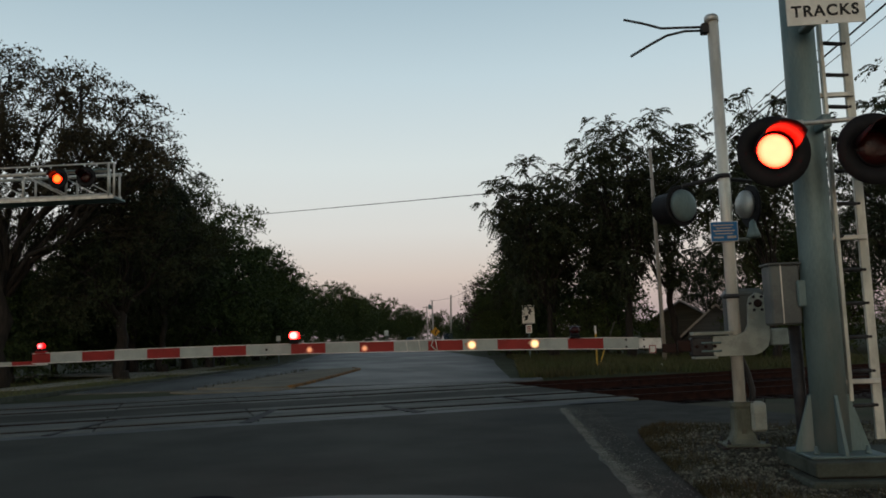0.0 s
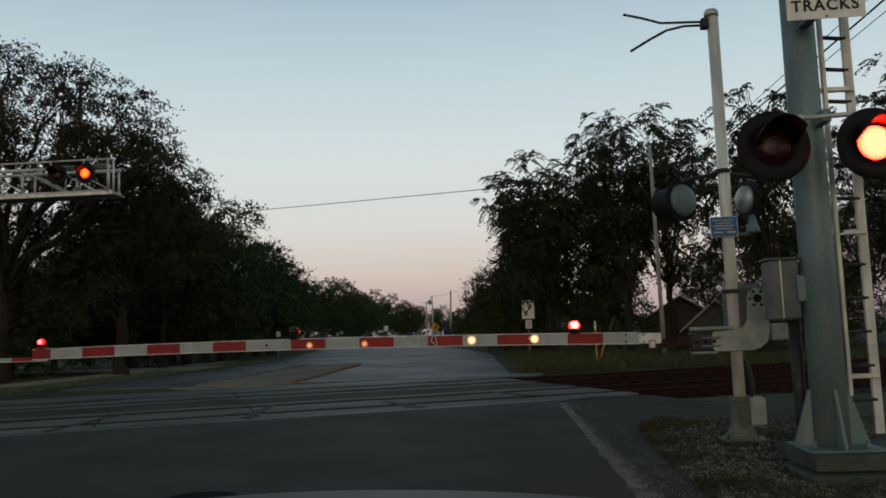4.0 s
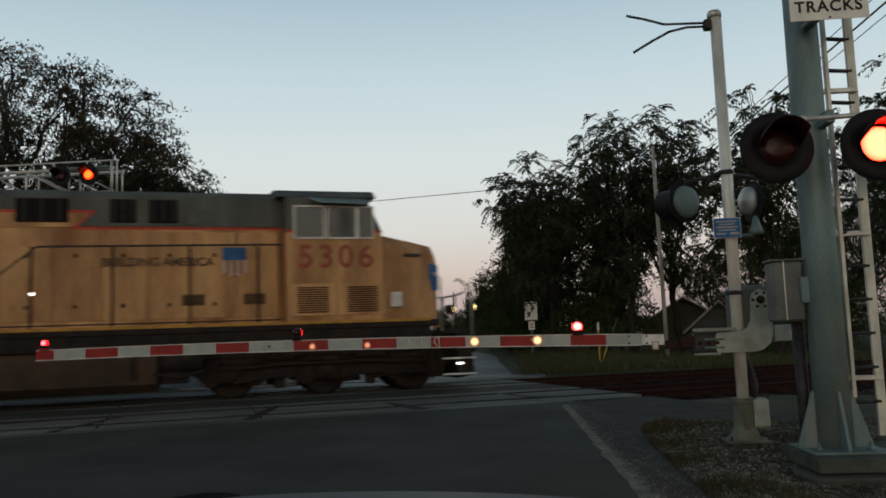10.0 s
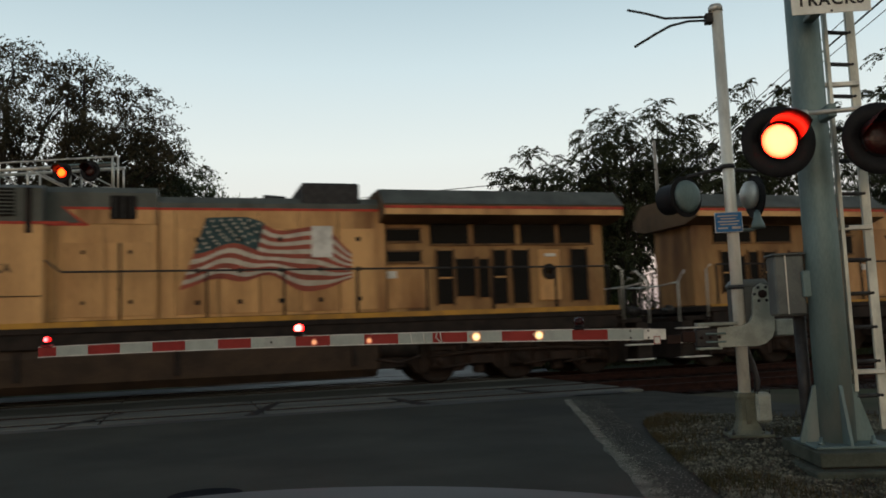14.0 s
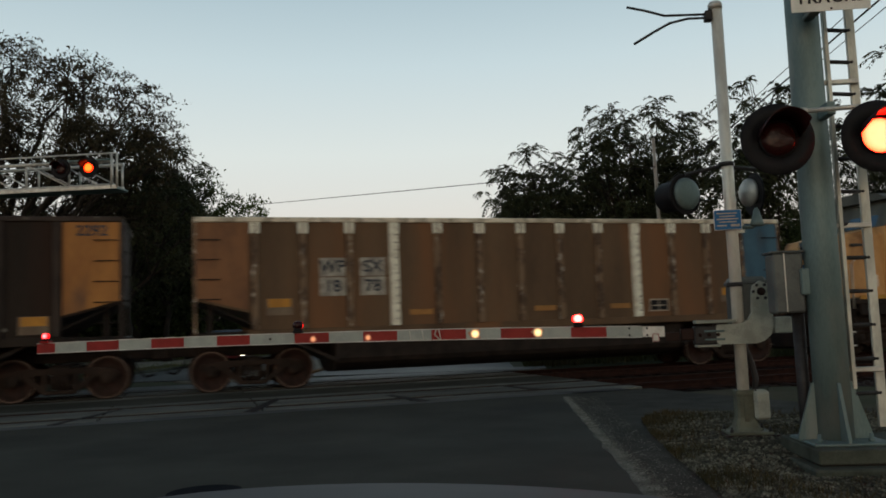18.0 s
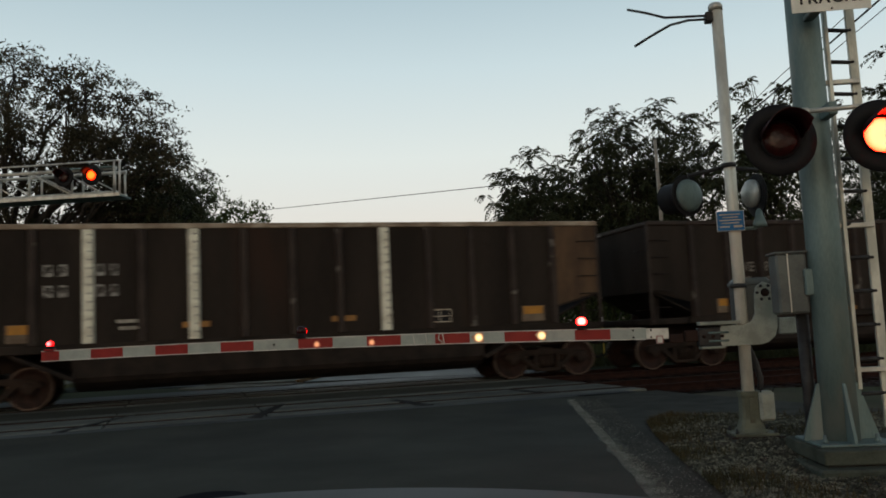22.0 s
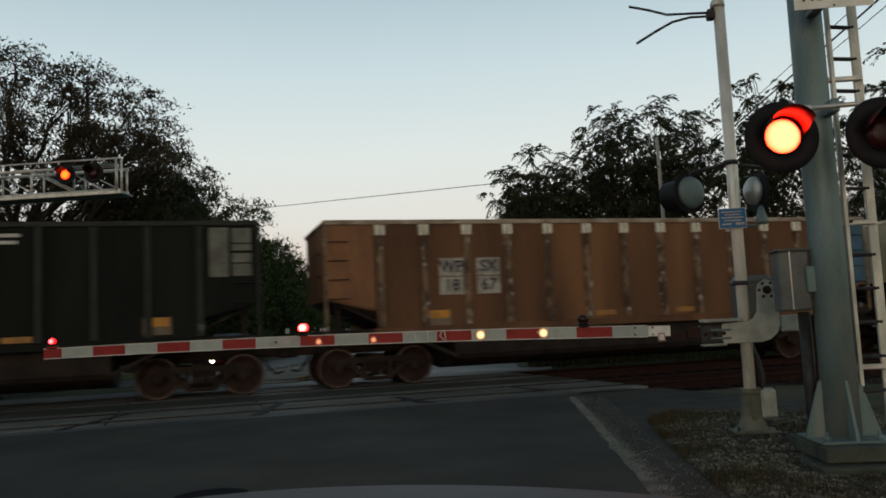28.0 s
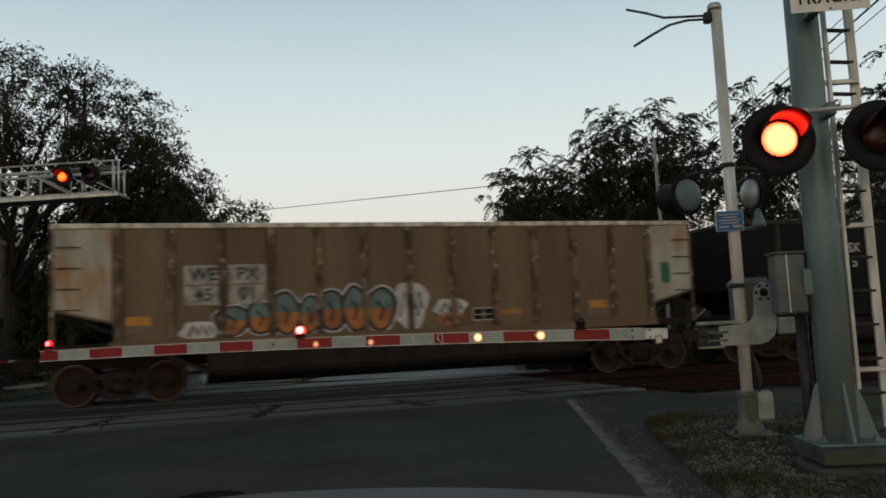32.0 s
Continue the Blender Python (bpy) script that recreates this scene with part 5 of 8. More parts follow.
sign = part("tracks_sign", Geo().box(-0.255, 0.425, -0.47, -0.462, 3.865, 4.32, 0.004), SIGN_WHITE, canti, "white plate reading TRACKS in black")
words("lettering", "TRACKS", 0.142, SIGN_BLACK, sign, pose(0.078, -0.4735, 3.985, 90, 0, 0), "black capital letters", spacing=1.16, bold=0.0035)
part("sign_bracket", Geo().box(-0.05, 0.05, -0.462, -0.14, 3.9, 3.95, 0.01), GALV_DARK, canti)
part("rivet", Geo().lathe([(0.01, 0), (0.01, 0.006)], (0.085, -0.47, 3.885), (0, -1, 0), 8), DARK_STEEL, sign)

# far cantilever over the oncoming lane
truss = thing("cantilever_truss", "light galvanised truss arm with red lamps, over the far lane", "signal bridge", at_road(-2.0, 26.4, 0))
for (y, z) in ((-0.3, 5.84), (-0.3, 6.58), (0.35, 5.84), (0.35, 6.58)):
    part("chord", Geo().tube([(-13.0, y, z + 0.0), (0.05, y, z)], 0.055, 8), GALV, truss)
xs = [-0.0, -1.35, -2.7, -4.05, -5.4, -6.75, -8.1, -9.45, -10.8, -12.15]
for k, x in enumerate(xs):
    for y in (-0.3, 0.35):
        part("upright", Geo().tube([(x, y, 5.84), (x, y, 6.58)], 0.034, 6), GALV, truss)
        if k + 1 < len(xs) and k % 2 == 1:
            part("diagonal", Geo().tube([(x, y, 5.84), (xs[k + 1], y, 6.58)], 0.028, 6), GALV, truss)
        elif k + 1 < len(xs):
            part("diagonal", Geo().tube([(x, y, 5.84), (xs[k + 1], y, 6.58)] if y > 0 else [(x - 0.4, y, 5.84), (xs[k + 1], y, 6.4)], 0.022, 6), GALV, truss)
part("walkway", Geo().box(-13.0, 0.16, -0.42, 0.42, 5.72, 5.78, 0.01), GALV_DARK, truss)
part("toe_rail", Geo().box(-13.0, 0.22, -0.47, -0.42, 5.70, 5.80, 0.01), GALV, truss)
for x in (0.22, 0.05):
    part("end_post", Geo().tube([(x, -0.45, 5.75), (x, -0.45, 6.78)], 0.032, 6), GALV, truss)
part("handrail", Geo().tube([(-13.0, -0.45, 6.78), (0.22, -0.45, 6.78)], 0.024, 6), GALV, truss)
part("mast", Geo().tube([(-12.5, 0.02, -0.35), (-12.5, 0.02, 7.2)], 0.2, 16), GALV_DARK, truss)
part("lamp_bar", Geo().tube([(-1.9, -0.42, 6.60), (0.0, -0.42, 6.60)], 0.03, 6), GALV_DARK, truss)
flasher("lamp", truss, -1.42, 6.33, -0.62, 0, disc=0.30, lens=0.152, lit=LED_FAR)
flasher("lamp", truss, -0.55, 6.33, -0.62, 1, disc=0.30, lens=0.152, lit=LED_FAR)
# far gate, arm to the left
far_gate = thing("crossing_gate", "far crossing gate with striped arm beyond the tracks", "crossing gate", at_road(-4.75, 30.0, 0))
part("pole", Geo().tube([(-8.2, 0, -0.35), (-8.2, 0, 4.4)], 0.07, 12), ALU, far_gate)
farm = part("arm", Geo().box(-8.2, 0.55, -0.012, 0.012, 0.78, 0.80), ARM_EDGE, far_gate)
for k in range(22):
    x = 0.55 - 0.406 * k
    part("stripe", Geo().box(x - 0.405, x, -0.018, 0.018, 0.80 + 0.0 * k, 0.92), REFLECT_RED if k % 3 != 0 else REFLECT_WHITE, farm)

# ---------------------------------------------------------------- the train; every vehicle keeps its middle at its own origin
TRAIN, WHEELS, ONCOMING, TRAIN_Y = [], [], [], 19.36
HALF_W = 1.56                             # half the width over the sides


def wheelset_mesh(r, material=None):
    g = Geo()
    for s in (-1, 1):
        g.lathe([(0.10, 0.80), (0.12, 0.785), (r * 0.55, 0.765), (r * 0.78, 0.775), (r * 0.80, 0.79), (r, 0.79), (r, 0.70), (r + 0.025, 0.675), (r * 0.8, 0.665), (0.12, 0.68)], (0, 0, 0), (0, s, 0), 28)
    g.tube([(0, -0.92, 0), (0, 0.92, 0)], 0.075, 12)
    return g.mesh("wheelset", material or WHEEL)


def tread_mesh(r):
    out = []
    for s in (-1, 1):
        g = Geo()
        g.lathe([(r + 0.002, 0.788), (r + 0.002, 0.705)], (0, 0, 0), (0, s, 0), 28, caps=False)
        g.lathe([(r * 0.985, 0.791), (r * 0.93, 0.7915)], (0, 0, 0), (0, s, 0), 28, caps=False)
        out.append(g.mesh("tread", TREAD))
    return out


CAR_WHEEL, CAR_TREAD, LOCO_WHEEL, LOCO_TREAD = wheelset_mesh(0.44), tread_mesh(0.44), wheelset_mesh(0.52, UNDER), tread_mesh(0.52)


def side_frame_car(y):
    g = Geo()
    s = 1 if y > 0 else -1
    top = [(-1.12, 0.50), (-1.05, 0.60), (-0.62, 0.66), (0.62, 0.66), (1.05, 0.60), (1.12, 0.50), (0.98, 0.38), (0.80, 0.40), (0.70, 0.50), (0.30, 0.55), (-0.30, 0.55), (-0.70, 0.50), (-0.80, 0.40), (-0.98, 0.38)]
    g.prism(top, "y", y, y + s * 0.13)
    for a in (-1, 1):
        g.prism([(a * 0.72, 0.50), (a * 0.60, 0.55), (a * 0.24, 0.22), (a * 0.30, 0.14)], "y", y, y + s * 0.12)
        g.box(a * 0.24, a * 0.34, y, y + s * 0.12, 0.2, 0.56, 0.01)
        g.lathe([(0.13, 0), (0.13, 0.06), (0.10, 0.08), (0, 0.085)], (a * 0.89, y + s * 0.10, 0.44), (0, s, 0), 14)
    g.box(-0.30, 0.30, y, y + s * 0.13, 0.13, 0.22, 0.02)
    for k in (-0.13, 0.0, 0.13):
        g.lathe([(0.055, 0), (0.055, 0.26)], (k, y + s * 0.07, 0.24), n=10)
    return g


FRAME_MESH = {s: side_frame_car(0.80 * s).mesh("side_frame", TRUCK) for s in (-1, 1)}
BOLSTER = Geo().box(-0.2, 0.2, -0.85, 0.85, 0.42, 0.72, 0.03).mesh("bolster", UNDER)


def car_truck(parent, x, s):
    t = part("truck", BOLSTER, UNDER, parent, "rusty two-axle freight truck", pose(x, 0, 0))
    for k in (-1, 1):
        part("side_frame", FRAME_MESH[k], TRUCK, t)
        w = part("wheelset", CAR_WHEEL, WHEEL, t, m=pose(0.89 * k, 0, 0.44))
        w["s"] = s
        for me in CAR_TREAD:
            part("tread", me, TREAD, w)
        WHEELS.append((w, s + x, w.matrix_basis.copy(), 0.44))


COUPLER = Geo().box(-0.05, 0.62, -0.10, 0.10, 0.76, 0.98, 0.03).box(0.55, 0.82, -0.17, 0.17, 0.72, 1.02, 0.05).mesh("coupler", UNDER)
HOSE = Geo().tube([(0.45, -0.35, 0.85), (0.62, -0.38, 0.55), (0.78, -0.33, 0.38), (0.95, -0.28, 0.42)], 0.025, 8).mesh("brake_hose", BLACK)


def stencil(parent, x, z, text, size, material, y, label="painted reporting marks"):
    return words("lettering", text, size, material, parent, pose(x, y, z, 90, 0, 0), label, bold=size * 0.02)


TICK = Geo().box(0.012, 0.066, -0.099, -0.06, -0.012, 0.012).mesh("rib_tick", BLACK)
CAP = Geo().box(-0.045, 0.045, -0.10, -0.02, 3.36, 3.60, 0.006)


def gondola(s, label, paint, rib_paint, ends, marks, extras):
    """An open coal gondola with a drop tub. ends: paints of the end panels (trailing, leading)."""
    car = thing("coal_gondola", label, "railway wagon", pose(s, TRAIN_Y, 0), group="coal gondolas of the train")
    L, H0, H1 = 7.35, 1.20, 3.72
    y = HALF_W - 0.08
    hull = Geo()
    for k in (-1, 1):                     # sides, cut away over the trucks
        poly = [(-L, 1.95), (-L, H1 - 0.05), (L, H1 - 0.05), (L, 1.95), (6.22, 1.66), (6.22, H0), (-6.22, H0), (-6.22, 1.66)]
        hull.prism(poly, "y", k * y, k * (y - 0.05))
    part("hull", hull, paint, car, "long ribbed side sheets")
    for k in (-1, 1):
        part("end_sheet", Geo().box(k * L, k * (L - 0.06), -y + 0.05, y - 0.05, 1.95, H1 - 0.05), paint, car)
        part("slope_sheet", Geo().prism([(k * L, 1.95), (k * (L - 0.05), 1.95), (k * 4.35, 0.62), (k * 4.4, 0.55)], "y", -y + 0.06, y - 0.06), UNDER, car)
        part("end_panel", Geo().prism([(k * 6.26, 1.72), (k * L, 2.0), (k * L, H1 - 0.12), (k * 6.26, H1 - 0.12)], "y", -y - 0.012, -y - 0.002), ends[0 if k < 0 else 1], car, "painted end panel")
        g = Geo().box(k * (L - 0.02), k * (L + 0.05), -y - 0.03, -y + 0.04, 1.2, H1 - 0.05, 0.01)
        part("corner_post", g, rib_paint, car)
        for j in range(5):
            z = 1.55 + 0.42 * j
            part("rung", Geo().tube([(k * 6.86, -y - 0.01, z), (k * 6.86, -y - 0.08, z), (k * 7.28, -y - 0.08, z), (k * 7.28, -y - 0.01, z)], 0.012, 6), UNDER, car)
        for j in range(4):
            part("rung", Geo().tube([(k * (L + 0.06), -y + 0.1, 1.5 + 0.5 * j), (k * (L + 0.12), -y + 0.1, 1.5 + 0.5 * j), (k * (L + 0.12), -y + 0.55, 1.5 + 0.5 * j), (k * (L + 0.06), -y + 0.55, 1.5 + 0.5 * j)], 0.011, 6), UNDER, car)
        part("end_sill", Geo().box(k * 6.3, k * (L + 0.08), -1.45, 1.45, 1.12, 1.28, 0.02), UNDER, car)
        part("end_post", Geo().box(k * 7.0, k * 7.12, -1.2, -1.1, 1.2, 2.0, 0.01), UNDER, car)
        part("coupler", COUPLER, UNDER, car, m=pose(k * 7.3, 0, 0, 0, 0, 0 if k > 0 else 180))
        part("brake_hose", HOSE, BLACK, car, m=pose(k * 7.0, 0, 0, 0, 0, 0 if k > 0 else 180))
        part("draft_sill", Geo().box(k * 4.3, k * 7.3, -0.25, 0.25, 0.75, 1.15, 0.02), UNDER, car)
        car_truck(car, k * 6.15, s)
    for k in (-1, 1):
        part("top_rail", Geo().box(-L - 0.04, L + 0.04, k * (y + 0.05), k * (y - 0.07), H1 - 0.11, H1, 0.015), extras.get("rail", rib_paint), car, "worn top rail")
        part("top_rail", Geo().box(k * (L - 0.08), k * (L + 0.05), -y, y, H1 - 0.11, H1 - 0.01, 0.015), rib_paint, car)
        part("side_sill", Geo().box(-6.3, 6.3, k * (y - 0.06), k * (y + 0.04), H0 - 0.07, H0 + 0.1, 0.015), paint, car)
    rib = Geo().prism([(-0.085, 0), (-0.055, -0.095), (0.055, -0.095), (0.085, 0)], "z", H0 + 0.1, H1 - 0.12).mesh("rib", rib_paint)
    ribw = Geo().prism([(-0.115, 0), (-0.085, -0.095), (0.085, -0.095), (0.115, 0)], "z", H0 + 0.1, H1 - 0.12).mesh("rib", WHITE_RIB)
    for k in range(13):
        x = -6.13 + 1.024 * k
        white = k in extras.get("white", ())
        part("rib", ribw if white else rib, rib_paint, car, "whitened side rib" if white else "", pose(x, -y, 0))
        for j in range(13 if white else 0):
            part("rib_tick", TICK, BLACK, car, "", pose(x, -y, H0 + 0.25 + 0.17 * j))
        if extras.get("caps"):
            for j in (-1, 1):
                part("rib_cap", CAP, WHITE_RIB, car, "pale bracket at the rib's head", pose(x + 0.062 * j, -y, 0))
        part("rib", rib, rib_paint, car, "", pose(x, y, 0, 0, 0, 180))
    # tub between the trucks
    n = 10
    prof = [(-1.30, 1.16)] + [(-1.30 * math.cos(math.pi * k / n), 0.62 - 0.34 * math.sin(math.pi * k / n)) for k in range(n + 1)] + [(1.30, 1.16)]
    tub = Geo().ring([[(x, a, b) for a, b in prof] for x in (-4.4, 4.4)], smooth=False)
    part("tub", tub, extras.get("tub", UNDER), car, "long rounded drop tub under the wagon")
    part("load_floor", Geo().box(-6.2, 6.2, -1.3, 1.3, 1.22, 1.30), UNDER, car)
    marks(car, -y - 0.02)
    for x, z, w, h, m_, lb in extras.get("plates", ()):
        part("plate", Geo().box(x - w / 2, x + w / 2, -y - (0.016 if m_ is PATCH_DULL else 0.024), -y - 0.002, z - h / 2, z + h / 2), m_, car, lb)
    if extras.get("box"):
        x = extras["box"]
        p = part("data_frame", Geo().box(x - 0.27, x + 0.27, -y - 0.010, -y - 0.002, 1.42, 1.72), BLACK, car, "black data panel with pale frame")
        for a, b, c, d in ((-0.27, 0.27, 1.42, 1.445), (-0.27, 0.27, 1.695, 1.72), (-0.27, -0.245, 1.42, 1.72), (0.245, 0.27, 1.42, 1.72), (-0.012, 0.012, 1.42, 1.72), (-0.2, 0.2, 1.55, 1.57)):
            part("frame_bar", Geo().box(x + a, x + b, -y - 0.014, -y - 0.0105, c, d), PAINT_CREAM, p)
    TRAIN.append((car, s))
    return car


RUSTY = mat("rusty_brown_wagon_paint", (0.155, 0.098, 0.056), (0.085, 0.056, 0.036), 0.75, scale=1.2, fine=22, stretch=(1, 1, 0.18), bump=0.12, mix=0.9, rust=(0.185, 0.092, 0.045), rust_scale=0.5, rust_low=0.53)
RUST_RED = mat("red_rust_wagon_paint", (0.165, 0.082, 0.040), (0.085, 0.045, 0.026), 0.75, scale=1.2, fine=22, stretch=(1, 1, 0.18), bump=0.12, mix=0.9, rust=(0.21, 0.105, 0.048), rust_scale=0.5, rust_low=0.50)
BROWN_DARK = mat("dark_brown_wagon_paint", (0.031, 0.024, 0.020), (0.019, 0.015, 0.013), 0.7, spec=0.12, rust=(0.040, 0.022, 0.016), rust_scale=0.5, rust_low=0.55, scale=1.2, fine=22, stretch=(1, 1, 0.2), bump=0.1)
BLACK_GREEN = mat("black_green_wagon_paint", (0.013, 0.016, 0.0135), (0.008, 0.010, 0.009), 0.7, spec=0.10, scale=1.2, fine=22, stretch=(1, 1, 0.2), bump=0.1)
SILVER = mat("silver_grey_wagon_paint", (0.46, 0.42, 0.315), (0.28, 0.25, 0.180), 0.5, 0.2, scale=1.4, fine=24, stretch=(1, 1, 0.2), bump=0.1, rust=(0.23, 0.19, 0.135), rust_scale=0.9, rust_low=0.52)
TAN = mat("tan_brown_wagon_paint", (0.205, 0.142, 0.090), (0.130, 0.088, 0.056), 0.7, scale=1.2, fine=22, stretch=(1, 1, 0.18), bump=0.1, mix=0.9, rust=(0.165, 0.098, 0.058), rust_scale=0.5)
TUB_TAN = mat("streaked_tan_tub_paint", (0.20, 0.145, 0.095), (0.10, 0.068, 0.045), 0.55, scale=1.0, fine=18, stretch=(0.3, 1, 1), bump=0.1, mix=0.8)
WINDOW_DULL = mat("dull_grey_green_panel", (0.17, 0.18, 0.15), (0.10, 0.105, 0.09), 0.6, scale=3, fine=16, bump=0.05)
RIB_WORN = mat("flaking_rib_paint", (0.20, 0.135, 0.085), (0.070, 0.045, 0.032), 0.65, scale=1.6, fine=11, stretch=(3, 3, 1.6), bump=0.3, mix=0.3, rust=(0.55, 0.52, 0.45), rust_scale=3.4, rust_low=0.585)
RIB_DARK = mat("dark_rib_paint", (0.045, 0.033, 0.028), (0.026, 0.019, 0.017), 0.65, scale=2, fine=12, bump=0.2, rust=(0.30, 0.28, 0.25), rust_scale=2.4, rust_low=0.635)
RIB_BLACK = mat("black_rib_paint", (0.030, 0.034, 0.030), (0.020, 0.023, 0.021), 0.7, scale=2, fine=12, bump=0.15, rust=(0.17, 0.18, 0.17), rust_scale=1.8, rust_low=0.67)
RIB_SILVER = mat("pale_silver_rib_paint", (0.72, 0.67, 0.55), (0.36, 0.32, 0.25), 0.5, scale=2, fine=12, stretch=(2, 2, 1.5), bump=0.25, mix=0.35)
RIB_PALE = mat("pale_flaking_rail_paint", (0.40, 0.34, 0.27), (0.20, 0.15, 0.11), 0.65, scale=2, fine=12, bump=0.15, mix=0.6)
WHITE_RIB = mat("whitened_rib_paint", (0.86, 0.86, 0.74), (0.62, 0.60, 0.50), 0.6, scale=1.5, fine=14, stretch=(1, 1, 4), bump=0.1, mix=0.6)
END_BLUE = mat("faded_blue_panel", (0.050, 0.125, 0.19), (0.030, 0.08, 0.125), 0.6, scale=2, fine=20, stretch=(1, 1, 0.3), bump=0.1, rust=(0.07, 0.06, 0.06), rust_scale=1.5, rust_low=0.62)
END_ORANGE = mat("orange_panel", (0.44, 0.20, 0.055), (0.32, 0.14, 0.045), 0.6, scale=2, fine=20, stretch=(1, 1, 0.3), bump=0.1, rust=(0.15, 0.08, 0.05), rust_scale=1.3, rust_low=0.62)
END_RUST = mat("faded_rust_panel", (0.24, 0.115, 0.055), (0.16, 0.08, 0.045), 0.65, scale=2, fine=20, stretch=(1, 1, 0.3), bump=0.1)
END_WHITE = mat("faded_white_panel", (0.46, 0.45, 0.38), (0.30, 0.28, 0.24), 0.6, scale=2.4, fine=20, stretch=(1, 1, 0.4), bump=0.1, mix=0.7, rust=(0.36, 0.20, 0.10), rust_scale=1.6, rust_low=0.56)
DARK_END = mat("sooty_brown_end_panel", (0.105, 0.062, 0.034), (0.06, 0.036, 0.022), 0.65, scale=2, fine=20, stretch=(1, 1, 0.3), bump=0.1)
GOLD = mat("golden_yellow_panel", (0.50, 0.32, 0.03), (0.36, 0.23, 0.03), 0.55, scale=3, fine=20, bump=0.05)
AMBER = mat("amber_reflector", (0.55, 0.26, 0.04), (0.40, 0.19, 0.035), 0.5, scale=4, bump=0.03)
AMBER_FADED = mat("faded_amber_reflector", (0.40, 0.20, 0.06), (0.27, 0.14, 0.05), 0.6, scale=4, bump=0.03)
PATCH_GREY = mat("grey_marking_patch", (0.42, 0.41, 0.36), (0.24, 0.225, 0.20), 0.65, scale=4, fine=16, bump=0.05)
PATCH_DULL = mat("dull_faded_patch", (0.21, 0.165, 0.12), (0.13, 0.095, 0.07), 0.7, scale=3, fine=16, bump=0.05, mix=0.8)
MARK_DARK = mat("dark_blue_lettering", (0.045, 0.055, 0.075), rough=0.6, bump=0.0)
MARK_FAINT = mat("faint_lettering", (0.20, 0.19, 0.17), (0.12, 0.11, 0.10), rough=0.6, bump=0.0)
MARK_SMUDGE = mat("smudged_lettering", (0.36, 0.36, 0.34), (0.09, 0.085, 0.08), 0.6, scale=7, fine=20, bump=0.0, mix=0.4)
MARK_PALE = mat("pale_lettering", (0.55, 0.56, 0.54), (0.40, 0.41, 0.40), rough=0.6, bump=0.0)
SPRAY_TEAL = mat("teal_spray_paint", (0.15, 0.22, 0.215), (0.09, 0.14, 0.14), 0.5, scale=3, bump=0.0)
SPRAY_ORANGE = mat("orange_spray_paint", (0.46, 0.19, 0.06), (0.30, 0.12, 0.05), 0.5, scale=3, bump=0.0)
SPRAY_WHITE = mat("white_spray_paint", (0.62, 0.62, 0.63), (0.42, 0.42, 0.44), 0.5, scale=3, bump=0.0)
SPRAY_MAUVE = mat("dark_mauve_spray_paint", (0.055, 0.042, 0.05), (0.035, 0.03, 0.034), 0.5, scale=3, bump=0.0)


def patch_marks(x, top, bottom, w=0.58):
    """Four grey patches with dark letters, two by two."""
    def put(car, y):
        for i, (t0, t1) in enumerate(zip(top, bottom)):
            xx = x + 0.15 + (i - 0.5) * 0.90
            for z, tx in ((2.62, t0), (2.19, t1)):
                part("marking_patch", Geo().box(xx - w / 2, xx + w / 2, y + 0.004, y + 0.014, z - 0.205, z + 0.205, 0.004), PATCH_GREY, car, "pale grey patch behind the markings")
                stencil(car, xx, z, tx, 0.37, MARK_DARK, y)
    return put


def plain_marks(x, z, rows, size, material, gap=0.36, step=1.04):
    def put(car, y):
        for i, r in enumerate(rows):
            for j, tx in enumerate(r.split()):
                stencil(car, x + (j - 0.5 * (len(r.split()) - 1)) * step, z - gap * i, tx, size, material, y)
    return put


def bars(x, z, rows, material):
    def put(car, y):
        for i, (a, b) in enumerate(rows):
            part("text_bar", Geo().box(x + a, x + b, y + 0.006, y + 0.014, z - 0.14 * i - 0.035, z - 0.14 * i + 0.035), material, car, "unreadable line of painted text")
    return put


def blocks(x, z, h):
    """Two smudged characters that cannot be read."""
    def put(car, y):
        for o, w in ((-0.14, 0.17), (0.13, 0.15)):
            part("text_block", Geo().box(x + o - w / 2, x + o + w / 2, y + 0.006, y + 0.014, z - h / 2, z + h / 2, 0.003), MARK_SMUDGE, car, "unreadable smudged character")
            part("text_gap", Geo().box(x + o - w / 4, x + o + w / 4, y + 0.004, y + 0.0058, z - h / 5, z + h / 3), BROWN_DARK, car)
    return put


def many(*fs):
    def put(car, y):
        for f in fs:
            f(car, y)
    return put


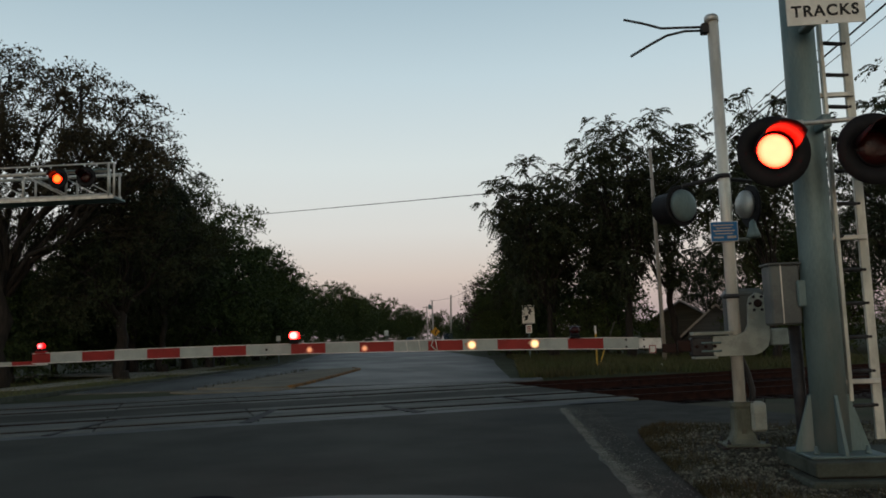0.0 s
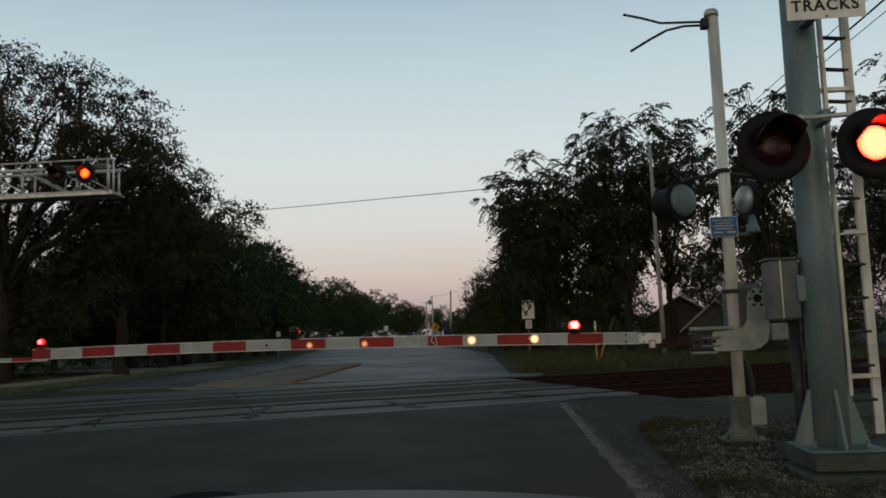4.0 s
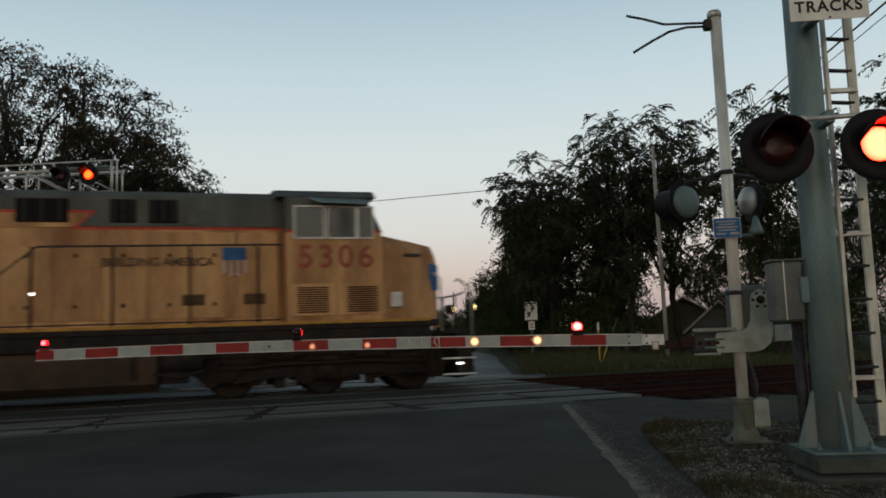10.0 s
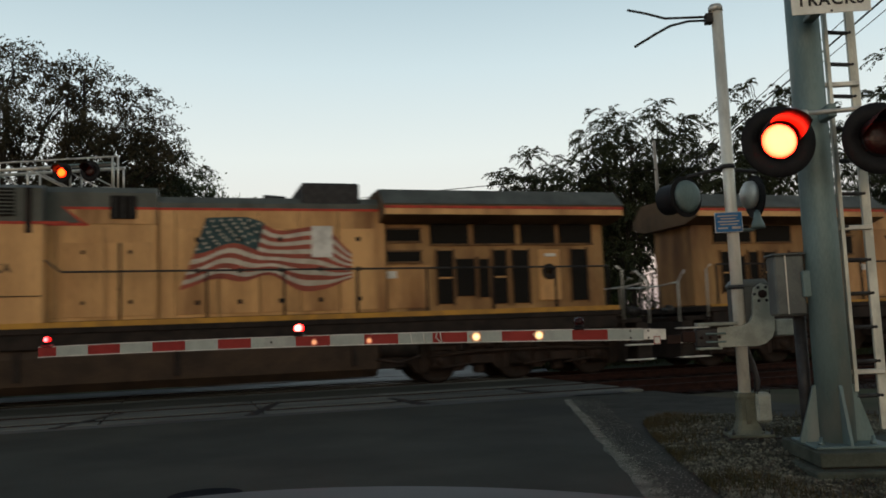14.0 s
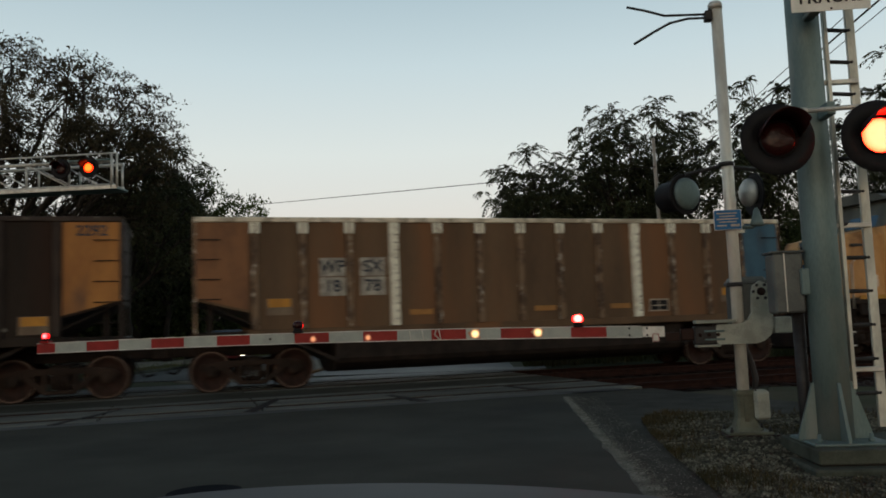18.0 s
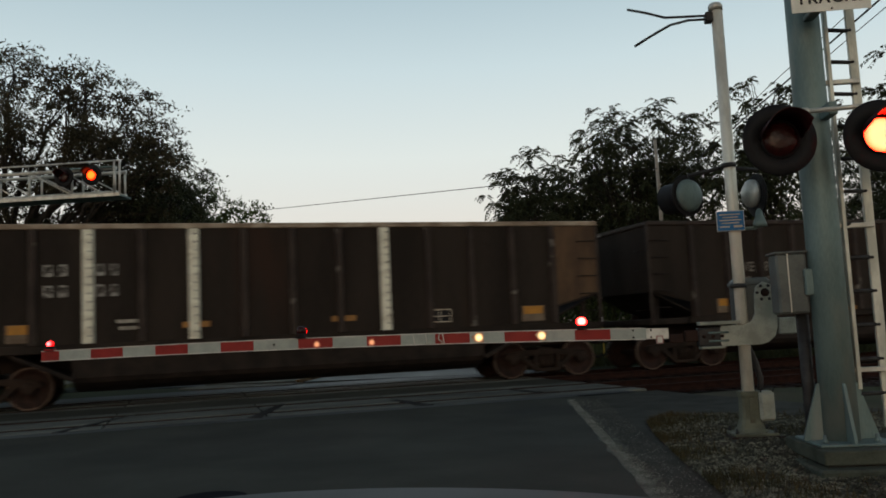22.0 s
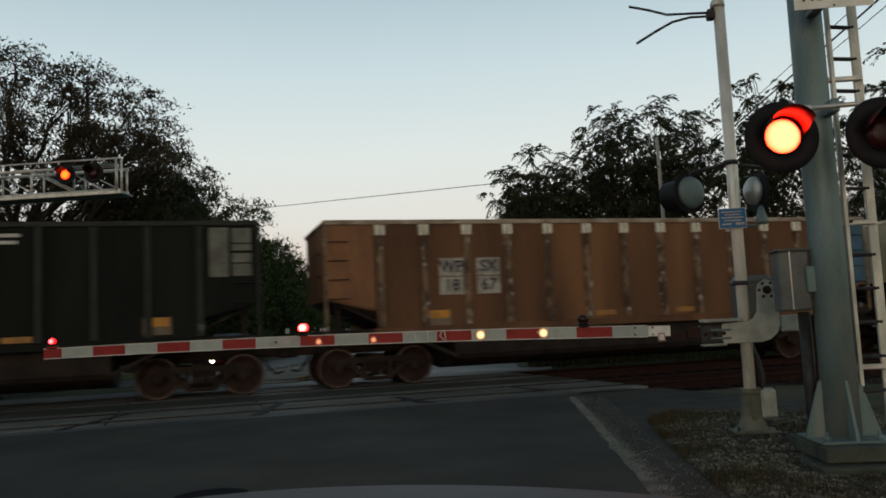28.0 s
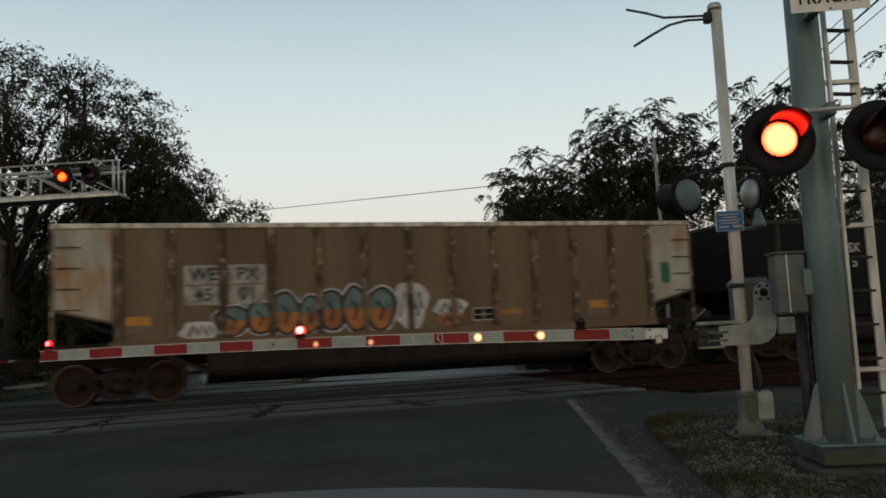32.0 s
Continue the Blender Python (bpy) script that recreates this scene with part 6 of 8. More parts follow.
def graffiti(car, y):
    """Bulging sprayed letters low on the side, in teal and orange with a white outline."""
    rng = np.random.default_rng(12)
    x = -4.2
    for k, (w, h) in enumerate(((0.62, 0.62), (0.5, 0.72), (0.55, 0.86), (0.42, 0.78), (0.5, 0.92), (0.5, 0.95), (0.62, 0.9))):
        zc = 1.32 + h / 2
        for sc, m_, d in ((1.16, SPRAY_WHITE, 0.004), (1.07, SPRAY_MAUVE, 0.008)):
            pts = [(x + w / 2 + math.cos(a) * (w / 2 + 0.05) * sc * (1 + 0.10 * math.sin(3 * a + k)), zc + math.sin(a) * h / 2 * sc * (1 + 0.08 * math.sin(2 * a + k * 2))) for a in np.linspace(0, 6.283, 22)[:-1]]
            part("sprayed_letter", Geo().prism(pts, "y", y + 0.012 - d, y + 0.016), m_, car, "outline of a sprayed letter")
        for lo, hi, m_ in ((-1, 0.05, SPRAY_ORANGE), (0.05, 1, SPRAY_TEAL)):
            pts = []
            for a in np.linspace(0, 6.283, 22)[:-1]:
                px_, pz = math.cos(a) * w / 2 * 0.92 * (1 + 0.10 * math.sin(3 * a + k)), math.sin(a) * (1 + 0.08 * math.sin(2 * a + k * 2)) * 0.92
                pts.append((x + w / 2 + px_, zc + min(max(pz, lo), hi) * h / 2))
            part("sprayed_letter", Geo().prism(pts, "y", y + 0.0, y + 0.010), m_, car, "sprayed letter fill")
        part("spray_stroke", Geo().tube([(x + w * 0.35, y - 0.001, zc + h * 0.2), (x + w * 0.6, y - 0.001, zc), (x + w * 0.45, y - 0.001, zc - h * 0.25)], 0.03, 6), SPRAY_MAUVE, car)
        x += w + 0.02
    for (cx, cz, w, h, m_) in ((-0.0, 1.85, 0.42, 0.55, SPRAY_WHITE), (0.95, 1.75, 0.40, 0.22, SPRAY_WHITE), (0.95, 1.50, 0.30, 0.16, SPRAY_ORANGE), (-4.55, 1.45, 0.40, 0.22, SPRAY_WHITE)):
        pts = [(cx + math.cos(a) * w * (1 + 0.15 * math.sin(4 * a)), cz + math.sin(a) * h * (1 + 0.12 * math.sin(3 * a))) for a in np.linspace(0, 6.283, 24)[:-1]]
        part("spray_patch", Geo().prism(pts, "y", y + 0.008, y + 0.016), m_, car, "sprayed tag")
        for j in range(3):
            part("spray_stroke", Geo().tube([(cx - w * 0.6 + j * w * 0.5, y + 0.004, cz - h * 0.5), (cx - w * 0.3 + j * w * 0.4, y + 0.004, cz + h * 0.5), (cx - w * 0.1 + j * w * 0.4, y + 0.004, cz - h * 0.2)], 0.025, 6), SPRAY_MAUVE, car)


FIRST = -105.49


def middle(k):
    return FIRST - 16.16 * (k + 0.5)


def amber(xs, faded=False, z=1.62):
    if faded:
        return [(x, z - 0.02, 0.54, 0.12, AMBER_FADED, "slim faded amber reflector") for x in xs]
    return [(x, z - 0.08, 0.56, 0.36, PATCH_DULL, "faded pale panel") for x in xs] + [(x, z, 0.48, 0.18, AMBER, "amber reflector panel") for x in xs]


gondola(middle(0), "rusty brown coal gondola with a blue end panel", RUSTY, RIB_WORN, (END_RUST, END_BLUE), patch_marks(-4.16, ("WP", "SX"), ("18", "78")),
        {"white": (3, 9), "caps": 1, "rail": RIB_SILVER, "plates": amber((-5.62, 5.78), z=1.86) + amber((-2.46, 0.6, 2.6), True, 1.6), "box": 3.68})
gondola(middle(1), "dark brown coal gondola with an orange end panel", BROWN_DARK, RIB_DARK, (BROWN_DARK, END_ORANGE), many(plain_marks(-4.16, 2.50, ("WE PX", "22 92"), 0.34, MARK_FAINT, 0.37, 0.78), bars(-4.55, 1.95, ((-0.25, 0.1), (-0.2, 0.15)), PATCH_GREY), bars(-3.75, 1.95, ((-0.2, 0.2), (-0.2, 0.2)), PATCH_GREY), plain_marks(6.8, 3.42, ("2292",), 0.30, MARK_DARK), bars(5.0, 1.75, ((-0.15, 0.2), (-0.2, 0.15), (-0.1, 0.25)), PATCH_GREY)),
        {"plates": amber((5.75, -5.2)) + amber((0.6, 2.9, -1.4), True, 1.36), "box": 4.05})
gondola(middle(2), "dark brown coal gondola with whitened ribs", BROWN_DARK, RIB_DARK, (BROWN_DARK, DARK_END), many(blocks(-4.68, 2.78, 0.24), blocks(-3.72, 2.78, 0.24), blocks(-4.68, 2.36, 0.24), blocks(-3.72, 2.36, 0.24), bars(-3.3, 1.72, ((-0.25, 0.25), (-0.2, 0.2)), PATCH_GREY)),
        {"white": (2, 4, 8), "rail": RIB_PALE, "plates": amber((-5.3, 5.6)) + amber((-2.0, 1.1), True), "box": 3.3})
gondola(middle(3), "pale silver-grey coal gondola with golden end panels", SILVER, RIB_SILVER, (END_WHITE, SILVER), many(plain_marks(-4.16, 2.88, ("WE PX", "41 99"), 0.40, MARK_DARK, 0.44), bars(-3.5, 1.75, ((-0.7, -0.3), (0.1, 0.5), (-0.65, -0.3)), PATCH_GREY)),
        {"tub": TUB_TAN, "plates": amber((-5.7, 5.8)) + amber((-1.6, 0.6, 3.1)) + [(6.55, 3.2, 0.30, 0.75, GOLD, "golden panel"), (7.0, 3.2, 0.30, 0.75, GOLD, "golden panel")], "box": 4.0})
gondola(middle(4), "red-rust coal gondola with a blue end panel", RUST_RED, RIB_WORN, (END_RUST, END_BLUE), patch_marks(-4.165, ("WP", "SX"), ("18", "67")),
        {"caps": 1, "rail": RIB_PALE, "plates": amber((-4.8,), z=1.55) + amber((-0.6, 1.6, 5.7), True, 1.45), "box": 3.6})
gondola(middle(5), "black-green coal gondola with pale end windows", BLACK_GREEN, RIB_BLACK, (BLACK_GREEN, BLACK_GREEN), many(plain_marks(-4.16, 2.95, ("WP SX", "93 5"), 0.36, MARK_PALE, 0.40), bars(2.5, 3.45, ((-0.25, 0.25), (-0.3, 0.2)), MARK_PALE), bars(-1.0, 3.45, ((-0.15, 0.15),), MARK_PALE)),
        {"plates": amber((5.3, -5.6)) + amber((2.7, -0.5), True, 1.4) + [(6.55, 3.05, 0.40, 1.05, WINDOW_DULL, "dull faded panel"), (7.02, 3.32, 0.40, 0.48, WINDOW_DULL, "dull faded panel"), (7.02, 2.78, 0.40, 0.48, WINDOW_DULL, "dull faded panel")], "box": 1.4})
gondola(middle(6), "tan-brown coal gondola with graffiti and white end panels", TAN, RIB_WORN, (END_WHITE, END_WHITE), many(patch_marks(-4.16, ("WE", "PX"), ("45", "01"), 0.78), graffiti),
        {"rail": RIB_SILVER, "plates": amber((-5.75, 4.7), z=1.7) + amber((2.4,), True) + [(6.62, 2.42, 0.24, 0.52, mat("green_panel", (0.05, 0.16, 0.09), rough=0.6), "small green panel")], "box": 1.75})
gondola(middle(7), "red-rust coal gondola at the train's end in view", RUST_RED, RIB_WORN, (END_RUST, END_RUST), patch_marks(-4.165, ("WP", "SX"), ("18", "42")), {"plates": amber((4.8,), z=1.6)})

# ---------------------------------------------------------------- locomotives
def flag(parent, x0, x1, z0, z1, y, d):
    """A waving painted flag: thirteen stripes with a starred canton at the end that faces forward (d)."""
    fl = part("painted_flag", Geo().box(-0.001, 0.001, -0.001, 0.001, -0.001, 0.001), PAINT_CREAM, parent, "waving striped flag painted on the hood", pose(d * (x0 + x1) / 2, y, 0))
    n, w = 24, x1 - x0
    knots = (0.0, 0.22, 0.33, 0.40, 0.5, 0.68, 0.78, 0.88, 1.0)
    crest = (0.03, 0.01, 0.02, 0.12, 0.20, 0.13, 0.12, 0.22, 0.52)
    hem = (0.95, 0.76, 0.86, 0.84, 0.70, 1.0, 0.98, 0.94, 0.80)

    def soft(u, ys):
        return sum(float(np.interp(min(max(u + o, 0), 1), knots, ys)) for o in (-0.06, -0.03, 0, 0.03, 0.06)) / 5

    def edge(u, k):
        """A point of the cloth: u from the fly (0) to the hoist (1), k stripes below the top."""
        v, q = 1 - u, k / 13
        top, low = soft(v, crest), soft(v, hem)
        drop = top + (low - top) * q + 0.035 * math.sin(v * 14.0 + 1.0) * math.sin(math.pi * q)
        x = x1 - w * (v + 0.15 * (1 - q) * (1 - v))
        return (x - (x0 + x1) / 2) * d, z1 - (z1 - z0) * drop
    for k in range(13):
        u1 = 0.62 if k < 6 else 1.0
        g = Geo()
        top = [edge(u1 * i / n, k) for i in range(n + 1)]
        bot = [edge(u1 * i / n, k + 1) for i in range(n + 1)]
        v = [(a, 0, b) for a, b in top] + [(a, 0, b) for a, b in bot] + [(a, 0.004, b) for a, b in top] + [(a, 0.004, b) for a, b in bot]
        m = n + 1
        g.add(v, [(i, i + 1, m + i + 1, m + i) for i in range(n)] + [(2 * m + i, 3 * m + i, 3 * m + i + 1, 2 * m + i + 1) for i in range(n)])
        part("flag_stripe", g, PAINT_RED_FADED if k % 2 == 0 else PAINT_CREAM, fl)
    g = Geo()
    top = [edge(0.61 + 0.39 * i / n, -0.2) for i in range(n + 1)]
    bot = [edge(0.61 + 0.39 * i / n, 6) for i in range(n + 1)]
    m = n + 1
    g.add([(a, -0.003, b) for a, b in top] + [(a, -0.003, b) for a, b in bot], [(i, i + 1, m + i + 1, m + i) for i in range(n)])
    part("flag_canton", g, FLAG_BLUE, fl, "dark blue-green starred field")
    for r in range(6):
        for c in range(6):
            a, b = edge(0.645 + 0.062 * c + (0.03 if r % 2 else 0), 0.4 + r * 0.96)
            pts = [(a + math.cos(q) * rr, b + math.sin(q) * rr) for q, rr in ((math.pi / 2 + j * math.pi / 5, 0.045 if j % 2 == 0 else 0.019) for j in range(10))]
            part("star", Geo().prism(pts, "y", -0.007, -0.004), PAINT_CREAM, fl)


PAINT_RED_FADED = mat("faded_red_paint", (0.34, 0.085, 0.055), (0.24, 0.065, 0.045), 0.6, scale=4, bump=0.03)


def loco_truck(parent, x, s):
    t = part("truck", Geo().box(-2.5, 2.5, -0.6, 0.6, 0.55, 0.85, 0.04), UNDER, parent, "three-axle locomotive truck", pose(x, 0, 0))
    for k in (-1, 1):
        g = Geo()
        y = k * 0.86
        g.prism([(-2.95, 0.60), (-2.9, 1.02), (-1.5, 1.12), (-0.5, 1.04), (0.5, 1.04), (1.5, 1.12), (2.9, 1.02), (2.95, 0.60), (2.72, 0.44), (2.58, 0.26), (2.36, 0.26), (2.28, 0.36), (1.76, 0.36), (1.68, 0.26), (1.46, 0.26), (1.30, 0.40), (0.72, 0.40),
                 (0.56, 0.26), (0.34, 0.26), (0.26, 0.36), (-0.26, 0.36), (-0.34, 0.26), (-0.56, 0.26), (-0.72, 0.40), (-1.30, 0.40), (-1.46, 0.26), (-1.68, 0.26), (-1.76, 0.36), (-2.28, 0.36), (-2.36, 0.26), (-2.58, 0.26), (-2.72, 0.44)], "y", y, y + k * 0.16)
        for j in (-1.02, 1.02):           # brake hangers and shoes between the wheels
            g.box(j - 0.30, j + 0.30, y + k * 0.16, y + k * 0.30, 0.40, 0.62, 0.03)
            g.box(j - 0.12, j + 0.12, y - k * 0.10, y + k * 0.12, 0.18, 0.44, 0.03)
        for j in (-2.02, 0.0, 2.02):
            g.box(j - 0.34, j + 0.34, y + k * 0.16, y + k * 0.22, 0.74, 0.92, 0.02)
        part("side_frame", g, TRUCK, t)
        for j in (-1, 0, 1):
            part("axle_box", Geo().box(j * 2.02 - 0.24, j * 2.02 + 0.24, y + k * 0.10, y + k * 0.26, 0.34, 0.72, 0.05).lathe([(0.13, 0), (0.12, 0.05), (0, 0.055)], (j * 2.02, y + k * 0.26, 0.53), (0, k, 0), 14), TRUCK, t)
        for j in (-1.0, 1.0):
            part("spring", Geo().tube([(j, y + k * 0.1, 0.50), (j, y + k * 0.1, 0.92)], 0.10, 12), TRUCK, t)
            part("brake_cylinder", Geo().tube([(j * 1.3, y + k * 0.2, 0.86), (j * 0.7, y + k * 0.2, 0.86)], 0.09, 12), TRUCK, t)
        part("equaliser_bar", Geo().tube([(-2.3, y + k * 0.30, 0.62), (-1.0, y + k * 0.30, 0.70), (1.0, y + k * 0.30, 0.70), (2.3, y + k * 0.30, 0.62)], 0.035, 8), TRUCK, t)
        for j in (-2.42, -1.62, -0.40, 0.40, 1.62, 2.42):
            part("pedestal_leg", Geo().prism([(j - 0.10, 0.95), (j + 0.10, 0.95), (j + 0.06, 0.30), (j - 0.06, 0.30)], "y", y + k * 0.14, y + k * 0.22), TRUCK, t)
            part("coil_spring", Geo().lathe([(0.075, 0.0), (0.09, 0.03), (0.075, 0.06), (0.09, 0.09), (0.075, 0.12), (0.09, 0.15), (0.075, 0.18)], (j * 0.93, y + k * 0.25, 0.74), n=10), UNDER, t)
        for j in (-1.55, 0.5, 1.55):
            part("brake_rod", Geo().tube([(j - 0.45, y + k * 0.28, 0.34), (j + 0.30, y + k * 0.26, 0.42)], 0.03, 6), TRUCK, t)
        part("air_pipe", Geo().tube([(-2.6, y + k * 0.24, 1.02), (-0.3, y + k * 0.26, 0.92), (1.2, y + k * 0.24, 1.06), (2.6, y + k * 0.24, 1.0)], 0.022, 6), UNDER, t)
        part("sand_pipe", Geo().tube([(2.45, y + k * 0.1, 1.2), (2.6, y + k * 0.1, 0.6), (2.5, y, 0.2)], 0.025, 6), DARK_STEEL, t)
    for j in (-1, 0, 1):
        w = part("wheelset", LOCO_WHEEL, UNDER, t, m=pose(2.02 * j, 0, 0.52))
        WHEELS.append((w, s + x, w.matrix_basis.copy(), 0.52))


def locomotive(s, d, number, label, front_lit):
    """A six-axle road unit; d: 1 if its cab end leads, -1 if it trails. Its near side is -y."""
    loco = thing("diesel_locomotive", label, "locomotive", pose(s, TRAIN_Y, 0), group="locomotives of the train")
    yellow = PAINT_GRIMY if d > 0 else PAINT_YELLOW
    W, HW = HALF_W, 1.02                  # half widths of deck and hood

    def P(name, g, m_, label_="", parent=None):
        return part(name, g, m_, parent or loco, label_)

    def bx(x0, x1, *r):
        return Geo().box(d * x0, d * x1, *r)

    def pr(poly, axis, a0, a1):
        if axis == "y":
            poly = [(d * a, b) for a, b in poly]
        elif axis == "z":
            poly = [(d * a, b) for a, b in poly]
        else:
            a0, a1 = d * a0, d * a1
        return Geo().prism(poly, axis, a0, a1)
    P("deck", bx(-10.0, 9.9, -W, W, 1.42, 1.58, 0.02), UNDER, "dark deck frame")
    for y in (-1, 1):
        P("deck_stripe", bx(-9.85, 9.7, y * (W + 0.004), y * (W - 0.03), 1.55, 1.66 if d < 0 else 1.61), LOCO_SILL, "yellow sill stripe")
        P("side_sill", bx(-9.8, 9.7, y * (W - 0.03), y * (W - 0.2), 1.12, 1.44, 0.02), UNDER)
    P("underframe", bx(-9.6, 9.6, -1.15, 1.15, 0.86, 1.43, 0.03), UNDER)
    P("fuel_tank", Geo().ring([[(x, a, b) for a, b in [(-1.42, 1.18), (-1.48, 0.95), (-1.40, 0.42), (-1.15, 0.24), (1.15, 0.24), (1.40, 0.42), (1.48, 0.95), (1.42, 1.18)]] for x in (-3.8, 3.85)], smooth=False), TANK, "grimy long fuel tank")
    for x in (-3.3, 0.4, 3.4):
        P("tank_strap", bx(x - 0.06, x + 0.06, -1.5, -1.44, 0.5, 1.1, 0.01), UNDER)
    for e in (-1, 1):                     # reservoirs and pipes between tank and trucks
        P("air_reservoir", Geo().tube([(d * e * 3.9, -1.25, 0.86), (d * e * 4.75, -1.25, 0.86)], 0.22, 14), UNDER)
        P("pipe_rack", bx(e * 3.86, e * 4.5, -1.30, 1.30, 0.40, 0.74, 0.03), UNDER)
        P("pipe", Geo().tube([(d * e * 3.8, -1.45, 0.62), (d * e * 4.3, -1.46, 0.52), (d * e * 4.8, -1.42, 0.66)], 0.03, 8), TRUCK)
    P("air_reservoir", Geo().tube([(-2.8, -1.2, 1.25), (2.8, -1.2, 1.25)], 0.16, 14), UNDER)
    # hood
    P("engine_hood", bx(-4.2, 0.78, -HW, HW, 1.58, 4.03, 0.03), yellow, "yellow engine hood with doors")
    P("hood_roof", pr([(-HW, 4.032), (-HW, 4.16), (-HW + 0.2, 4.32), (HW - 0.2, 4.32), (HW, 4.16), (HW, 4.032)], "x", -4.2, 0.78), PAINT_GREY)
    P("control_hood", bx(0.79, 6.50, -HW - 0.03, HW + 0.03, 1.58, 3.72, 0.04), yellow, "yellow equipment hood")
    P("control_roof", pr([(-HW - 0.03, 3.722), (-HW - 0.03, 4.36), (-HW + 0.15, 4.50), (HW - 0.15, 4.50), (HW + 0.03, 4.36), (HW + 0.03, 3.722)], "x", 0.79, 6.50), PAINT_GREY, "grey roof section")
    for y in (-1,):
        P("red_stripe", bx(-4.1, 0.78, y * (HW + 0.006), y * HW, 4.0, 4.055), PAINT_RED)
        P("side_panel", pr([(0.80, 3.70), (0.80, 4.03), (2.58, 4.03), (2.2, 3.70)], "y", y * (HW + 0.036), y * (HW + 0.031)), yellow)
        P("red_stripe", pr([(0.80, 4.0), (0.80, 4.055), (2.66, 4.055), (2.27, 3.705), (2.14, 3.66), (2.56, 4.0)], "y", y * (HW + 0.04), y * (HW + 0.032)), PAINT_RED)
        P("red_stripe", bx(2.15, 6.48, y * (HW + 0.036), y * (HW + 0.03), 3.655, 3.71), PAINT_RED)
        for k, (x0, x1) in enumerate(((1.11, 2.11), (2.91, 3.42), (3.68, 4.26)) if d > 0 else ((1.21, 1.73), (3.23, 4.3))):
            gr = P("roof_grille", bx(x0, x1, y * (HW + 0.07), y * (HW + 0.01), 3.80, 4.30, 0.02), GRILLE, "black louvred roof opening")
            for j in range(3):
                P("grille_bar", bx(x0 + (x1 - x0) * (j + 0.5) / 3 - 0.015, x0 + (x1 - x0) * (j + 0.5) / 3 + 0.015, y * (HW + 0.085), y * (HW + 0.07), 3.82, 4.28), DARK_STEEL, parent=gr)
        P("roof_box", bx(4.49, 4.97, y * (HW + 0.05), y * (HW + 0.03), 3.78, 4.08, 0.01), PAINT_GREY)
        for k in range(5):
            x = -3.95 + 0.88 * k
            dr = P("hood_door", bx(x, x + 0.82, y * (HW + 0.016), y * HW, 1.75, 3.60, 0.008), yellow)
            for z in (2.0, 2.68, 3.36):
                P("latch", bx(x + 0.36, x + 0.46, y * (HW + 0.03), y * (HW + 0.016), z - 0.05, z + 0.05, 0.008), UNDER, parent=dr)
        for x in (-4.17, -3.09, -2.21, -1.33, -0.45, 0.43, 0.76):
            P("door_seam", bx(x - 0.005, x + 0.005, y * (HW + 0.019), y * HW, 1.70, 3.98), UNDER)
        for x in (1.84, 2.76, 3.68, 4.60, 5.52, 6.40):
            P("door_seam", bx(x - 0.005, x + 0.005, y * (HW + 0.047), y * (HW + 0.03), 1.70, 3.62), UNDER)
        P("door_seam", bx(-4.15, 6.42, y * (HW + 0.047), y * HW, 1.66, 1.685), UNDER)
        for k in range(6):
            x = 0.9 + 0.92 * k
            dr = P("hood_door", bx(x, x + 0.86, y * (HW + 0.045), y * (HW + 0.03), 1.75, 3.60 if k > 2 else 3.3, 0.008), yellow)
            for z in (2.05, 3.1):
                P("latch", bx(x + 0.40, x + 0.47, y * (HW + 0.058), y * (HW + 0.045), z - 0.04, z + 0.04, 0.006), UNDER, parent=dr)
        for x in (4.34, 5.62):
            lv = P("louvre", bx(x, x + 0.47, y * (HW + 0.062), y * (HW + 0.046), 2.02, 2.26, 0.006), VENT_FRAME)
            for j in range(4):
                P("louvre_slat", bx(x + 0.02, x + 0.45, y * (HW + 0.07), y * (HW + 0.062), 2.05 + 0.05 * j, 2.068 + 0.05 * j), UNDER, parent=lv)
        P("builder_plate", bx(5.18, 5.69 if d > 0 else 5.2, y * (HW + 0.06), y * (HW + 0.046), 2.99, 3.27), PAINT_BLUE, "blue emblem panel")
        for j in range(7 if d > 0 else 0):
            P("emblem_stripe", bx(5.19 + 0.071 * j, 5.255 + 0.071 * j, y * (HW + 0.058), y * (HW + 0.046), 2.62 + abs(j - 3) * 0.03, 2.985), PAINT_CREAM if j % 2 == 0 else PAINT_RED_FADED)
    if d < 0:                             # full-width house behind the cab
        P("side_house", bx(2.92, 6.49, -W + 0.02, W - 0.02, 1.45, 3.66, 0.03), yellow, "full-width yellow side house")
        P("house_roof", pr([(-W + 0.03, 3.662), (-W + 0.03, 4.36), (-W + 0.3, 4.46), (W - 0.3, 4.46), (W - 0.03, 4.36), (W - 0.03, 3.662)], "x", 2.95, 6.48), PAINT_GREY, "grey upper band")
        P("red_stripe", bx(2.5, 6.48, -W - 0.0, -W + 0.022, 3.625, 3.68), PAINT_RED)
        P("panel_seam", bx(2.95, 6.45, -W + 0.005, -W + 0.022, 2.18, 2.20), UNDER)
        for x0, x1 in ((3.45, 3.98), (4.39, 5.02), (5.32, 5.92)):
            lv = P("roof_grille", bx(x0, x1, -W - 0.02, -W + 0.05, 3.79, 4.34, 0.01), GRILLE, "black slatted roof opening")
            for j in range(7):
                P("grille_bar", bx(x0, x1, -W - 0.035, -W - 0.018, 3.82 + 0.075 * j, 3.845 + 0.075 * j), PAINT_GREY, parent=lv)
        for x in (3.2, 4.2, 5.18, 6.1):
            P("roof_post", bx(x - 0.06, x + 0.06, -W - 0.01, -W + 0.06, 3.45, 4.36, 0.01), UNDER)
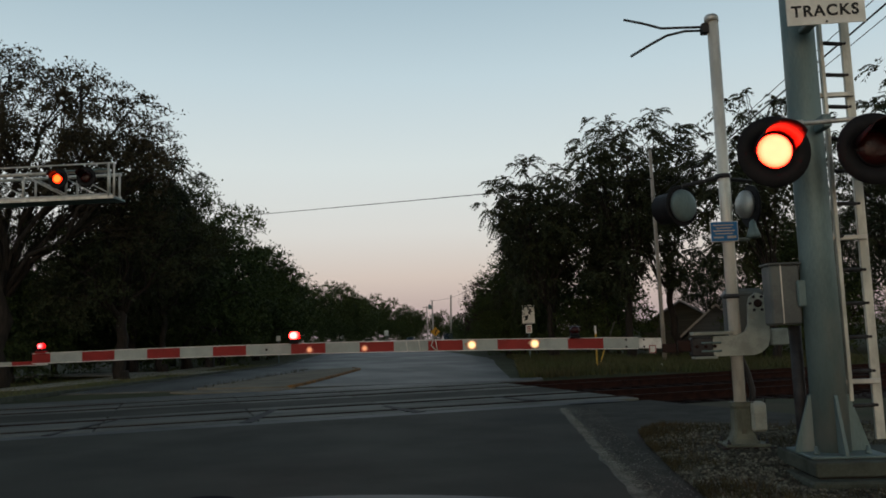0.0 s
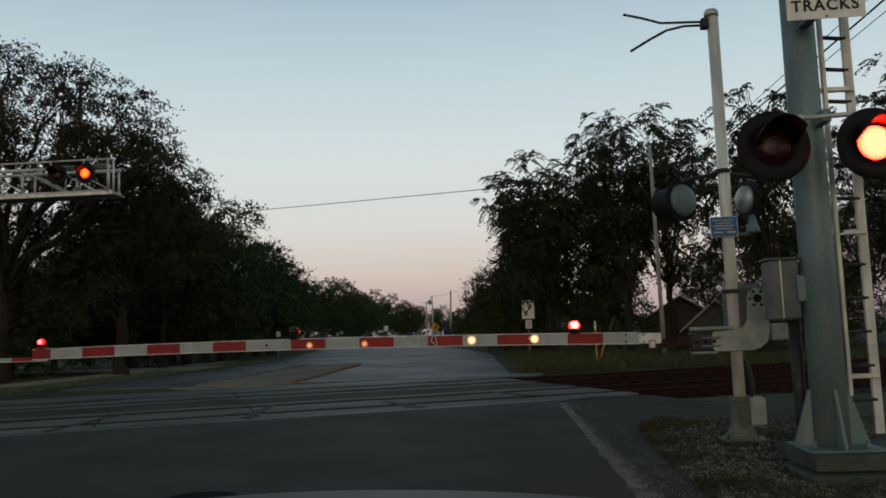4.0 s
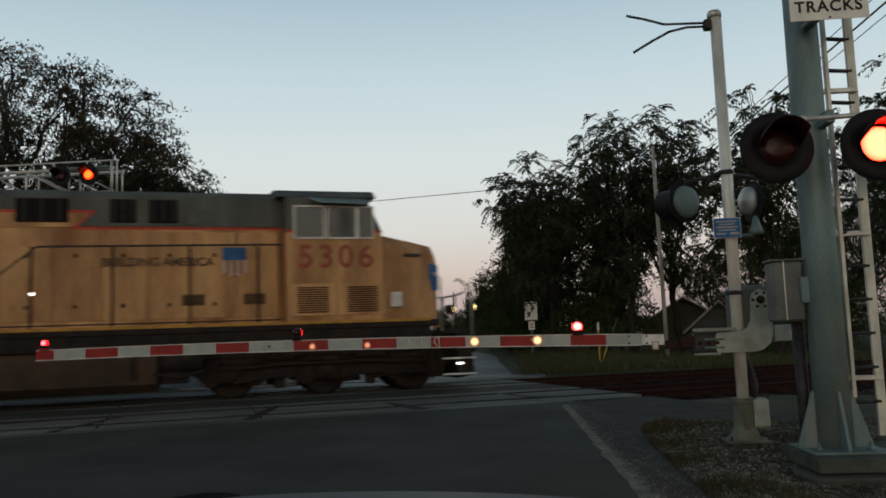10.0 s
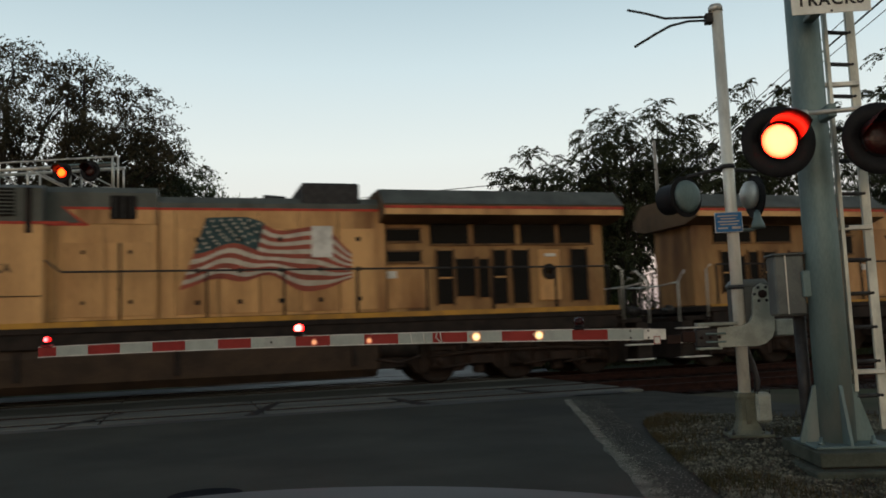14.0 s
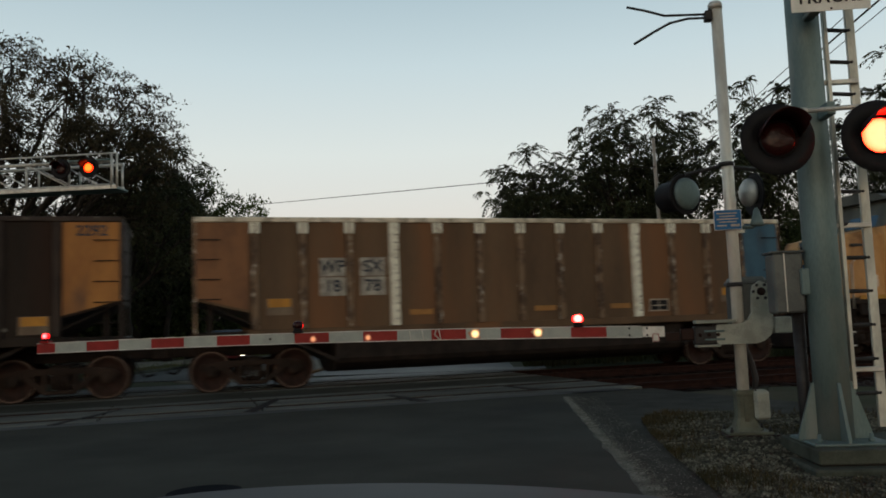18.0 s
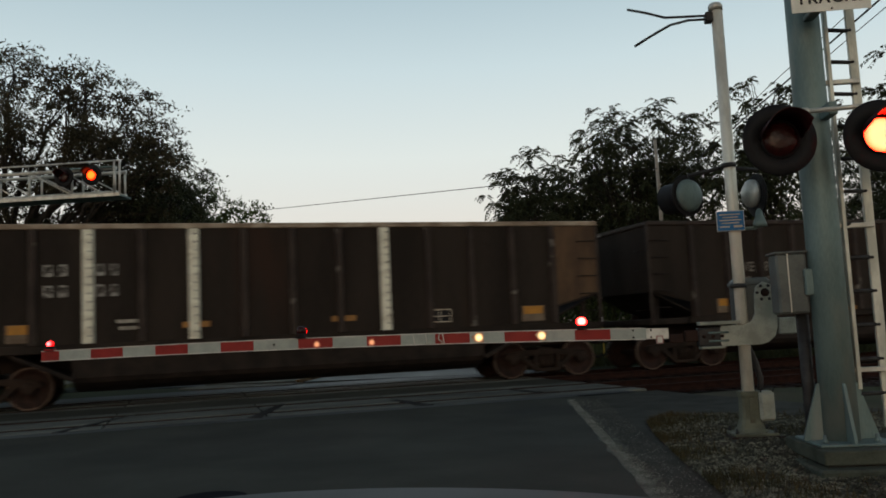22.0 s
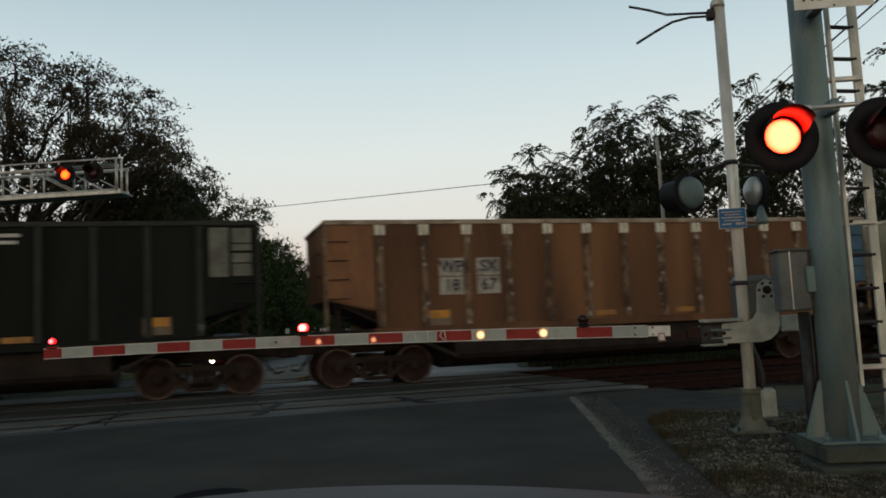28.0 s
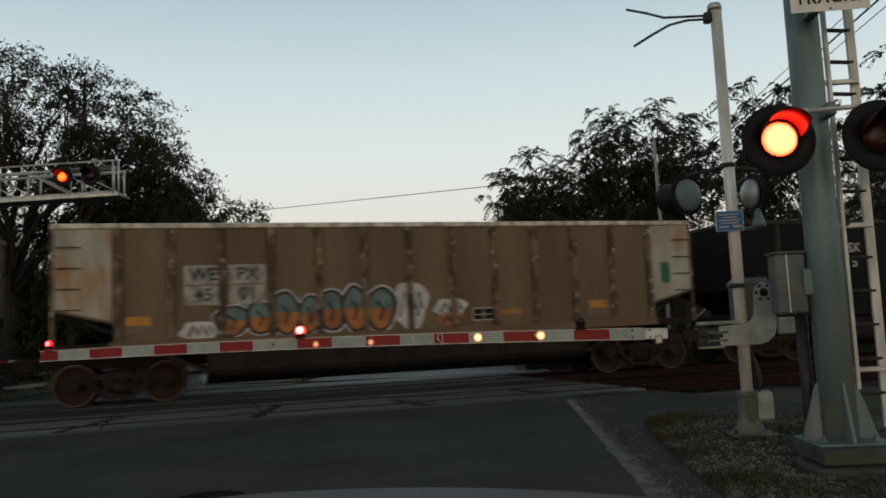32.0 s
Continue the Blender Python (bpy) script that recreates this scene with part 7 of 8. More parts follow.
        P("builder_plate", pr([(5.81, 2.86), (5.86, 3.05), (6.41, 3.05), (6.46, 2.86)], "y", -W - 0.004, -W + 0.021), PAINT_BLUE, "blue emblem panel")
        for j in range(7):
            P("emblem_stripe", bx(5.83 + 0.09 * j, 5.89 + 0.09 * j, -W - 0.002, -W + 0.021, 2.44 + abs(j - 3) * 0.03, 2.85), PAINT_CREAM if j % 2 == 0 else PAINT_RED_FADED)
        words("lettering", "BUILDING AMERICA", 0.25, SLOGAN, loco, pose(d * 4.62, -W + 0.014, 2.74, 90, 0, 0), "dark painted slogan", bold=0.006)
    if d > 0:
        words("lettering", "BUILDING AMERICA", 0.25, SLOGAN, loco, pose(d * 3.88, -HW - 0.062, 2.95, 90, 0, 0), "dark painted slogan", bold=0.006)
    flag(loco, -3.38, 0.36, 2.16, 3.86, -HW - 0.024, d)
    if d < 0:
        P("white_patch", bx(-2.95, -2.48, -HW - 0.036, -HW - 0.016, 2.95, 3.66, 0.006), WHITE_TRIM, "blank white patch over the flag")
    # radiator end
    P("rear_hood", bx(-9.85, -4.2, -HW + 0.12, HW - 0.12, 1.58, 3.86, 0.03), RAD_HOOD, "grimy yellow rear hood, darkened for the overhang's shade")
    P("radiator_housing", pr([(-1.0, 3.72), (-W, 3.86), (-W, 4.10), (-1.1, 4.50), (1.1, 4.50), (W, 4.10), (W, 3.86), (1.0, 3.72)], "x", -10.1, -4.05), RAD_SIDE, "wide overhanging radiator housing")
    for y in (-1,):
        P("radiator_roof", pr([(y * (W + 0.01), 4.115), (y * 1.10, 4.512), (y * 0.2, 4.516), (y * 0.2, 4.50), (y * 1.1, 4.49), (y * (W - 0.02), 4.10)], "x", -10.12, -4.03), PAINT_GREY, "sloping grey radiator roof")
        P("red_stripe", bx(-10.09, -4.06, y * (W + 0.006), y * W, 4.005, 4.065), PAINT_RED)
        P("yellow_stripe", bx(-10.09, -4.06, y * (W + 0.006), y * W, 3.865, 4.0), PAINT_YELLOW)
        yy = HW - 0.12
        if d > 0:
            screens = ((-9.19, -8.03, 3.26, 3.70), (-7.85, -6.72, 3.26, 3.70), (-5.97, -4.69, 3.50, 3.70), (-6.14, -5.37, 2.16, 3.37), (-5.09, -4.66, 2.92, 3.39))
            vents = ((-8.98, -8.73, 1.93, 3.0), (-8.52, -8.27, 2.05, 2.87), (-8.11, -7.85, 1.94, 2.99), (-7.64, -7.28, 1.93, 2.98), (-6.78, -6.36, 1.91, 2.97))
        else:
            screens = ((-6.24, -5.30, 3.25, 3.72), (-7.45, -6.38, 3.25, 3.72), (-8.51, -7.60, 3.25, 3.72), (-9.52, -8.64, 3.25, 3.72), (-5.05, -3.97, 2.84, 3.07), (-5.05, -3.97, 3.32, 3.59))
            vents = ((-5.82, -5.45, 1.83, 3.09), (-6.37, -5.92, 2.0, 2.89), (-6.73, -6.5, 1.96, 2.88), (-7.19, -6.87, 1.8, 3.09), (-7.77, -7.36, 1.8, 3.09), (-9.34, -8.93, 1.83, 3.1))
            P("fan_cover", bx(-8.62, -8.05, y * (yy + 0.035), y * yy, 1.85, 3.1, 0.02), yellow)
            P("fan_ring", Geo().lathe([(0.20, 0.0), (0.17, 0.03), (0.08, 0.03), (0.06, 0.0)], (d * -8.32, y * (yy + 0.035), 2.55), (0, y, 0), 18), UNDER)
            P("inspection_lamp", bx(-8.5, -8.2, y * (yy + 0.06), y * (yy + 0.036), 2.92, 3.0, 0.01), WHITE_TRIM)
        for x0, x1, z0, z1 in screens:
            P("intake_screen", bx(x0, x1, y * (yy + 0.05), y * yy, z0, z1, 0.01), GRILLE, "black intake screen")
            for zz in (z0 - 0.02, z1 + 0.02):
                P("screen_frame", bx(x0 - 0.03, x1 + 0.03, y * (yy + 0.06), y * yy, zz - 0.02, zz + 0.02), VENT_FRAME)
        for k, (x0, x1, z0, z1) in enumerate(vents):
            sc = P("vent_door", bx(x0, x1, y * (yy + 0.04), y * yy, z0, z1, 0.01), GRILLE, "narrow black vent door")
            if k % 3 == 0:
                P("vent_bar", bx(x0 + 0.02, x1 - 0.02, y * (yy + 0.05), y * (yy + 0.04), 2.42, 2.46), PAINT_YELLOW, parent=sc)
            P("vent_frame", bx(x0 - 0.05, x0 - 0.015, y * (yy + 0.05), y * yy, z0 - 0.05, z1 + 0.05), VENT_FRAME, parent=sc)
            P("vent_frame", bx(x1 + 0.015, x1 + 0.045, y * (yy + 0.05), y * yy, z0 - 0.05, z1 + 0.05), VENT_FRAME, parent=sc)
        P("hood_door", bx(-5.25, -4.05, y * (yy + 0.02), y * yy, 1.75, 2.75, 0.01), yellow)
        P("white_patch", bx(-4.45, -4.2, y * (yy + 0.03), y * (yy + 0.021), 2.45, 2.62), WHITE_TRIM)
    P("radiator_fan", Geo().lathe([(0.7, 0), (0.7, 0.04), (0.1, 0.05)], (d * -8.2, 0, 4.44), n=24), DARK_STEEL)
    P("roof_hatch", bx(-9.4, -8.9, -0.9, -0.3, 4.514, 4.55, 0.01), GALV)
    P("roof_hatch", bx(-6.6, -6.2, -0.9, -0.3, 4.514, 4.55, 0.01), GALV)
    P("exhaust_housing", bx(-3.0, -2.4, -0.35, 0.35, 4.25, 4.40, 0.03), DARK_STEEL)
    P("exhaust_housing", bx(-3.61, -2.28, -0.99, 0.99, 4.1, 4.66, 0.04) if d < 0 else bx(-1.6, -1.3, -0.3, 0.3, 4.25, 4.36, 0.03), DARK_STEEL)
    # cab and nose
    CW = W - 0.02
    P("cab", pr([(6.50, 1.60), (6.50, 4.32), (8.26, 4.32), (8.62, 3.55), (8.62, 1.60)], "y", -CW, CW), yellow, "wide yellow cab")
    P("cab_band", pr([(6.49, 3.56), (6.49, 4.34), (8.27, 4.34), (8.63, 3.56)], "y", -CW - 0.012, CW + 0.012), PAINT_GREY, "grey cab upper band")
    P("cab_roof", pr([(-CW - 0.03, 4.33), (-CW + 0.3, 4.52), (-0.5, 4.62), (0.5, 4.62), (CW - 0.3, 4.52), (CW + 0.03, 4.33)], "x", 6.3, 8.5), PAINT_GREY, "grey crowned cab roof")
    P("red_stripe", bx(6.50, 8.6, -CW - 0.018, -CW - 0.012, 3.545, 3.60), PAINT_RED)
    for x0, x1 in ((6.70, 7.30), (7.42, 8.02), (8.10, 8.40)):
        wn = P("cab_window", bx(x0, x1, -CW - 0.03, -CW - 0.01, 3.44, 4.10, 0.01), GLASS_DARK, "dark cab side window")
        for a, b, c, e in ((x0 - 0.04, x1 + 0.04, 3.40, 3.44), (x0 - 0.04, x1 + 0.04, 4.10, 4.14), (x0 - 0.04, x0, 3.40, 4.14), (x1, x1 + 0.04, 3.40, 4.14)):
            P("window_frame", bx(a, b, -CW - 0.036, -CW - 0.012, c, e), WHITE_TRIM if x0 < 7.2 else GALV, parent=wn)
    P("sun_visor", Geo().ring([[(d * x, yv, z + o) for x, yv, z in ((6.95, -CW - 0.02, 4.30), (8.36, -CW - 0.02, 4.26), (8.22, -CW - 0.30, 4.14), (7.2, -CW - 0.30, 4.16))] for o in (0.0, 0.025)], smooth=False), GALV_DARK, "grey sun visor over the cab windows")
    for y0, y1 in ((-1.2, -0.15), (0.15, 1.2)):
        P("windscreen", pr([(8.34, 4.10), (8.60, 3.60), (8.63, 3.60), (8.37, 4.10)], "y", y0, y1), WINDSCREEN, "windscreen, its blue standing in for reflected sky")
    P("nose", Geo().ring([[(d * x, y * w, z) for y, z in [(-1, 1.60), (-1, zt - 0.22), (-0.82, zt), (0.82, zt), (1, zt - 0.22), (1, 1.60)]] for x, w, zt in ((8.60, 1.36, 3.55), (9.4, 1.22, 3.40), (9.95, 1.0, 3.30), (10.08, 0.86, 3.12))], smooth=False), yellow, "broad sloping yellow nose")
    P("nose_emblem", pr([(-0.75, 2.62), (0.75, 2.62), (0.30, 2.20), (-0.30, 2.20)], "x", 10.085, 10.095), PAINT_BLUE, "blue winged emblem on the nose")
    P("nose_emblem", Geo().prism([(d * 9.50, 2.96), (d * 10.06, 2.84), (d * 10.06, 2.26), (d * 9.92, 2.24), (d * 9.86, 2.52), (d * 9.66, 2.62)], "y", -1.045, -1.03), PAINT_BLUE, "blue winged emblem on the nose")
    for x0 in (6.60, 7.70):
        lv = P("louvre_panel", bx(x0 - 0.08, x0 + 0.95, -CW - 0.02, -CW, 1.72, 2.42, 0.01), yellow) if d > 0 else None
        if lv:
            for j in range(12):
                P("slat", bx(x0 + 0.12, x0 + 0.80, -CW - 0.035, -CW - 0.02, 1.79 + 0.048 * j, 1.815 + 0.048 * j), GRILLE, parent=lv)
    if d < 0:
        P("louvre_panel", bx(7.42, 7.88, -CW - 0.02, -CW, 1.82, 2.36, 0.01), GRILLE, "small black louvre")
    P("nose_box", bx(8.85, 9.1, -1.36, -1.28, 1.88, 2.22, 0.01), WHITE_TRIM, "small white marker box")
    P("number_board", bx(9.0, 9.6, -1.26, -1.22, 3.02, 3.10, 0.01), DARK_STEEL)
    words("lettering", number, 0.71, PAINT_RED_FADED if d > 0 else PAINT_RED, loco, pose(d * 7.58, -CW - 0.006, 2.99, 90, 0, 0), "large red cab number", spacing=1.25, bold=0.012)
    # front platform, steps, coupler
    for e in (1, -1):
        x1 = 10.6 if e > 0 else 10.55
        P("platform", bx(e * 9.6, e * x1, -W + 0.1, W - 0.1, 1.22, 1.34, 0.02), UNDER)
        P("pilot", pr([(e * 10.35, 0.22), (e * 10.75, 0.30), (e * 10.65, 1.22), (e * 10.35, 1.22)], "y", -1.45, 1.45), UNDER, "dark pilot plate")
        for y in (-1, 1):
            for j in range(3):
                st = P("step", bx(e * 9.95, e * 10.75, y * W, y * (W - 0.28), 0.30 + 0.36 * j, 0.335 + 0.36 * j, 0.008), WHITE_TRIM if j < 2 or e < 0 else UNDER, "white-edged step")
            P("step_side", bx(e * 9.92, e * 9.97, y * W, y * (W - 0.3), 0.28, 1.40, 0.01), UNDER)
            P("grab_iron", Geo().tube([(d * e * 9.95, y * W, 1.3), (d * e * 9.95, y * (W + 0.02), 2.5), (d * e * 9.8, y * W, 2.62)], 0.024, 8), GALV)
            P("grab_iron", Geo().tube([(d * e * 10.72, y * (W - 0.1), 1.2), (d * e * 10.72, y * (W - 0.1), 2.2), (d * e * 10.45, y * (W - 0.2), 2.5), (d * e * 10.4, y * (W - 0.3), 2.45)], 0.026, 8), GALV)
        P("end_rail", Geo().tube([(d * e * 10.65, -1.3, 2.2), (d * e * 10.65, -0.5, 2.15), (d * e * 10.65, 0.5, 2.15), (d * e * 10.65, 1.3, 2.2)], 0.022, 8), GALV)
        for y in (-0.5, 0.5):
            P("end_stanchion", Geo().tube([(d * e * 10.62, y, 1.3), (d * e * 10.65, y, 2.16)], 0.022, 8), DARK_STEEL)
        part("coupler", COUPLER, UNDER, loco, m=pose(d * e * 10.45, 0, 0.05, 0, 0, 0 if d * e > 0 else 180))
        for y in (-0.8, 0.8):
            lit = front_lit and e > 0
            xd, zd = (10.98, 1.86) if e > 0 else (10.66, 1.52)
            if e > 0:
                P("ditch_bracket", bx(10.5, xd - 0.04, y - 0.05, y + 0.05, 1.30, 1.36, 0.01).box(d * (xd - 0.16), d * (xd - 0.10), y - 0.05, y + 0.05, 1.30, zd, 0.01), UNDER)
            P("ditch_light", Geo().lathe([(0.11, -0.16), (0.13, 0.0), (0.11, 0.02)], (d * e * xd, y, zd), (d * e, 0, 0), 14), DARK_STEEL)
            P("ditch_lens", Geo().lathe([(0.075, 0.0), (0.068, 0.025), (0.04, 0.05), (0, 0.06)], (d * e * (xd + 0.02), y, zd), (d * e, 0, 0), 14), LAMP_YELLOW if lit else GLASS_DARK, "bright ditch light" if lit else "")
    P("headlight_case", bx(9.98, 10.13, -0.16, 0.16, 2.76, 3.28, 0.03), PAINT_GREY)
    for z in (2.89, 3.14):
        P("headlight", Geo().lathe([(0.10, -0.02), (0.10, 0.0), (0.08, 0.035), (0, 0.05)], (d * 10.13, 0, z), (d, 0, 0), 14), LAMP_YELLOW if front_lit else GLASS_DARK)
    P("step_light", bx(10.30, 10.42, -W - 0.005, -W + 0.02, 0.54, 0.58, 0.008), STEP_LIGHT, "small white step light")
    P("deck_light", bx(1.50, 1.55, -W - 0.01, -W + 0.05, 2.27, 2.32, 0.01), STEP_LIGHT if d > 0 else UNDER)
    # handrails along both walkways
    for y in (-1, 1):
        hr = P("handrail", Geo().tube([(d * x, y * (W - 0.04), z) for x, z in (((-9.6, 2.62), (0.9, 2.66), (1.6, 3.24), (6.4, 3.28)) if d > 0 else ((-9.6, 2.62), (2.6, 2.66), (2.9, 2.9)))], 0.022, 8), DARK_STEEL, "dark pipe handrail")
        for x in (-9.6, -8.2, -6.6, -5.0, -3.4, -1.8, -0.2, 1.5, 3.0, 4.5, 5.9)[:11 if d > 0 else 8]:
            top = 2.64 if x < 1.2 else 3.24
            P("stanchion", Geo().tube([(d * x, y * (W - 0.04), 1.5), (d * x, y * (W - 0.04), top)], 0.032, 6), UNDER, parent=hr)
    P("horn", Geo().tube([(d * -2.0, -0.3, 4.4), (d * -1.5, -0.3, 4.4)], 0.05, 8, r1=0.09), DARK_STEEL)
    P("horn_bracket", bx(-1.9, -1.8, -0.34, -0.26, 4.24, 4.38), DARK_STEEL)
    P("antenna", Geo().lathe([(0.18, 0), (0.18, 0.05), (0.1, 0.1), (0, 0.11)], (d * 7.2, 0.3, 4.48), n=14), GALV)
    for e in (-1, 1):
        loco_truck(loco, e * 7.40, s)
    TRAIN.append((loco, s))


PAINT_GRIMY = mat("grimy_yellow_paint", (0.60, 0.345, 0.155), (0.31, 0.160, 0.068), 0.5, scale=1.3, fine=20, bump=0.08, stretch=(1, 1, 0.2), mix=0.6, rust=(0.24, 0.105, 0.042), rust_scale=0.8, rust_low=0.53)
LOCO_SILL = mat("sill_yellow_paint", (0.50, 0.26, 0.04), (0.34, 0.18, 0.04), 0.55, scale=3, bump=0.03)
# Radiator paints: grime, plus the overhang's shade put into the colour.
RAD_SIDE = mat("grimy_shaded_radiator_paint", (0.13, 0.082, 0.045), (0.07, 0.045, 0.027), 0.7, scale=1.6, fine=22, bump=0.08, stretch=(1, 1, 0.3))
RAD_HOOD = mat("grimy_shaded_yellow_paint", (0.40, 0.235, 0.095), (0.20, 0.105, 0.045), 0.55, scale=1.3, fine=22, bump=0.08, stretch=(1, 1, 0.2), mix=0.7, rust=(0.12, 0.062, 0.03), rust_scale=0.9, rust_low=0.52)
VENT_FRAME = mat("brown_vent_frame", (0.17, 0.095, 0.042), (0.09, 0.05, 0.026), 0.65, scale=4, bump=0.05)
SLOGAN = mat("slogan_paint", (0.10, 0.065, 0.04), rough=0.6, bump=0.0)
# The sky's reflection is put into the windscreen's blue base colour.
WINDSCREEN = mat("sky_blue_windscreen", (0.05, 0.12, 0.20), (0.035, 0.085, 0.15), 0.1, scale=2, bump=0.0, spec=0.8)
locomotive(-71.70, 1, "5306", "grimy yellow and grey diesel locomotive leading the train", True)
locomotive(-94.0, -1, "2575", "yellow and grey diesel locomotive running cab last", False)

# ---------------------------------------------------------------- things beyond the railway
def wheel_part(parent, x, y, r, w):
    t = part("wheel", Geo().lathe([(r * 0.6, -w / 2), (r * 0.97, -w / 2), (r, -w / 2 + 0.03), (r, w / 2 - 0.03), (r * 0.97, w / 2), (r * 0.6, w / 2)], (0, 0, 0), (0, 1, 0), 22), TYRE, parent, "", pose(x, y, r))
    part("rim", Geo().lathe([(r * 0.62, -w / 2 - 0.005), (r * 0.5, -w / 2 + 0.03), (0.05, -w / 2 + 0.02), (0.0, -w / 2 + 0.02)], (0, 0, 0), (0, 1, 0), 18), GALV, t)
    part("rim", Geo().lathe([(r * 0.62, w / 2 + 0.005), (r * 0.5, w / 2 - 0.03), (0.05, w / 2 - 0.02), (0.0, w / 2 - 0.02)], (0, 0, 0), (0, 1, 0), 18), GALV, t)
    return t


def saloon(name, label, paint, m, lit=False, tall=0.0, group=""):
    """A car along local x, its front at +x."""
    c = thing(name, label, "car", m, group)
    low = [(-2.25, 0.42), (-2.3, 0.72), (-2.2, 0.92), (-1.3, 0.98), (0.9, 0.96), (1.9, 0.84), (2.25, 0.70), (2.3, 0.42), (1.85, 0.28), (-1.9, 0.28)]
    body = Geo()
    body.ring([[(x, y, z + dz) for x, z in low] for y, dz in ((-0.74, 0), (-0.88, -0.02), (-0.90, 0.0), (0.90, 0.0), (0.88, -0.02), (0.74, 0))], smooth=False)
    part("body", body, paint, c)
    cab = [(-1.75, 0.95), (-1.15, 1.40 + tall), (0.05, 1.44 + tall), (0.95, 0.95)]
    part("roof", Geo().ring([[(x, y * (1 if z < 1 else 0.80), z) for x, z in cab] for y in (-0.80, 0.80)], smooth=False), paint, c)
    for y in (-1, 1):
        part("side_window", Geo().prism([(-1.45, 1.02), (-1.02, 1.34 + tall), (0.02, 1.37 + tall), (0.72, 1.02)], "y", y * 0.72, y * 0.80), GLASS_DARK, c)
    part("windscreen", Geo().prism([(0.98, 0.97), (0.10, 1.42 + tall), (0.13, 1.43 + tall), (1.01, 0.98)], "y", -0.68, 0.68), GLASS_DARK, c)
    part("rear_window", Geo().prism([(-1.79, 0.97), (-1.2, 1.38 + tall), (-1.22, 1.39 + tall), (-1.82, 0.98)], "y", -0.64, 0.64), GLASS_DARK, c)
    part("grille", Geo().box(2.22, 2.31, -0.5, 0.5, 0.48, 0.66, 0.02), BLACK, c)
    part("bumper", Geo().box(2.15, 2.36, -0.86, 0.86, 0.30, 0.48, 0.05), paint, c)
    part("bumper", Geo().box(-2.36, -2.15, -0.86, 0.86, 0.30, 0.50, 0.05), paint, c)
    for y in (-0.68, 0.68):
        part("headlight", Geo().lathe([(0.11, -0.12), (0.12, 0.0), (0.08, 0.04), (0, 0.05)], (2.33, y, 0.43), (1, 0, 0), 14), LAMP_WHITE if lit else GLASS_DARK, c, "lit white headlight" if lit else "")
        part("tail_light", Geo().box(-2.30, -2.22, y - 0.14, y + 0.14, 0.68, 0.82, 0.02), LED_OFF, c)
        part("mirror", Geo().box(0.62, 0.78, y * 1.36 - 0.08, y * 1.36 + 0.08, 0.96, 1.08, 0.03), paint, c)
    wheels = [wheel_part(c, x, y, 0.32, 0.20) for x in (-1.38, 1.42) for y in (-0.80, 0.80)]
    return c, wheels


def facing(x, y, x1, y1):
    return pose(x, y, 0, 0, 0, math.degrees(math.atan2(y1 - y, x1 - x)))


# the car that comes up to the crossing from the far side and waits
_stops = [(0.0, 25.5, 146.0), (2.0, 18.7, 113.0), (3.5, 15.2, 94.0), (6.0, 11.79, 74.07), (7.0, 9.66, 63.27), (8.0, 7.6, 53.97), (9.0, 6.02, 48.12), (10.5, 3.6, 42.0), (12.0, 2.3, 38.0), (13.5, 1.75, 35.6), (15.0, 1.55, 35.0), (16.0, 1.5, 34.8), (32.0, 1.5, 34.8)]
red_car, red_wheels = saloon("car", "maroon saloon car with lit headlights, on the far lane", MAROON, pose(34, 196, 0), True)
_rows = []
for t, x, y in _stops:
    _rows.append((t, facing(x, y, -0.6, 0.0)))
ONCOMING += [red_car, _rows, [(w, w.matrix_basis.copy()) for w in red_wheels]]
saloon("car", "white van parked far along the road", WHITE_CAR, facing(36.2, 112.0, 30, 95), tall=0.45)
saloon("car", "pale car parked under the far trees", WHITE_CAR, facing(-1.4, 88.0, 5, 88.2), group="parked cars under the trees")
saloon("car", "grey car parked under the far trees", HOOD_PAINT, facing(3.6, 87.0, 9, 87.2), group="parked cars under the trees")
saloon("car", "white car far along the road", WHITE_CAR, facing(41.5, 152.0, 30, 130), tall=0.2)
saloon("car", "white car standing in a far driveway", WHITE_CAR, facing(33.0, 150.0, 43, 150), tall=0.2)


def timber_pole(x, y, top, r, label, arms=0, lean=0.0):
    t = thing("utility_pole", label, "utility pole", pose(x, y, 0))
    part("shaft", Geo().tube([(0, 0, -0.4), (lean * 0.5, 0, top * 0.5), (lean, 0, top)], r, 12, r1=r * 0.72), WOOD_POLE, t)
    for k in range(arms):
        z = top - 0.35 - 0.9 * k
        part("crossarm", Geo().box(lean - 1.1, lean + 1.1, -0.14, -0.04, z - 0.06, z + 0.06, 0.01), WOOD_POLE, t)
        for o in (-1.0, -0.45, 0.45, 1.0):
            part("insulator", Geo().lathe([(0.03, 0), (0.05, 0.05), (0.03, 0.12), (0, 0.13)], (lean + o, -0.09, z + 0.06), n=8), GALV_DARK, t)
    return t


timber_pole(20.45, 32.1, 9.45, 0.10, "weathered timber utility pole before the trees", 0, -0.10)
timber_pole(28.9, 75.0, 7.2, 0.16, "weathered timber utility pole beside the road", 0)
timber_pole(40.3, 123.7, 8.0, 0.17, "thin distant utility pole", 0, 0.3)
p_ = timber_pole(43.5, 143.7, 8.2, 0.15, "distant utility pole with a transformer", 0)
part("transformer", Geo().lathe([(0.28, 0), (0.30, 0.1), (0.30, 0.75), (0.2, 0.85)], (-0.45, 0, 6.6), n=12), GALV_DARK, p_)
timber_pole(52, 176, 8.6, 0.17, "distant utility pole with crossarm", 1)


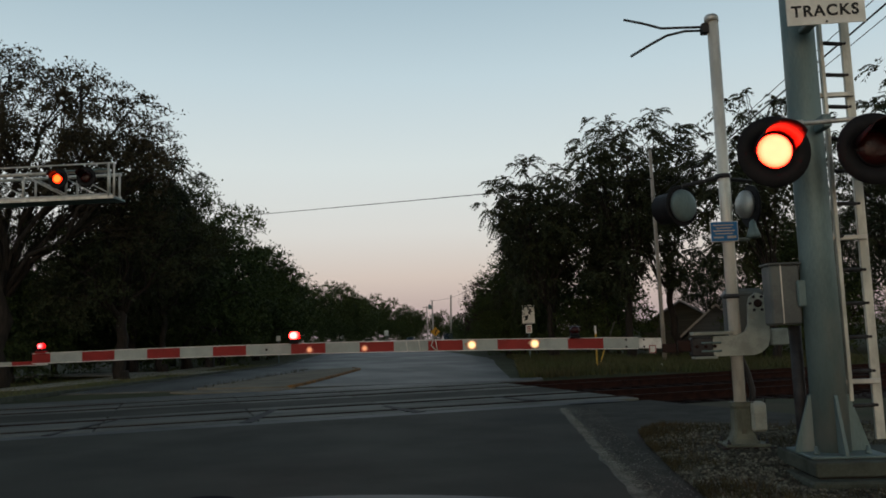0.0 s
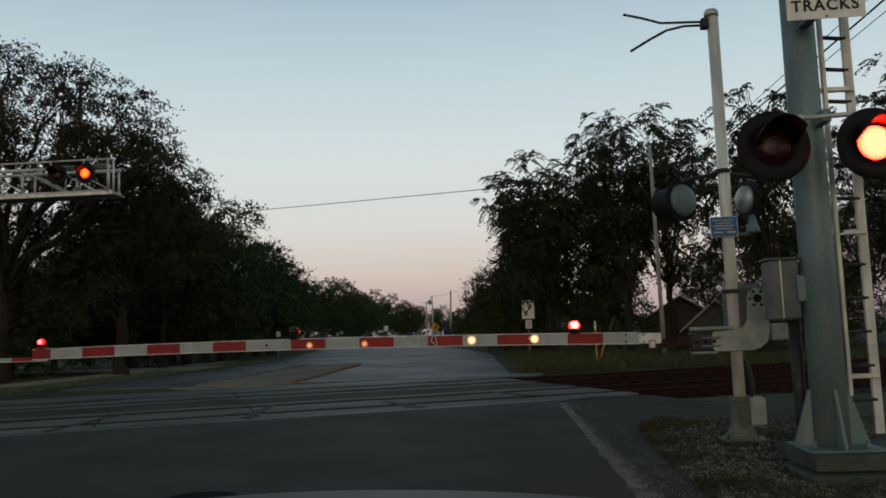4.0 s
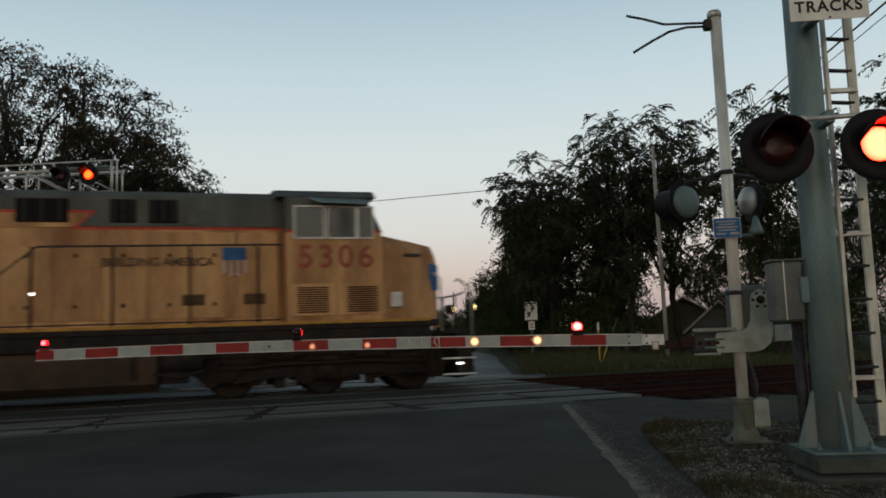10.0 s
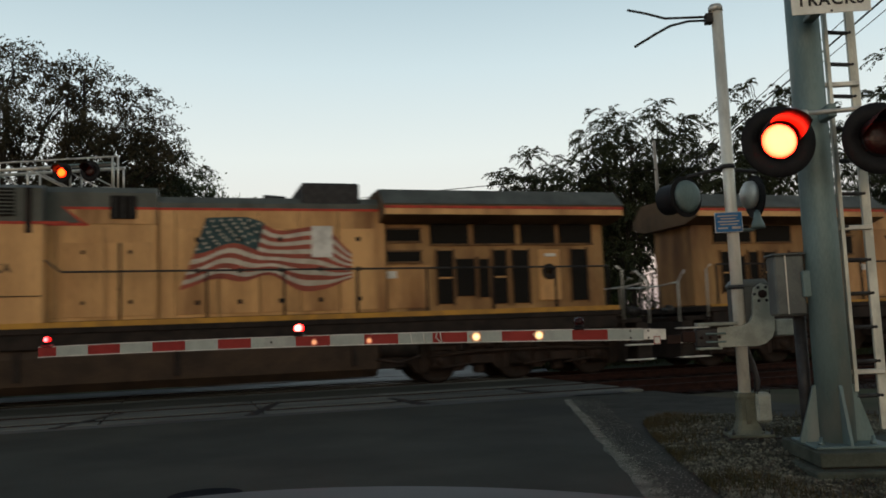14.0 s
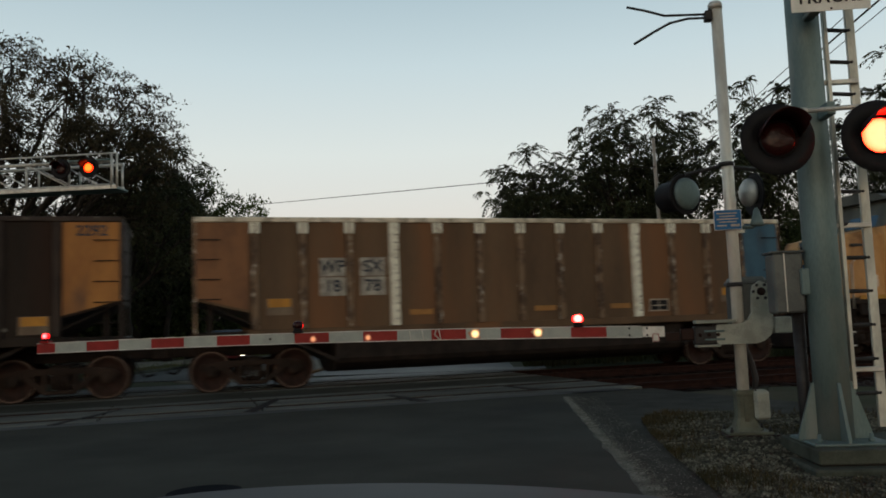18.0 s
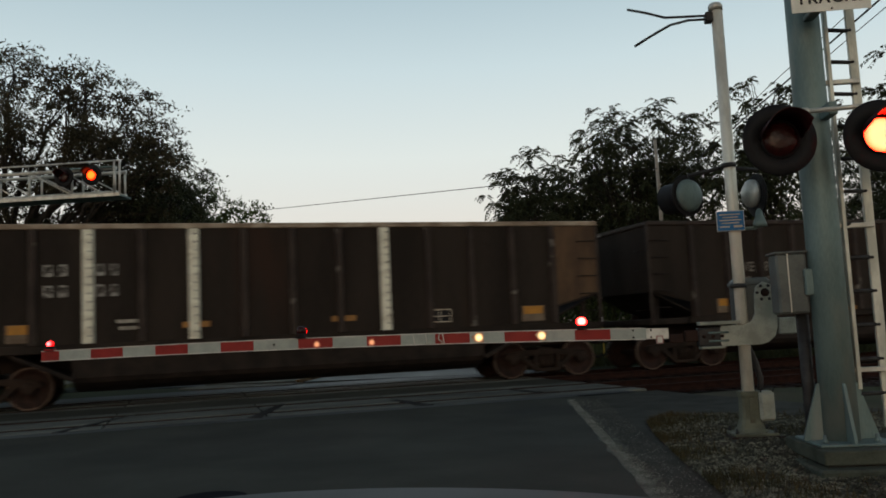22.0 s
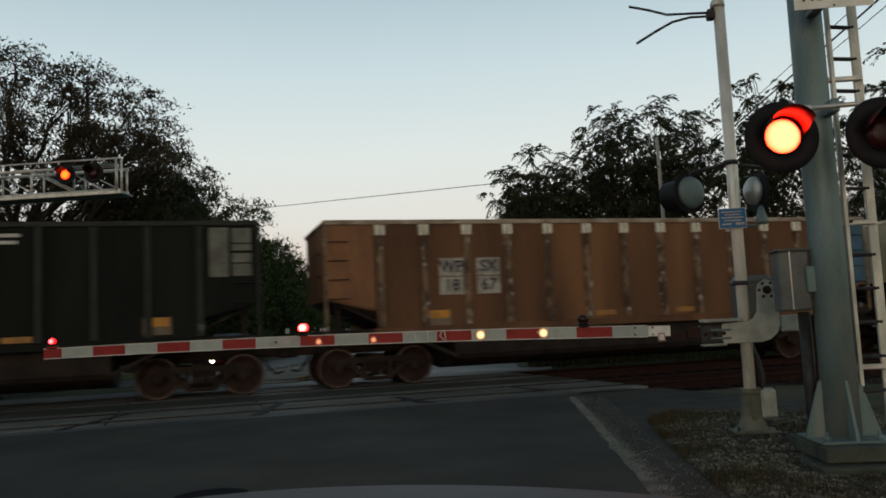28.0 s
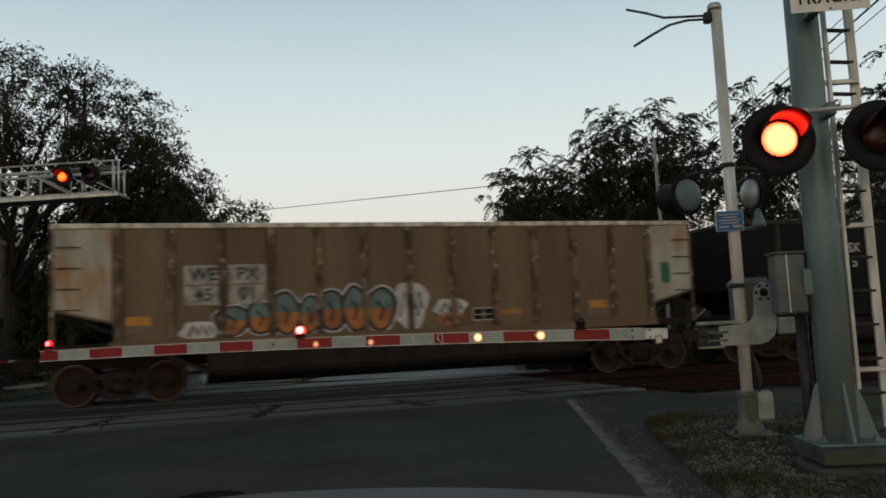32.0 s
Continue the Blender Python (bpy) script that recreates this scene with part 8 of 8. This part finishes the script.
def cable(name, a, b, sag, r, label, n=14):
    a, b = Vector(a), Vector(b)
    pts = [a.lerp(b, k / n) - Vector((0, 0, sag * 4 * (k / n) * (1 - k / n))) for k in range(n + 1)]
    return tagged(part(name, Geo().tube(pts, r, 6), WIRE), label, "cable", "overhead cables")


cable("overhead_cable", (20.2, 31.9, 7.17), (12.0, 8.0, 8.05), 0.0, 0.010, "thin black overhead cable from a pole")
cable("overhead_cable", (20.2, 31.95, 6.91), (12.3, 8.25, 7.90), 0.0, 0.022, "thick black overhead cable from a pole")
cable("overhead_cable", (20.2, 32.0, 6.66), (12.55, 8.5, 7.75), 0.0, 0.010, "thin black overhead cable from a pole")
cable("overhead_cable", (-1.4, 73.5, 11.9), (20.3, 32.0, 8.1), 0.02, 0.022, "thin black cable spanning the road")
cable("overhead_cable", (28.9, 75.0, 7.0), (43.2, 143.6, 8.2), 0.7, 0.02, "thin black cable along the road")
cable("overhead_cable", (43.2, 143.6, 8.2), (52, 176, 8.2), 0.5, 0.02, "thin black cable along the road")
far_pole = timber_pole(-1.5, 73.6, 12.2, 0.16, "timber utility pole among the trees", 0)


def road_sign(name, x, y, top, w, h, face, label, turn=0.0, diamond=False, post=GALV_DARK):
    t = thing(name, label, "road sign", at_road(x, y, 0, turn))
    part("post", Geo().box(-0.03, 0.03, -0.02, 0.02, -0.3, top - 0.1, 0.005), post, t)
    z = top - h / 2
    if diamond:
        k = w * 0.7071
        plate = part("plate", Geo().prism([(-k, z), (0, z - k), (k, z), (0, z + k)], "y", -0.035, -0.022), face, t)
        part("border", Geo().prism([(-k * 0.92, z), (0, z - k * 0.92), (k * 0.92, z), (0, z + k * 0.92)], "y", -0.038, -0.0355), face, plate)
    else:
        plate = part("plate", Geo().box(-w / 2, w / 2, -0.035, -0.022, top - h, top, 0.004), face, t)
    return t, plate, z


t_, plate_, z_ = road_sign("lane_sign", 17.35, 39.9, 2.80, 0.66, 0.98, SIGN_WHITE, "white lane sign with two curved black arrows beside the road")
for sx in (-1, 1):
    pts = [(sx * 0.06, 0, z_ + 0.25 * sx - 0.12), (sx * 0.08, 0, z_ + 0.25 * sx), (sx * 0.17, 0, z_ + 0.25 * sx + 0.02), (sx * 0.19, 0, z_ + 0.25 * sx + 0.12)]
    g = Geo()
    cx, cz = sx * 0.07, z_ + sx * 0.16
    g.prism([(cx - 0.10 * sx, cz - 0.12 * sx), (cx - 0.02 * sx, cz - 0.14 * sx), (cx + 0.06 * sx, cz - 0.02 * sx), (cx + 0.08 * sx, cz + 0.14 * sx), (cx - 0.0 * sx, cz + 0.14 * sx), (cx - 0.03 * sx, cz + 0.0 * sx)], "y", -0.040, -0.0355)
    g.prism([(cx + 0.16 * sx, cz - 0.02 * sx), (cx + 0.02 * sx, cz + 0.06 * sx), (cx + 0.02 * sx, cz - 0.10 * sx)], "y", -0.041, -0.0355)
    part("arrow", g, SIGN_BLACK, plate_, "black curved arrow")
part("text_bar", Geo().box(-0.26, 0.26, -0.039, -0.0355, z_ + 0.37, z_ + 0.43), SIGN_BLACK, plate_, "unreadable black text")
part("border", Geo().box(-0.31, 0.31, -0.0385, -0.0355, z_ - 0.47, z_ - 0.45), SIGN_BLACK, plate_)
small = part("small_plate", Geo().box(-0.16, 0.16, -0.035, -0.022, 1.33, 1.76, 0.004), SIGN_WHITE, t_, "small white plate under the sign")
for z in (1.66, 1.55, 1.44):
    part("text_bar", Geo().box(-0.11, 0.11, -0.039, -0.0355, z - 0.025, z + 0.025), REFLECT_RED, small, "unreadable red text")
t_, plate_, z_ = road_sign("curve_sign", 29.35, 96.0, 2.45, 0.80, 0.80, SIGN_YELLOW, "amber diamond sign with a black bent arrow", 4, True)
part("arrow", Geo().prism([(-0.06, z_ - 0.30), (0.06, z_ - 0.30), (0.06, z_ - 0.02), (0.16, z_ + 0.06), (0.22, z_ - 0.02), (0.24, z_ + 0.24), (0.0, z_ + 0.18), (0.07, z_ + 0.12), (-0.06, z_ + 0.02)], "y", -0.043, -0.0385), SIGN_BLACK, plate_, "black bent arrow")
road_sign("round_sign", 22.1, 119.0, 2.2, 0.45, 0.5, SIGN_WHITE, "small white sign beside the far lane")
road_sign("white_sign", 35.3, 146.0, 3.0, 0.75, 0.95, SIGN_WHITE, "white rectangular sign far along the road")
road_sign("white_sign", -2.9, 63.5, 2.9, 0.36, 0.85, SIGN_WHITE, "narrow white sign under the trees")
road_sign("white_sign", 6.1, 55.9, 1.75, 0.30, 0.34, SIGN_WHITE, "small pale sign at the kerb")

# marker posts on the verge
mp = thing("marker_post", "yellow cable marker post with white tip on the verge", "marker post", at_road(14.05, 26.4, 0))
part("post", Geo().box(-0.028, 0.028, -0.02, 0.02, -0.3, 1.18, 0.006), POST_YELLOW, mp)
part("tip", Geo().box(-0.034, 0.034, -0.025, 0.025, 1.18, 1.46, 0.006), WHITE_TRIM, mp, "white tip band")
mp = thing("marker_post", "leaning yellow marker post on the verge", "marker post", at_road(14.30, 26.6, 0))
part("post", Geo().tube([(-0.12, 0, -0.2), (0.16, 0, 0.62)], 0.022, 8), POST_YELLOW, mp)
mp = thing("stake", "thin bare stake leaning on the verge", "stake", at_road(14.75, 27.0, 0))
part("shaft", Geo().tube([(-0.35, 0, -0.25), (0.38, 0, 1.62)], 0.022, 6), BARK_PALE, mp)
st_ = tagged(part("white_stone", Geo().lathe([(0.16, -0.12), (0.19, 0.0), (0.14, 0.07), (0, 0.10)], (0, 0, 0), n=9), WHITE_TRIM, None, "", pose(16.7, 26.5, -0.10)), "pale stone in the verge grass", "stone")
ub = thing("utility_box", "small dark utility box behind the kerb", "utility box", at_road(1.5, 49.9, 0))
part("case", Geo().box(-0.22, 0.22, -0.2, 0.2, -0.2, 0.62, 0.03), DARK_STEEL, ub)
part("cap", Geo().box(-0.25, 0.25, -0.23, 0.23, 0.60, 0.66, 0.02), DARK_STEEL, ub)


def house(x, y, w, depth, eave, peak, wall, label, turn, glazed=True):
    t = thing("house", label, "house", pose(x, y, 0, 0, 0, turn))
    part("wall", Geo().prism([(-w / 2, -0.3), (w / 2, -0.3), (w / 2, eave), (0, peak - 0.12), (-w / 2, eave)], "y", 0, depth), wall, t)
    for s in (-1, 1):
        r = part("roof", Geo().prism([(s * (w / 2 + 0.45), eave - 0.30), (0, peak), (0, peak - 0.16), (s * (w / 2 + 0.45), eave - 0.46)], "y", -0.4, depth + 0.4), ROOFING, t)
        part("fascia", Geo().prism([(s * (w / 2 + 0.46), eave - 0.29), (0, peak + 0.015), (0, peak - 0.13), (s * (w / 2 + 0.46), eave - 0.43)], "y", -0.46, -0.402), FASCIA, t, "pale fascia board")
    if not glazed:
        return t
    win = part("window", Geo().box(-0.55, 0.55, -0.05, 0.02, 0.9, 1.9, 0.01), GLASS_DARK, t)
    for a, b, c, d in ((-0.62, 0.62, 1.9, 1.98), (-0.62, 0.62, 0.82, 0.9), (-0.62, -0.55, 0.82, 1.98), (0.55, 0.62, 0.82, 1.98), (-0.03, 0.03, 0.9, 1.9)):
        part("window_frame", Geo().box(a, b, -0.08, -0.05, c, d), PAINT_CREAM, win)
    part("door", Geo().box(w / 2 - 1.6, w / 2 - 0.7, -0.04, 0.02, -0.1, 1.95, 0.01), BARK, t)
    return t


house(33.3, 49.9, 5.6, 9, 1.65, 3.33, BRICK_TAN, "tan house with a low gable, behind the trees", -34, False)
house(26.4, 36.4, 2.9, 4, 1.15, 2.52, SIDING_GREY, "small grey gabled outbuilding behind the railway", -36, False)
house(28.5, 66.0, 5.0, 8, 1.7, 2.7, BRICK_TAN, "low tan house half hidden beside the far road", -15)
house(-8.0, 100.0, 9.0, 9, 2.6, 4.4, SIDING_GREY, "pale house far behind the trees", -5)

# front of the car that carries the camera
own = thing("own_car", "silver-blue car bonnet before the camera", "car", pose(0.074, 0.0, 0, 0, 0, -13.98))
n_ = 20
rows_ = []
for j in range(13):
    v_ = j / 12
    yy = 0.735 + 1.18 * v_
    row = []
    for i in range(n_ + 1):
        u = -1 + 2 * i / n_
        hw = 0.80 - 0.05 * v_
        arc = 0.062 * u * u * v_
        row.append((u * hw, yy - arc, 0.976 - 0.085 * v_ - 0.062 * v_ ** 6 - 0.046 * u * u - 0.05 * abs(u) ** 6 - 0.060 * u * hw))
    rows_.append(row)
g = Geo()
g.add([p for r in rows_ for p in r], [(j * (n_ + 1) + i, j * (n_ + 1) + i + 1, (j + 1) * (n_ + 1) + i + 1, (j + 1) * (n_ + 1) + i) for j in range(12) for i in range(n_)], True)
g.add([(x, y, z - 0.03) for r in rows_ for x, y, z in r], [(j * (n_ + 1) + i, (j + 1) * (n_ + 1) + i, (j + 1) * (n_ + 1) + i + 1, j * (n_ + 1) + i + 1) for j in range(12) for i in range(n_)], True)
part("bonnet", g, HOOD_PAINT, own, "smooth silver-blue bonnet")
part("bumper", Geo().box(-0.8, 0.8, 1.80, 2.12, 0.28, 0.62, 0.08), HOOD_PAINT, own)
part("grille", Geo().box(-0.55, 0.55, 1.78, 1.98, 0.60, 0.78, 0.03), BLACK, own)
for sx in (-1, 1):
    part("wing", Geo().box(sx * 0.70, sx * 0.84, 0.75, 1.75, 0.40, 0.78, 0.06), HOOD_PAINT, own)
    wh = part("wheel", Geo().lathe([(0.2, -0.1), (0.31, -0.1), (0.33, -0.06), (0.33, 0.06), (0.31, 0.1), (0.2, 0.1)], (0, 0, 0), (1, 0, 0), 22), TYRE, own, "", pose(sx * 0.76, 1.2, 0.33))
    part("rim", Geo().lathe([(0.2, -0.08), (0.05, -0.06), (0.0, -0.06)], (0, 0, 0), (1, 0, 0), 16), GALV, wh)


# ---------------------------------------------------------------- movement
SPEED = 16.18 / 2.405                     # metres a second
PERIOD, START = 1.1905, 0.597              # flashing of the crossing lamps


def motions():
    ends = [0.0, 0.1] + [float(k) for k in range(1, 32)] + [31.9, 32.0]
    for ob, s in TRAIN:
        walk(ob, [(t, pose(s + SPEED * t, TRAIN_Y, 0)) for t in ends])
    for wheel, s, base, radius in WHEELS:
        # turns while its car is near, rests before and after
        mid = (6.0 - s) / SPEED
        t0, t1 = max(mid - 3.5, 0.0), min(mid + 3.5, 32.0)
        rows, t = [], t0
        if t1 > t0:
            while t < t1 - 0.05:
                rows.append((t, base @ Matrix.Rotation(SPEED * (t - t0) / radius, 4, "Y")))
                t += 0.1
            if t0 > 0:
                rows.insert(0, (0.0, rows[0][1]))
            if rows[-1][0] < 31.95:
                rows.append((32.0, rows[-1][1]))
            walk(wheel, rows)
    # the lamp units always glow; turning to their added dark faces stands in for flashing
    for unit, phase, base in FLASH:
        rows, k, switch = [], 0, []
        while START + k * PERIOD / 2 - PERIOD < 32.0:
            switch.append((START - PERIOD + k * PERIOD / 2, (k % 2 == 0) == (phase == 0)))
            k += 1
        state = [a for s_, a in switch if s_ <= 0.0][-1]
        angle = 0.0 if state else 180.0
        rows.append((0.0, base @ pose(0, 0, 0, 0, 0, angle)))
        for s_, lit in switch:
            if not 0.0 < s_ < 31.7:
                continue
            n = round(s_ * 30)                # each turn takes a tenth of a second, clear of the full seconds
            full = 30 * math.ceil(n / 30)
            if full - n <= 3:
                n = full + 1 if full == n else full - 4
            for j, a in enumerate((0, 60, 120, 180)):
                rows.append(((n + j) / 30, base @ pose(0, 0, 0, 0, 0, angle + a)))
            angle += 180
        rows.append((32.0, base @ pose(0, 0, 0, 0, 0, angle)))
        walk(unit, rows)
    if ONCOMING:
        walk(ONCOMING[0], ONCOMING[1])
        for wheel, base in ONCOMING[2]:
            walk(wheel, [(0.0, base), (32.0, base)])


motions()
